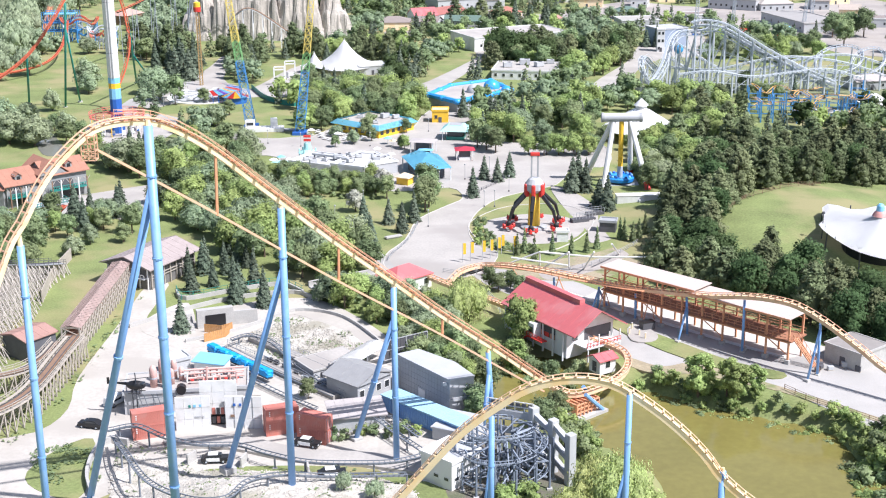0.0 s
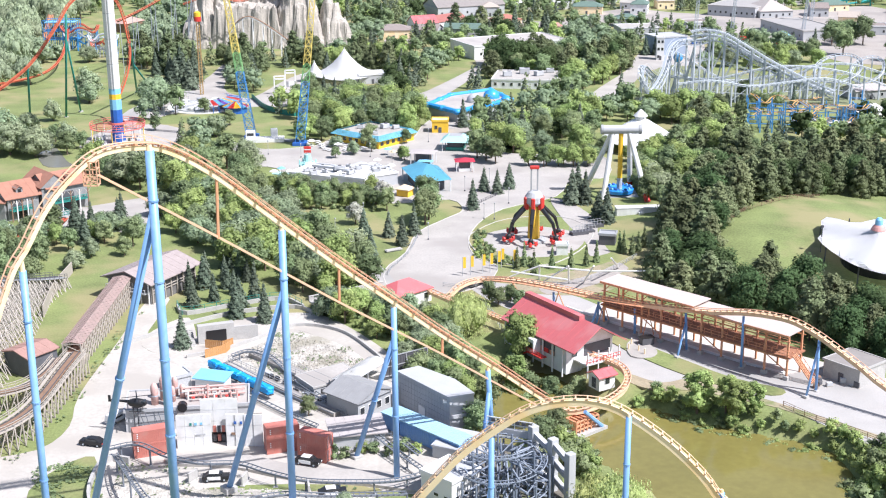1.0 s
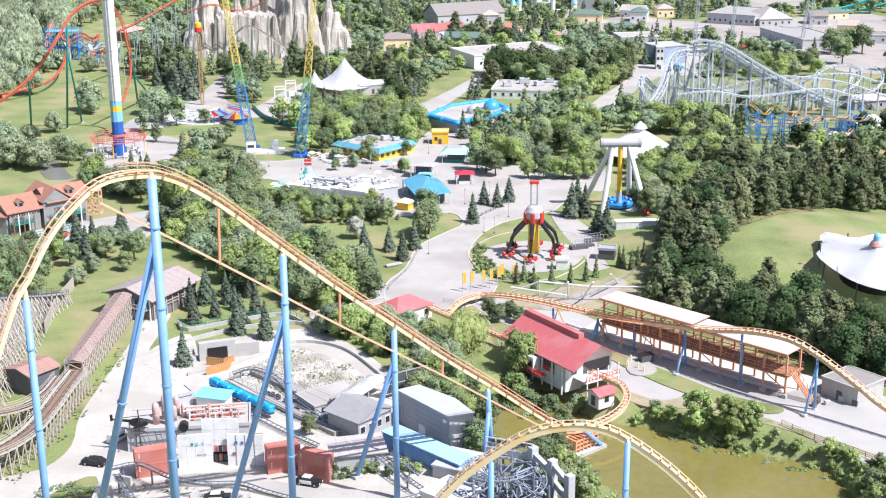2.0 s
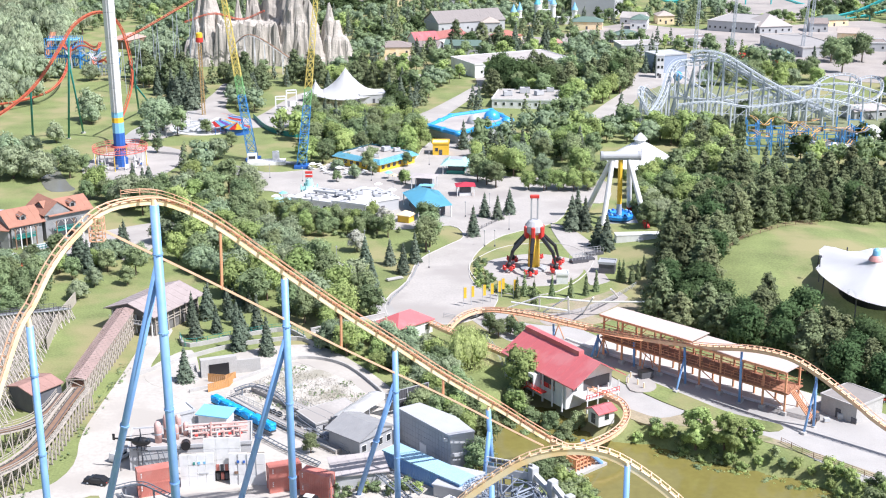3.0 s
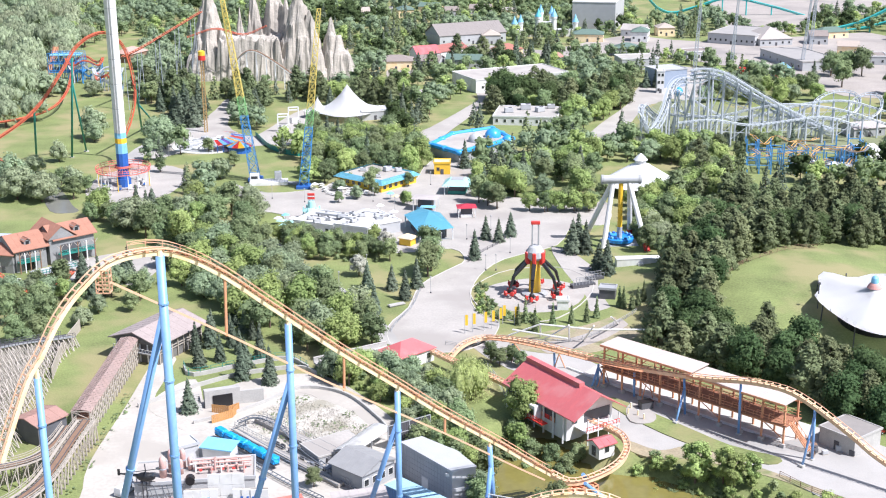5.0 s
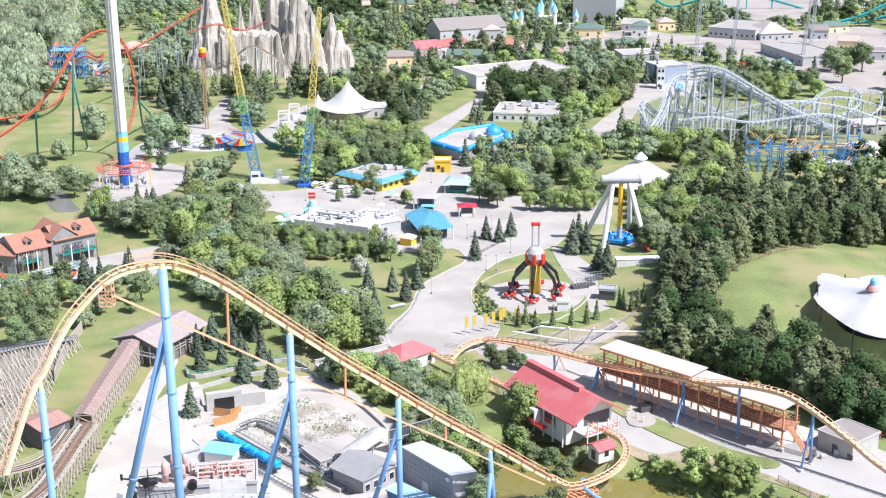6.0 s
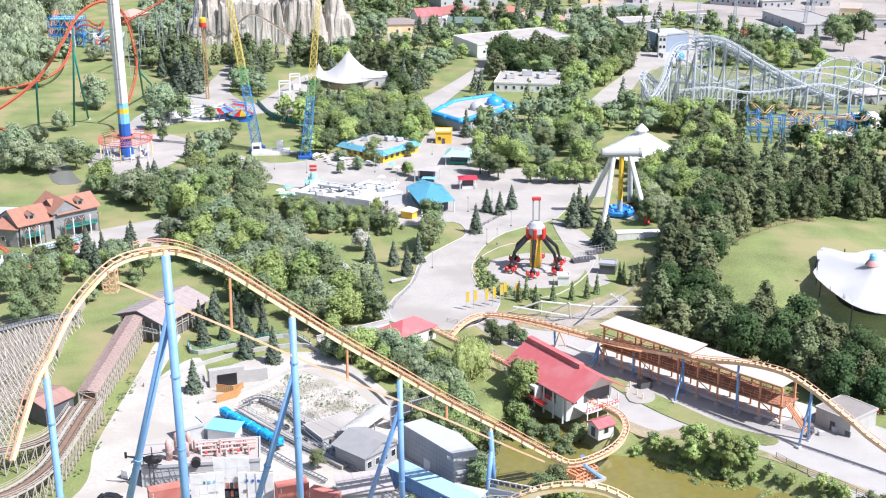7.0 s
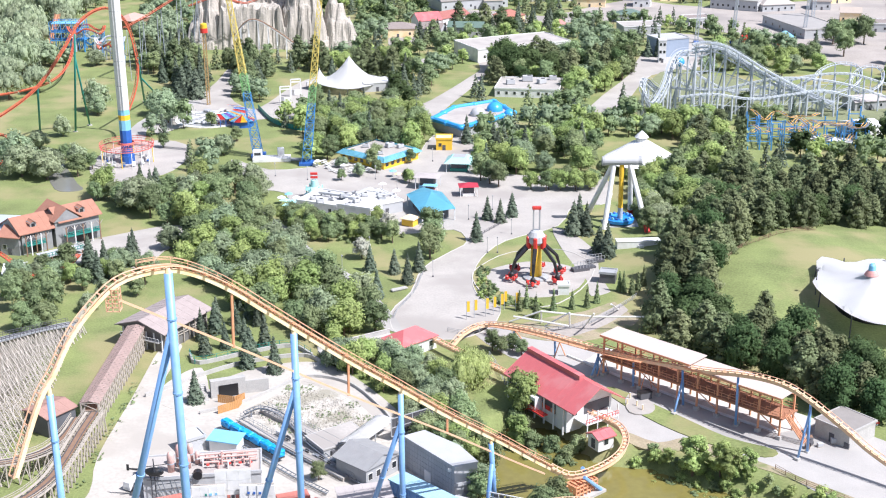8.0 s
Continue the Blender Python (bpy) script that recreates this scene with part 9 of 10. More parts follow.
# ---- the artificial mountain ----
def mountain():
    spires = [(-124.5, 709, 48, 11.5, 1.15), (-130, 706, 27, 8, 1.2), (-118, 706, 30, 6, 1.0), (-108.5, 712, 38, 6.5, 0.95), (-101.5, 720, 48, 8, 1.1), (-91, 722, 50, 11, 1.5), (-84.5, 716, 43, 7, 1.2),
              (-76.5, 706, 48, 11.5, 1.25), (-70.0, 704, 36, 8.5, 1.3), (-59.8, 707, 33, 7.5, 1.05), (-55.2, 705, 25, 7.5, 1.1), (-51.2, 704, 16, 6.5, 1.2), (-134.5, 707, 15, 7, 1.2)]
    walls = [(-121, -84, 696.5, 730, 23.5), (-83, -66.5, 698.5, 728, 25), (-64.5, -49.5, 700.5, 722, 13), (-134, -120, 700, 724, 19)]
    step = lambda v: max(0.0, min(1.0, v)) ** 2 * (3 - 2 * max(0.0, min(1.0, v)))
    xs = [-146 + 0.85 * i for i in range(124)]
    ys = [688 + 0.75 * j for j in range(50)] + [725.5 + 2.2 * j for j in range(12)]
    vs = []
    for y in ys:
        for x in xs:
            wx = x + 1.8 * noise.noise((x * 0.12, y * 0.12, 2)) + 0.8 * noise.noise((x * 0.45, y * 0.45, 7))
            wy = y + 2.2 * noise.noise((x * 0.16, y * 0.05, 12)) + 1.0 * noise.noise((x * 0.5, y * 0.3, 17))
            z = -1.5
            for x0, x1, y0, y1, h in walls:
                e = min(step((wx - x0) / 2.5), step((x1 - wx) / 2.5), step((wy - y0) / 3.0), step((y1 - wy) / 5))
                if e > 0:
                    z = max(z, h * e * (0.93 + 0.12 * noise.noise((x * 0.16, y * 0.1, 9))) + 2.0 * noise.noise((x * 0.35, y * 0.35, 3)) * e)
            for px, py, pz, w, k in spires:
                dx, dy = wx - px, wy - py
                a = math.atan2(dy, dx)
                d = math.hypot(dx, dy) / (w * (1 + 0.10 * math.sin(a * 4 + px) + 0.06 * math.sin(a * 9 + py)))
                if d < 1:
                    z = max(z, pz * (1 - d ** k))
            if z > 1:
                z += 0.9 * math.sin(z * 0.75 + 3 * noise.noise((x * 0.1, y * 0.1, 21)))
                z += 2.2 * (0.35 - abs(noise.noise((x * 0.3, y * 0.3, z * 0.05)))) + 0.7 * noise.noise((x * 0.8, y * 0.8, 5))
            vs.append((x + 0.5 * noise.noise((x * 0.5, y * 0.5, z * 0.25)), y + 0.6 * noise.noise((x * 0.5, z * 0.3, 31)), max(z, -1.5)))
    w = len(xs)
    fs = [(j * w + i, j * w + i + 1, (j + 1) * w + i + 1, (j + 1) * w + i) for j in range(len(ys) - 1) for i in range(w - 1)]
    t = thing("rock_mountain", "large sculpted grey rock mountain with jagged peaks", "rock mountain")
    me = bpy.data.meshes.new("rock")
    me.from_pydata(vs, [], fs)
    me.materials.append(ROCK)
    o = new("rock", me)
    o.parent = t
    pts = [(-133.0, 690.0, 24.6), (-118.1, 690.0, 28.9), (-103.6, 690.0, 25.8), (-91.7, 690.0, 30.1)]
    track("mountain_coaster", "red coaster track winding along the rock mountain", pts, 2.5, gauge=1.3, rail=0.18, spine=0.36, drop=0.6, rail_m=ORED, spine_m=ORED, tie_m=ORED, far=True)
    pts = [(-107.5, 672.0, 12.0), (-101.4, 672.0, 18.8), (-95.6, 672.0, 19.9), (-87.3, 672.0, 15.3), (-76.1, 672.0, 7.1)]
    t2, fr = track("wooden_hill", "white wooden coaster hill at the foot of the mountain", pts, 2.5, gauge=1.6, rail=0.25, spine=0.7, drop=0.5, rail_m=BROWNT, spine_m=WHITE, tie_m=WHITE, far=True)
    for i, (p, f, r, u) in enumerate(fr):
        if i % 2 == 0:
            part("trestle", beams([((p.x, p.y + s, -0.2), (p.x, p.y + s * 0.5, p.z - 0.8)) for s in (-2, 2)] + [((p.x, p.y - 2, p.z * 0.3), (p.x, p.y + 2, p.z * 0.7))], 0.25), WHITE, t2)
    t3, fr = track("mountain_lift", "long brown and red coaster lift rising towards the mountain", [(-150.5, 620.0, 25.2), (-144.1, 640.0, 27.6), (-135.4, 660.0, 32.1), (-124.9, 690.0, 37.6)], 2.5, gauge=1.4, rail=0.2, spine=0.5, drop=0.5, rail_m=ORED, spine_m=BROWNT, tie_m=BROWNT, far=True)
    for i, (p, f, r, u) in enumerate(fr):
        if i % 6 == 0:
            part("trestle", beams([((p.x - 1.5, p.y, -0.2), (p.x - 1, p.y, p.z - 1)), ((p.x + 1.5, p.y, -0.2), (p.x + 1, p.y, p.z - 1)), ((p.x - 1.5, p.y, p.z * 0.2), (p.x + 1, p.y, p.z * 0.8))], 0.16), STEELG, t3)


mountain()


def slide_tower():
    """Blue steel play tower with platforms and a timber-coloured chute, far on the west lawn."""
    x, y = -200.2, 702.6
    t = thing("water_slide_tower", "blue steel slide tower with platforms and tangled chutes", "slide tower", (x, y, 0))
    h = 15.0
    for i in range(7):
        for s in (-4, 0, 4):
            part("post", boxed(-9 + i * 3, s, 0, 0.3, 0.3, h), SBLUE, t)
    for z in (5, 9.5, 14):
        part("platform", boxed(0, 0, z, 20 - z * 0.3, 8.5, 0.35), SBLUE if z < 10 else LBLUE, t)
        part("railing", beams([((-9, s, z + 1.2), (9, s, z + 1.2)) for s in (-4.2, 4.2)], 0.15), SBLUE, t)
    part("brace", beams([((-9 + i * 3, s, z), (-6 + i * 3, s, z + 4.5)) for i in range(6) for s in (-4, 4) for z in (0.5, 5, 9.5)], 0.14), STEELW, t)
    ch = thing("timber_chute", "weathered red-brown chute leaning down from the slide tower", "chute", (-216.0, 717.7, 0))
    part("chute", beams([((0, 0, 0.5), (4, 6, 15)), ((1.5, 0, 0.5), (5.5, 6, 15))], 0.7), STEELO, ch)
    part("chute_side", beams([((-0.7, 0, 1.2), (3.3, 6, 15.8)), ((2.2, 0, 1.2), (6.2, 6, 15.8))], 0.2), BROWNT, ch)
    house("brown_shed", "long brown-roofed shed by the slide tower", (-220.9, 679.6), (-206.0, 685.6), 12.0, 3.2, "gable", 1.8, BROWNT, ROOFB, windows=4)
    house("grey_roof_hall", "grey-roofed hall below the mountain lift", (-179.6, 758.5), (-172.7, 774.8), 12.0, 5.0, "hip", 3.0, BROWNT, mat("salmon_roof", (0.46, 0.30, 0.25), 0.8), windows=3)
    house("white_far_roof", "low white-roofed shelter in the willows", (-262.9, 938.2), (-252.4, 943.7), 10.0, 4.0, "gable", 2.0, WHITE, WHITE)


slide_tower()


def far_rides():
    """Two small steel rides side by side: blue posts with winding blue and orange tracks, white and red loops beside them."""
    for name, label, cx, cy, w, dep, h, cols in (
            ("family_coaster", "blue steel family coaster with orange and pale tracks among trees", -190, 700, 20, 12, 13, (ORED, STEELW, SBLUE)),
            ("family_coaster", "pale blue steel coaster frame with curved white tracks", -172, 676, 15, 10, 11, (STEELW, ORED, STEELW))):
        t = thing(name, label, "roller coaster", (cx, cy, 0), -12, "far family coasters")
        rng = random.Random(int(w * 7))
        for k, m in enumerate(cols):
            pts = [Vector((math.cos(2 * math.pi * i / 14) * w * (0.5 - 0.08 * k), math.sin(2 * math.pi * i / 14) * dep * (0.6 - 0.08 * k), h * (0.85 - 0.22 * k) + 1.6 * math.sin(i * 1.8 + k))) for i in range(15)]
            fr = frames_along(curve_points(pts, 1.4))
            for q in (-0.6, 0.6):
                part("rail", sweep(fr, q, 0, 0.3, 0.3), m, t)
            part("spine", sweep(fr, 0, -0.5, 0.4, 0.4), m, t)
            tagged(part("tie_lattice", beams([(p - r * 0.6, p + r * 0.6) for p, f, r, u in fr], 0.1), m, t), kind="stuff")
            for i, (p, f, r, u) in enumerate(fr[::4]):
                part("column", beam(bmesh.new(), (p.x, p.y, -0.2), (p.x, p.y, p.z - 0.5), 0.26, 6), (SBLUE, STEELW)[(i + k) % 2], t)


far_rides()


# ---- chalet ride house in the west ----
def chalet():
    KW = dict(roof="gable", roof_m=ROOFO, wall_m=mat("grey_chalet_boards", (0.26, 0.265, 0.265), 0.8, var=0.22), trim=WHITE)
    L = "grey board chalet with terracotta roofs, dormers and green balconies"
    a, b = Vector((-126.2, 371.3)), Vector((-107.2, 387.6))
    d = b - a
    c1 = a.lerp(b, 0.38)
    h1 = house("chalet", L, a, c1, 13.0, 6.4, rise=3.6, windows=2, storeys=1, over=0.9, **KW)
    h2 = house("chalet", L, a.lerp(b, 0.5), b, 11.0, 7.5, rise=3.4, windows=2, storeys=1, over=0.9, **KW)
    h3 = house("chalet", L, a.lerp(b, 0.30) + Vector((2.4, 2.0)), a.lerp(b, 0.62) + Vector((2.4, 2.0)), 12.0, 8.0, rise=3.6, windows=1, storeys=1, door=False, ridge="cross", over=0.7, **KW)
    house("chalet", L, a + Vector((-7, 1)), a + Vector((-0.8, -0.6)), 9.0, 5.5, rise=2.2, windows=2, over=0.7, **KW)
    for hh, w in ((h1, c1.x - a.x), (h2, (b - a).length * 0.5)):
        dm = part("dormer", boxed(w * 0.62, 2.6, 7.4 if hh is h1 else 8.7, 2.0, 2.6, 1.7), KW["wall_m"], hh, "small dormer")
        part("dormer_pane", boxed(w * 0.62, 1.25, 7.7 if hh is h1 else 9.0, 1.0, 0.1, 1.0), GLASS, dm)
        for s in (-1, 1):
            bm = bmesh.new()
            box(bm, w * 0.62 + s * 0.65, 2.5, 0, 1.7, 3.0, 0.15)
            bmesh.ops.rotate(bm, cent=(w * 0.62, 0, 0), matrix=Matrix.Rotation(radians(s * 35), 3, "Y"), verts=bm.verts[:])
            bmesh.ops.translate(bm, vec=(0, 0, 9.5 if hh is h1 else 10.8), verts=bm.verts[:])
            part("dormer_roof", bm, ROOFO, dm)
        part("balcony", boxed(w * 0.5, -1.0, 3.0, w * 0.9, 2.0, 0.25), TEAL, hh, "green balcony")
        for i in range(17):
            part("baluster", boxed(w * 0.05 + i * w * 0.9 / 16, -1.95, 3.2, 0.12, 0.12, 1.1), TEAL, hh)
        part("balcony_rail", boxed(w * 0.5, -1.95, 4.3, w * 0.9, 0.16, 0.14), TEAL, hh)
        for i in range(5):
            x = w * (0.06 + 0.22 * i)
            part("post", boxed(x, -1.9, 0, 0.3, 0.3, 6.2), WHITE if i % 2 else BROWNT, hh)
            part("bracket", beams([((x, -1.9, 4.9), (x - 1.0, -1.9, 6.2)), ((x, -1.9, 4.9), (x + 1.0, -1.9, 6.2))], 0.1), WOOD, hh)
        # Bays are not cut out: dark panels paint their inner shade on the wall.
        part("open_bay", boxed(w * 0.55, -0.06, 0.2, w * 0.42, 0.16, 2.6), BLACK, hh, "black panel painting the shade in the loading bay")
        part("open_bay", boxed(w * 0.4, -0.06, 3.4, w * 0.5, 0.16, 2.4), DGREY, hh, "dark panel painting the shade in the upper gallery")
    dk = thing("loading_deck", "pale plank loading deck with teal railings below the chalet", "deck", (-116.5, 372.0, 0), math.degrees(math.atan2(d.y, d.x)))
    part("deck", boxed(0, -2.5, 1.4, 13, 5, 0.3), LGREY, dk)
    for k in range(6):
        part("post", boxed(-6 + 2.4 * k, -4.7, 0, 0.25, 0.25, 1.5), BROWNT, dk)
    part("railing", beams([((-6.5, -5, z), (6.5, -5, z)) for z in (2.0, 2.7)] + [((-6.5 + k, -5, 1.6), (-6.5 + k, -5, 2.7)) for k in range(14)] + [((6.5, -5, 2.7), (6.5, 0, 2.7)), ((6.5, -5, 2.0), (6.5, 0, 2.0))], 0.09), TEAL, dk)
    part("ramp", slab([(-6.5, -5), (-11, -7.5), (-10, -9), (-5, -6.5)], 0.8, 1.2), TEAL, dk)
    house("chalet_annexe", "annexe with a pale blue-grey roof and teal gutter", a + Vector((-24, 2)), a + Vector((-8, 0)), 16.0, 5.0, "shed", 2.0, LGREY, mat("pale_slate_blue_roof", (0.40, 0.46, 0.54), 0.6, var=0.08), windows=5, trim=TEAL, over=0.9)
    track("chalet_coaster", "low red coaster track passing the chalet", [(-139.0, 374.3, 3.0), (-128.2, 361.5, 3.0), (-120.4, 351.7, 2.5), (-112.8, 347.4, 2.0), (-108.5, 355.2, 2.5), (-106.9, 362.0, 3.5)], 1.8, gauge=1.2, rail=0.2, spine=0.5, drop=0.5, rail_m=ORED, spine_m=ORED, tie_m=ORED)
    m = mat("pond_water", (0.20, 0.20, 0.18), 0.15, var=0.1, scale=0.1, bump=0.05)
    tagged(part("pond", slab(rounded([(-146, 466), (-147, 481), (-138, 465), (-130, 447), (-126, 440), (-129, 437), (-136, 440)], 3), -0.2, 0.09), m), "narrow grey pond beside the tower", "pond", kind="structure")
    house("white_tent_roof", "low white marquee by the western trees", (-124.5, 347.5), (-119.6, 348.3), 9.0, 2.6, "gable", 1.6, WHITE, TENTW, door=False)


chalet()

FR = [mat("far_brown_roof", (0.26, 0.22, 0.20), 0.85, var=0.12), mat("far_green_roof", (0.12, 0.18, 0.15), 0.8, var=0.12), mat("far_tan_roof", (0.42, 0.36, 0.31), 0.85, var=0.1)]
rf = random.Random(21)
for x, y in ((-58, 950), (-43, 975), (-26, 954), (-10, 979), (7, 945), (27, 970), (47, 949), (60, 911), (107, 770), (122, 827), (143, 851), (30, 820), (11, 725), (-8, 726), (-26, 727), (90, 829), (229, 809), (233, 763), (238, 732), (246, 832), (147, 758)):
    w = rf.uniform(10, 20)
    a = rf.uniform(-0.3, 0.3)
    house("far_street_house", "far low street house with a plain pitched roof", (x - w / 2, y), (x - w / 2 + w * math.cos(a), y + w * math.sin(a)), rf.uniform(9, 15), rf.uniform(3.5, 6), rf.choice(("gable", "hip", "flat")), 2.6, rf.choice((WHITE, LGREY, CREAM)), rf.choice(FR), windows=3, group="far street houses")


# ---- planting ----
G1, G2, G3 = "trees of the park", "pines beside the lawn", "far park trees"
wood(["gry", "dec", "bri", "bri", "gry", "dec"], [(-96, 407), (-93, 443), (-67, 442), (-56, 400), (-37, 364), (-21, 322), (-13, 297), (-20, 294), (-31, 302), (-54, 323), (-71, 346), (-83, 373)], 6.3, 0.8, 1.12, G1, clear=[(-8, 301, 9), (-20, 299, 6)])
wood(["gry", "dec"], [(-104, 336), (-100, 360), (-92, 377), (-82, 345), (-87, 326), (-93, 318)], 8.0, 0.5, 0.8, G1)
wood(["dec"], [(-119, 336), (-110, 341), (-98, 310), (-107, 302)], 6.0, 0.7, 0.9, G1)
wood(["spr"], [(-63, 308), (-58, 328), (-49, 326), (-44, 303), (-47, 292), (-59, 294)], 5.2, 0.6, 0.85, G1)
rows_of("spr", [(-57, 270), (-48, 289), (-41, 286), (-22, 355), (-19, 334), (-15, 353), (-11, 345), (-8, 355), (9, 381), (17, 399), (13, 402), (21, 405)], 0.8, G1)
wood(["dec", "gry", "bri"], [(-32, 306), (-20, 298), (-9, 298), (0, 273), (10, 247), (8, 234), (1, 242), (-6, 261), (-19, 277), (-26, 287)], 4.3, 0.5, 0.78, G1, clear=[(-8, 299, 8), (-22, 296, 5)])
rows_of("wln", [(5, 277)], 0.95, G1)
rows_of("wln", [(24, 187), (27, 185)], 0.92, G1)
rows_of("wln", [(19, 181)], 0.7, G1)
wood(["pin", "pin", "pin", "map"], [(67, 368), (80, 400), (93, 417), (105, 428), (152, 434), (138, 390), (114, 384), (94, 371), (79, 350), (66, 319), (55, 325)], 5.2, 0.75, 1.12, G2)
wood(["bri", "dec", "bri", "gry", "pin"], [(63, 410), (75, 449), (90, 461), (109, 456), (104, 431), (83, 410), (68, 380), (65, 385)], 6.0, 0.6, 1.0, G1)
wood(["map", "map", "pin"], [(53, 321), (66, 312), (75, 302), (83, 298), (99, 276), (92, 253), (79, 270), (64, 295), (51, 302)], 5.4, 0.85, 1.1, G2)
wood(["dec", "bri", "dec"], [(-50, 479), (-53, 540), (-35, 551), (-6, 517), (-5, 478), (-18, 469), (-31, 479), (-38, 470)], 6.2, 0.85, 1.1, G1)
wood(["gry", "bri", "dec", "spr"], [(-60, 564), (-43, 602), (-20, 550), (-6, 517), (-19, 497), (-51, 518)], 6.2, 0.8, 1.05, G1)
wood(["dec", "spr", "bri", "bri", "gry"], [(6, 444), (9, 468), (24, 483), (38, 497), (57, 514), (61, 471), (50, 431), (32, 421), (18, 428)], 6.4, 0.8, 1.1, G1)
wood(["dec", "bri", "bri", "gry", "pin"], [(70, 494), (84, 513), (108, 500), (101, 449), (105, 429), (74, 406), (67, 420), (67, 442)], 6.6, 0.85, 1.15, G1)
wood(["gry", "dec"], [(63, 431), (75, 442), (73, 396), (64, 372), (59, 384)], 7.0, 0.6, 0.85, G1)
wood(["dec", "bri", "dec", "shr"], [(-60, 410), (-51, 404), (-33, 395), (-15, 390), (-12, 381), (-21, 377), (-39, 382), (-53, 387)], 3.4, 0.45, 0.7, G1)
rows_of("dec", [(-5, 365), (-4, 370)], 0.95, G1)
rows_of("sil", [(-25, 366), (-18, 388)], 1.0, G1)
rows_of("bri", [(72, 589)], 1.2, G1)
rows_of("gry", [(-148, 550), (-119, 549), (-175, 657), (-84, 483), (-135, 468), (-147, 460)], 0.9, G1)
rows_of("dec", [(-112, 426), (-107, 422), (-118, 426)], 0.7, G1)
rows_of("spr", [(-100, 429), (-104, 432)], 0.9, G1)
rows_of("spr", [(103, 668), (108, 667), (178, 672), (189, 672)], 1.0, G3)
rows_of("dec", [(205, 697), (216, 705), (201, 663), (221, 696)], 1.4, G3)
rows_of("blk", [(49.5, 238)], 1.08, "young trees on the lake bank")
rows_of("blk", [(54.5, 235.5), (56.3, 234.2)], 0.85, "young trees on the lake bank")
rows_of("blk", [(60, 234.5)], 0.62, "young trees on the lake bank")
wood(["shb", "shr", "shb"], [(42, 245), (50, 240), (61, 234), (73, 225), (80, 218), (78, 212), (71, 219), (60, 227), (49, 233), (41, 238)], 1.75, 0.6, 1.05, "lake bank shrubs")
wood(["shr", "shb"], [(70, 210), (80, 219), (80, 197), (73, 190), (70, 197)], 2.2, 0.9, 1.6, "lake bank shrubs")
rows_of("dec", [(15, 263), (16, 259), (18, 254), (22, 252)], 0.62, "trees by the station hall")
rows_of("dec", [(25, 249), (27.5, 251)], 0.45, "trees by the station hall")
rows_of("bri", [(17, 265)], 0.95, "trees by the station hall")
rows_of("shr", [(13, 252), (17, 249), (20, 248), (23, 246), (25, 246), (11, 257)], 1.2, "pond bank shrubs")
wood(["gry", "dec"], [(-18, 266), (-8, 262), (2, 248), (7, 249), (5, 235), (6, 227), (2, 238), (-7, 250)], 3.8, 0.45, 0.7, G1)
wood(["dec", "gry", "spr"], [(68, 479), (90, 526), (120, 513), (110, 477), (79, 453)], 7.5, 0.7, 0.95, G1)
wood(["wil"], [(-319, 951), (-267, 999), (-217, 805), (-212, 738), (-199, 648), (-184, 589), (-198, 577)], 16.0, 1.3, 1.7, G1)
rows_of("gry", [(-150, 558), (-115, 535), (-121, 549), (-101, 415), (-152, 456), (-142, 452), (-158, 469)], 1.35, G1)
rows_of("gry", [(-153, 514), (-157, 495), (-160, 486), (-142, 464)], 0.8, G1)
rows_of("spr", [(-118, 584), (-115, 588), (-111, 580), (-118, 597), (-112, 597), (-118, 576)], 1.5, G1)
rows_of("spr", [(-22, 593), (-19, 600), (-24, 593), (-46, 541), (-43, 528), (-48, 535), (8, 498), (18, 489), (19, 471), (24, 463)], 1.1, G1)
rows_of("dec", [(-132, 456), (-104, 430), (-105, 425), (-108, 419), (-109, 357), (-116, 338)], 0.9, G1)

wood(["shb", "shr"], [(22, 226), (24, 222), (26, 215), (27, 209), (25, 206), (23, 213), (21, 220)], 1.8, 0.9, 1.5, "pond bank shrubs")
wood(["shb", "shr"], [(37, 247), (41, 245), (47, 244), (48, 242), (42, 238), (37, 240)], 2.6, 0.5, 0.9, "lake bank shrubs")
rows_of("shb", [(11, 193), (13, 194), (14, 193), (9, 192)], 1.3, "shrubs by the helix")

wood(["dec", "bri", "spr", "gry"], [(127, 667), (155, 678), (183, 653), (186, 626), (162, 614), (124, 623)], 8.0, 0.8, 1.1, G3)
wood(["dec", "bri", "spr"], [(94, 546), (128, 574), (152, 550), (146, 521), (117, 522), (90, 510)], 7.0, 0.5, 0.8, G3)
wood(["dec", "bri"], [(107, 588), (132, 593), (158, 573), (150, 561), (110, 569)], 7.0, 0.4, 0.6, G3)
rows_of("bri", [(-116, 431), (-117, 428)], 1.0, G1)
rows_of("spr", [(-99, 424), (-98, 429)], 1.25, G1)
rows_of("dec", [(-142, 477), (-129, 465), (-109, 495), (-96, 528), (-82, 504)], 0.6, G1)
rows_of("spr", [(-104, 362), (-97, 352), (-98, 348)], 0.9, G1)
wood(["gry", "bri", "dec"], [(-124, 353), (-114, 355), (-108, 346), (-114, 339), (-121, 342)], 4.5, 0.5, 0.75, G1)

rows_of("dec", [(-49, 397), (-42, 393), (-39, 392), (-33, 391), (-30, 390), (-23, 389)], 0.68, "hedge trees by the games buildings")
rows_of("bri", [(-46, 395), (-36, 391), (-26, 390), (-52, 401)], 0.66, "hedge trees by the games buildings")
rows_of("dec", [(15, 442), (12, 446), (18, 438), (-5, 387)], 0.95, "shade trees of the midway")
rows_of("bri", [(29, 435), (35, 434), (39, 434), (44, 433), (49, 434)], 0.72, "shade trees of the midway")
rows_of("dec", [(-13, 470), (-14, 446), (-25, 457), (-37, 448)], 0.5, "small trees of the midway")
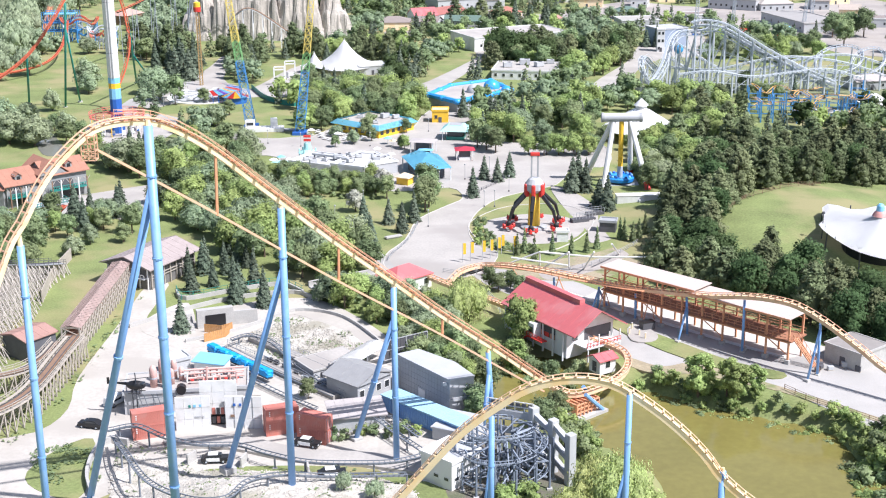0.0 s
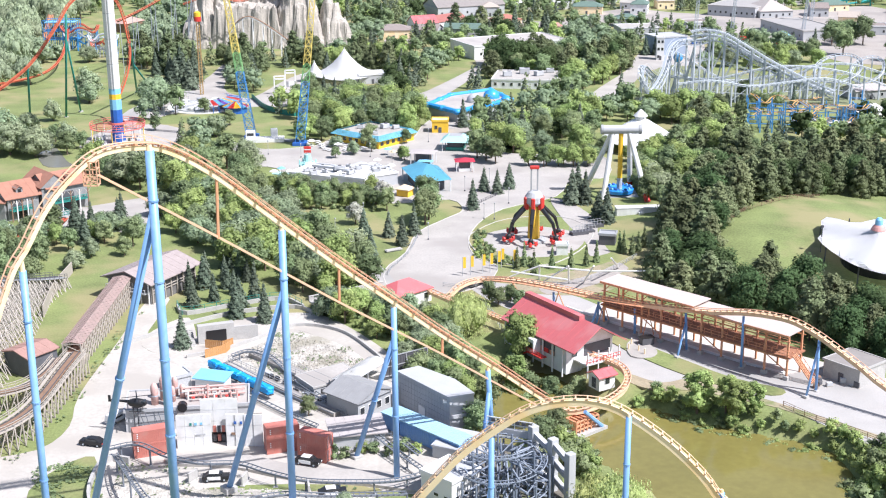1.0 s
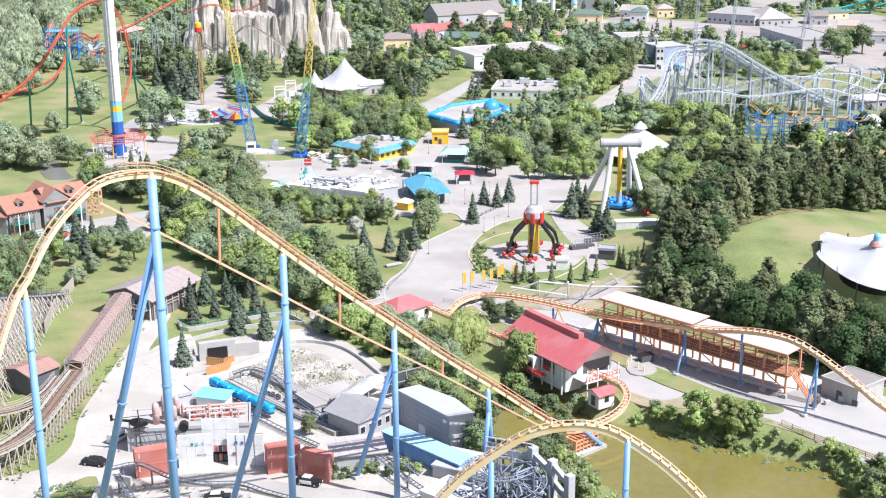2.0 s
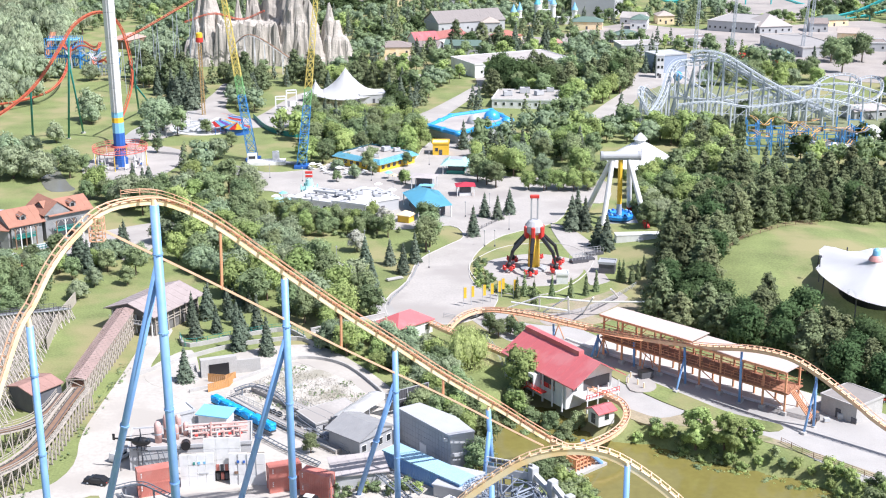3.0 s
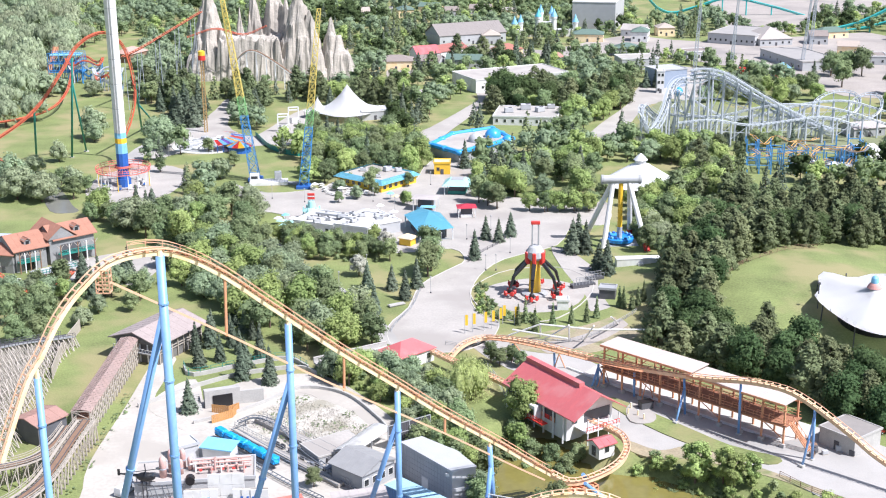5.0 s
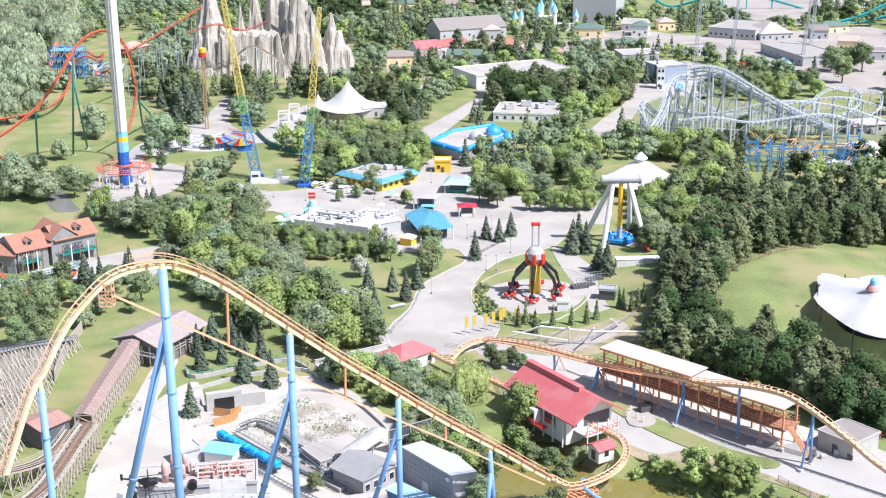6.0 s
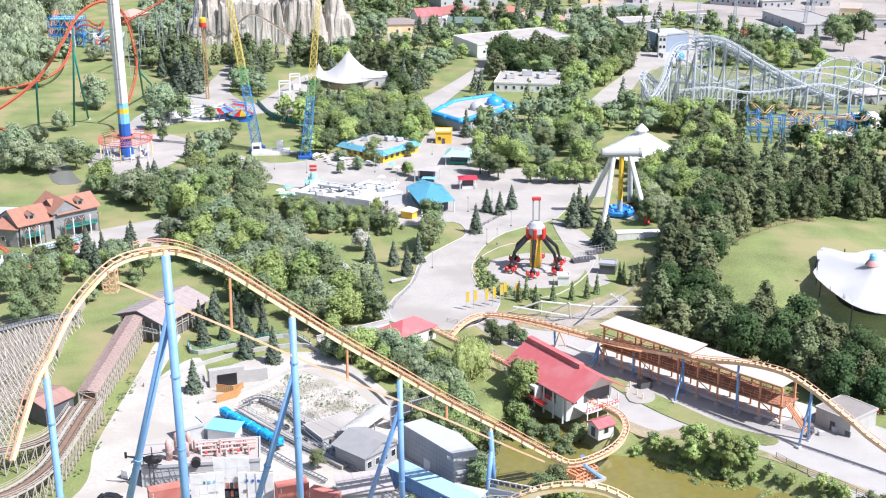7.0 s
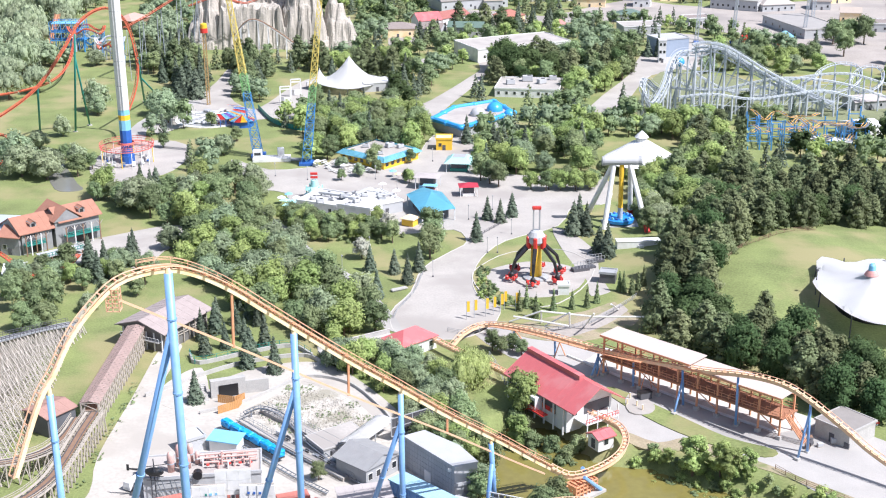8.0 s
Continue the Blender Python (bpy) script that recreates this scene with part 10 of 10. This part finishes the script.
rows_of("bri", [(74, 442), (80, 444)], 0.85, G1)
rows_of("dec", [(71, 440), (78, 447), (85, 447)], 0.8, G1)
rows_of("dec", [(13, 296), (16, 298), (18, 295), (11, 298)], 0.5, "trees by the station hall")
rows_of("blk", [(15, 255)], 0.95, "trees by the station hall")
wood(["shr", "shb"], [(-31, 296), (-20, 290), (-11, 278), (-12, 273), (-22, 284), (-30, 290)], 3.0, 0.7, 1.2, "shrubs above the pit")

rows_of("dec", [(56, 451), (85, 457), (89, 468), (68, 439)], 0.7, G1)
rows_of("bri", [(83, 448), (63, 440)], 0.6, G1)

rows_of("gry", [(-116, 352), (-111, 350), (-95, 355), (-93, 362)], 0.72, G1)
rows_of("bri", [(-106, 348), (-97, 351)], 0.6, G1)
rows_of("spr", [(-92, 366), (-92, 362), (-103, 357)], 0.95, G1)

rows_of("shb", [(31, 195), (32, 192), (30, 198), (29, 200), (33, 189)], 1.4, "lake bank shrubs")


wood(["spr", "pin", "spr", "dec"], [(-152, 668), (-140, 700), (-128, 672), (-112, 612), (-118, 598), (-130, 606), (-144, 640)], 6.4, 0.95, 1.35, G3)
wood(["spr", "pin", "dec"], [(-112, 654), (-94, 661), (-86, 638), (-87, 594), (-102, 617)], 6.6, 0.9, 1.2, G3)
wood(["spr", "bri", "dec", "pin"], [(-73, 644), (-52, 651), (-24, 658), (-14, 628), (-26, 612), (-40, 624), (-58, 630)], 7.4, 0.9, 1.15, G3)
wood(["map", "pin", "dec"], [(16, 606), (24, 640), (62, 650), (92, 640), (88, 606), (60, 602), (52, 600), (20, 603)], 8.0, 0.9, 1.3, G3)
wood(["spr", "map", "spr", "pin"], [(-20, 742), (-14, 700), (30, 742), (70, 745), (66, 770), (30, 758)], 8.0, 1.0, 1.3, G3)
rows_of("map", [(84, 628), (80, 615), (68, 622), (30, 618), (36, 622)], 1.2, G3)
rows_of("bri", [(76, 598), (60, 590), (56, 584)], 1.15, G3)


# ---- entrance gate frame, banners, lamp posts, planting round the claw ride ----
def gate_frame():
    t = thing("entrance_frame", "leaning white steel beams of an entrance structure", "gate", (30.5, 315.3, 0))
    o = Vector((*t.matrix_world.translation.xy, 0))
    for a, b in (((16.0, 315.9, 0.2), (23.9, 312.4, 4.5)), ((25.0, 313.0, 0.2), (30.6, 307.5, 6.0)), ((34.8, 311.9, 0.2), (36.4, 304.3, 7.0)), ((37.1, 309.6, 4.0), (49.7, 309.3, 4.0)), ((45.1, 323.7, 0.2), (41.4, 310.6, 7.0)), ((23.9, 312.4, 4.5), (37.1, 309.6, 4.0)), ((16.9, 312.7, 3.0), (30.3, 306.1, 3.0)), ((24.1, 314.8, 0.2), (23.9, 312.4, 4.5)), ((31.2, 311.9, 0.2), (30.6, 307.5, 6.0))):
        part("beam", beam(bmesh.new(), Vector(a) - o, Vector(b) - o, 0.22, 6), WHITE, t)


gate_frame()
for x, y in ((7, 319), (10, 320), (12, 321), (14, 323), (15, 325), (18, 324), (5, 318)):
    t = thing("banner_pole", "yellow banner on a slim pole by the entrance", "banner", (x, y, 0), 8, "yellow banners")
    part("pole", beam(bmesh.new(), (0, 0, -0.2), (0, 0, 5.2), 0.09, 6), LGREY, t)
    part("banner", boxed(0.42, 0, 2.2, 0.75, 0.06, 2.9), YELLOW, t)
poplar = [spruce(95, LEAF_D, "narrow green columnar tree in the plaza planting", 5.8, 1.7, 420, "columnar_tree")]
KINDS["pop"] = poplar
STOCK += poplar
rows_of("pop", [(19, 324), (21, 326), (23, 319), (28, 324), (33, 325), (37, 326), (40, 329), (47, 337), (48, 336), (50, 334), (52, 337), (54, 340)], 1.0, "columnar trees by the claw ride")
wood(["shb", "shr"], [(8, 349), (10, 358), (12, 354), (11, 347), (14, 336), (20, 330), (26, 328), (24, 324), (17, 326), (9, 333)], 1.5, 0.4, 0.65, "bed shrubs", on_paving=True)
rows_of("spr", [(39, 386), (41, 389), (43, 386), (45, 369), (47, 365)], 1.0, "trees of the park")
rows_of("bri", [(-13, 444), (-10, 490), (-12, 481), (-35, 473)], 0.5, "small plaza trees")
rows_of("dec", [(-27, 464), (-26, 471), (13, 455), (17, 446), (34, 433), (41, 437), (45, 434), (50, 437)], 0.7, "small plaza trees")
rows_of("gry", [(-31, 453), (-38, 465)], 0.5, "small plaza trees")

LAMPS = [(-17, 388), (-1, 393), (7, 402), (15, 412), (20, 387), (12, 370), (15, 370), (-17, 437), (-25, 449), (-61, 454), (-49, 449), (-5, 472), (42, 445), (-111, 522), (-104, 538), (-4, 350), (-23, 371), (-30, 355)]
for x, y in LAMPS:
    t = thing("street_lamp", "slim dark lamp post beside the path", "lamp post", (x, y, 0), 0, "park lamp posts")
    part("pole", beam(bmesh.new(), (0, 0, -0.2), (0, 0, 4.6), 0.065, 6), GREYP, t)
    part("lamp_head", lathe(bmesh.new(), [(0.1, 4.6), (0.26, 4.75), (0.22, 5.0), (0.06, 5.1)], 8), GREYP, t)
    part("base", lathe(bmesh.new(), [(0.25, -0.1), (0.22, 0.4), (0.12, 0.5)], 8), DGREY, t)


def tables():
    """White picnic tables with benches crowded on the snack terrace, and a few umbrellas."""
    rng = random.Random(31)
    t = thing("picnic_table", "white picnic table with two benches on the snack terrace", "table", (0, -800, 0), 0, "terrace picnic tables")
    part("tabletop", boxed(0, 0, 0.72, 2.0, 0.9, 0.08), WHITE, t)
    for q in (-1, 1):
        part("bench", boxed(0, q * 0.8, 0.42, 2.0, 0.35, 0.07), WHITE, t)
    part("frame", beams([((x, -0.8, 0.0), (x, 0.3, 0.72)) for x in (-0.7, 0.7)] + [((x, 0.8, 0.0), (x, -0.3, 0.72)) for x in (-0.7, 0.7)], 0.05), GREYP, t)
    zone, done = [(-50, 469), (-41.5, 475.5), (-26, 461.5), (-30, 455), (-40, 456)], []
    for _ in range(600):
        x, y = rng.uniform(-51, -25), rng.uniform(453, 477)
        if inside(x, y, zone) and all((x - p) ** 2 + (y - q) ** 2 > 6.5 for p, q in done) and len(done) < 34:
            done.append((x, y))
            copy_thing(t, pose(x, y, 0.06, 0, 0, rng.choice((-40, 50)) + rng.uniform(-12, 12)))
    for ob in (*t.children, t):
        bpy.data.objects.remove(ob)
    for x, y, m in ((-47, 466, TENTW), (-37, 460, TENTW), (-19, 452, LBLUE), (-17, 448, CREAM), (-53, 425, LBLUE), (-55, 421, TENTW), (-50, 421, TENTW), (-22, 436, TENTW), (-17, 428, TENTW), (-26, 430, TENTW)):
        u = thing("cafe_umbrella", "small open umbrella over a table on the midway", "umbrella", (x, y, 0.06), rng.uniform(0, 90), "midway umbrellas")
        part("pole", beam(bmesh.new(), (0, 0, 0), (0, 0, 2.4), 0.05, 6), GREYP, u)
        part("canopy", lathe(bmesh.new(), [(1.5, 2.1), (0.8, 2.5), (0.08, 2.75)], 8), m, u)


tables()


def path_rails():
    fence("plaza_railing", "low grey railing beside the plaza lawn", [(-7, 352), (-9, 338), (-13, 325), (-14, 319)], 1.0, 2.5, GREYP)
    fence("midway_railing", "low dark railing along the planted strip", [(22, 411), (18, 399), (11, 387), (7, 378)], 1.0, 2.5, DGREY)
    fence("path_railing", "low dark railing along the wooded path", [(-56, 395), (-41, 366), (-29, 341), (-18, 315)], 1.0, 3.0, DGREY)
    fence("yard_fence", "grey mesh fence beside the station hall", [(10, 294), (12, 286), (14, 274), (18, 265)], 1.6, 2.5, GREYP)


path_rails()
for a, b in (((-14.9, 338.2), (-11.1, 340.4)),):
    house("bench_shelter", "pale concrete bench on the plaza edge", a, b, 1.0, 0.5, "flat", wall_m=CONC, roof_m=CONC, trim=CONC, parapet=0.05, door=False, category="bench")


# ---- rough grass and weeds along edges ----
def weeds():
    rng = random.Random(55)
    cen = []
    areas = ([(-58, 214), (-45, 212), (-22, 208), (-4, 198), (-8, 185), (-33, 180), (-53, 186)], [(-73, 212), (-64, 216), (-57, 212), (-58, 197), (-69, 201)], [(-44, 266), (-36, 280), (-24, 276), (-14, 258), (-18, 250), (-34, 254)], [(-84, 262), (-82, 300), (-79, 300), (-79.5, 262)], [(-74, 262), (-73, 296), (-70, 296), (-72, 240), (-74, 224), (-77, 214), (-79, 216), (-75, 228)])
    for q in areas:
        xs, ys = [p[0] for p in q], [p[1] for p in q]
        for _ in range(1300):
            x, y = rng.uniform(min(xs), max(xs)), rng.uniform(min(ys), max(ys))
            if inside(x, y, q) and noise.noise((x * 0.25, y * 0.25, 1.5)) > 0.12:
                cen.append((Vector((x, y, max(0.0, terrain(x, y)) + 0.3)), Vector((0, 0, 1))))
    me = clumps(cen, 0.32, rng, 0.6)
    me.materials.append(LEAF_D)
    tagged(new("weeds", me), "tufts of weeds on gravel and bare ground", "weeds", kind="stuff")


weeds()

wall_line("mound_wall", "pale low wall round the gravel mound", [(-56, 191), (-60, 201), (-61, 210), (-60, 215), (-56, 214)], 1.4, 0.5, CONC)


# ---- far woods: masses of trees behind the rides ----
KEEP_LAWN = [
    [(-181, 487), (-216, 591), (-202, 647), (-188, 670), (-148, 645), (-119, 607), (-113, 574), (-122, 535), (-128, 499), (-147, 461)],
    [(-113, 492), (-110, 522), (-82, 546), (-73, 533), (-57, 507), (-51, 483), (-58, 462), (-75, 468), (-97, 485)],
    [(-81, 599), (-73, 641), (-63, 648), (-53, 604), (-57, 543), (-71, 533)],
    [(-12, 570), (1, 616), (17, 637), (26, 629), (17, 588), (4, 552), (-6, 520)],
    [(-4, 609), (18, 629), (17, 595), (-1, 558)],
    [(-8, 623), (4, 638), (18, 645), (15, 627), (-1, 602)],
    [(127, 892), (174, 918), (196, 1019), (152, 1103)],
]
KEEP_RIDE = [
    [(-206, 680), (-196, 722), (-160, 700), (-158, 668), (-176, 655)],
    [(80, 547), (92, 637), (122, 701), (156, 665), (216, 639), (175, 512), (149, 475), (110, 477), (117, 534)],
    [(-125, 647), (-154, 796), (-112, 866), (-51, 779), (-45, 675), (-63, 652), (-100, 677)],
    [(-113, 533), (-115, 584), (-87, 583), (-77, 529), (-90, 507)],
    [(-208, 666), (-186, 681), (-172, 754), (-198, 871), (-229, 823), (-234, 757)],
    [(-50, 588), (-51, 636), (-26, 642), (-22, 584)],
]


def far_woods():
    rng = random.Random(77)
    protos = {}
    for key, kinds in (("deciduous", ((LEAF_D, 9.5, 8.0), (LEAF_G, 10, 9.0), (LEAF_B, 8.5, 7.5), (LEAF_M, 10, 8.5))), ("spruce", ((LEAF_S, 11.5, 5.0), (LEAF_P, 12.5, 6.0))), ("willow", ((LEAF_W, 11, 11),))):
        for leaf, h, w in kinds:
            arr = []
            for s in range(3):
                if key == "spruce":
                    o = spruce(300 + s, leaf, "x", h, w, 200, size=0.5)
                elif key == "willow":
                    o = dome(320 + s, leaf, "x", h, w, 330, size=0.55)
                else:
                    o = deciduous(340 + s, leaf, "x", h, w, 240, size=0.54, parts=7)
                me = next(c for c in o.children if c.name.startswith("crown")).data
                co = np.empty(len(me.vertices) * 3, dtype=np.float32)
                me.vertices.foreach_get("co", co)
                tri = np.empty(len(me.polygons) * 3, dtype=np.int32)
                me.polygons.foreach_get("vertices", tri)
                arr.append((co.reshape(-1, 3), np.array(CROWN_NORMALS[me.name], dtype=np.float32), tri.reshape(-1, 3)))
                for c in (*o.children_recursive, o):
                    bpy.data.objects.remove(c)
            protos[leaf.name] = (leaf, arr, key)
    piles = {k: [] for k in protos}
    stems = []
    x = -300.0
    spots = []
    step = 9.0
    y = 455.0
    while y < 1080:
        step = 8.6 if y < 640 else 11.5
        y += step
        half = y * 0.36 + 20
        for i in range(int(2 * half / step)):
            px, py = -half + i * step + rng.uniform(-3.2, 3.2), y + rng.uniform(-3.2, 3.2)
            spots.append((px, py))
    for px, py in spots:
        if any(inside(px, py, q) for q in KEEP_LAWN) or any(inside(px, py, q) for q in KEEP_RIDE) or any(inside(px, py, q) or edge_distance(px, py, q) < 1.5 for q in PAVED):
            continue
        if any(inside(px, py, q) or edge_distance(px, py, q) < 4.0 for q in BUILT):
            continue
        if any((px - a) ** 2 + (py - b) ** 2 < 30 for a, b in PLANTED):
            continue
        v = noise.noise((px * 0.02, py * 0.02, 4.2))
        u = noise.noise((px * 0.05, py * 0.05, 8.8)) + rng.uniform(-0.25, 0.25)
        if px < -0.20 * py and py > 560 and py < 800 and u > -0.2:
            k = LEAF_W
        elif u > 0.22:
            k = LEAF_S if rng.random() < 0.6 else LEAF_P
        elif v > 0.2:
            k = LEAF_G
        elif v < -0.3:
            k = LEAF_M
        else:
            k = LEAF_D if rng.random() > 0.3 else LEAF_B
        leaf, arr, key = protos[k.name]
        co, nr, tri = rng.choice(arr)
        s, a = rng.uniform(0.75, 1.25), rng.uniform(0, 6.28)
        c, sn = math.cos(a) * s, math.sin(a) * s
        q = np.empty_like(co)
        q[:, 0], q[:, 1], q[:, 2] = co[:, 0] * c - co[:, 1] * sn + px, co[:, 0] * sn + co[:, 1] * c + py, co[:, 2] * s * rng.uniform(0.85, 1.15)
        nq = np.empty_like(nr)
        nq[:, 0], nq[:, 1], nq[:, 2] = nr[:, 0] * c / s - nr[:, 1] * sn / s, nr[:, 0] * sn / s + nr[:, 1] * c / s, nr[:, 2]
        piles[k.name].append((q, nq, tri))
        stems.append(((px, py, -0.3), (px, py, 4.0 * s)))
    for name, items in piles.items():
        if not items:
            continue
        leaf = protos[name][0]
        v = np.concatenate([i[0] for i in items])
        nv = np.concatenate([i[1] for i in items])
        f, base = [], 0
        for q, _, tri in items:
            f.append(tri + base)
            base += len(q)
        f = np.concatenate(f)
        me = bpy.data.meshes.new("far_woods")
        me.vertices.add(len(v))
        me.vertices.foreach_set("co", v.ravel())
        me.loops.add(len(f) * 3)
        me.loops.foreach_set("vertex_index", f.ravel().astype(np.int32))
        me.polygons.add(len(f))
        me.polygons.foreach_set("loop_start", np.arange(0, len(f) * 3, 3, dtype=np.int32))
        me.polygons.foreach_set("use_smooth", np.ones(len(f), dtype=bool))
        me.update(calc_edges=True)
        me.normals_split_custom_set_from_vertices(nv.tolist())
        me.materials.append(leaf)
        tagged(new("far_woods", me), "far belt of park trees, " + protos[name][2] + " crowns behind the rides", "woods", kind="stuff")
    tagged(part("far_tree_trunks", beams(stems, 0.22), BARK), "brown trunks of the far park trees", "trunks", kind="stuff")


far_woods()


for stock in STOCK:
    for ob in (*stock.children_recursive, stock):
        bpy.data.objects.remove(ob)
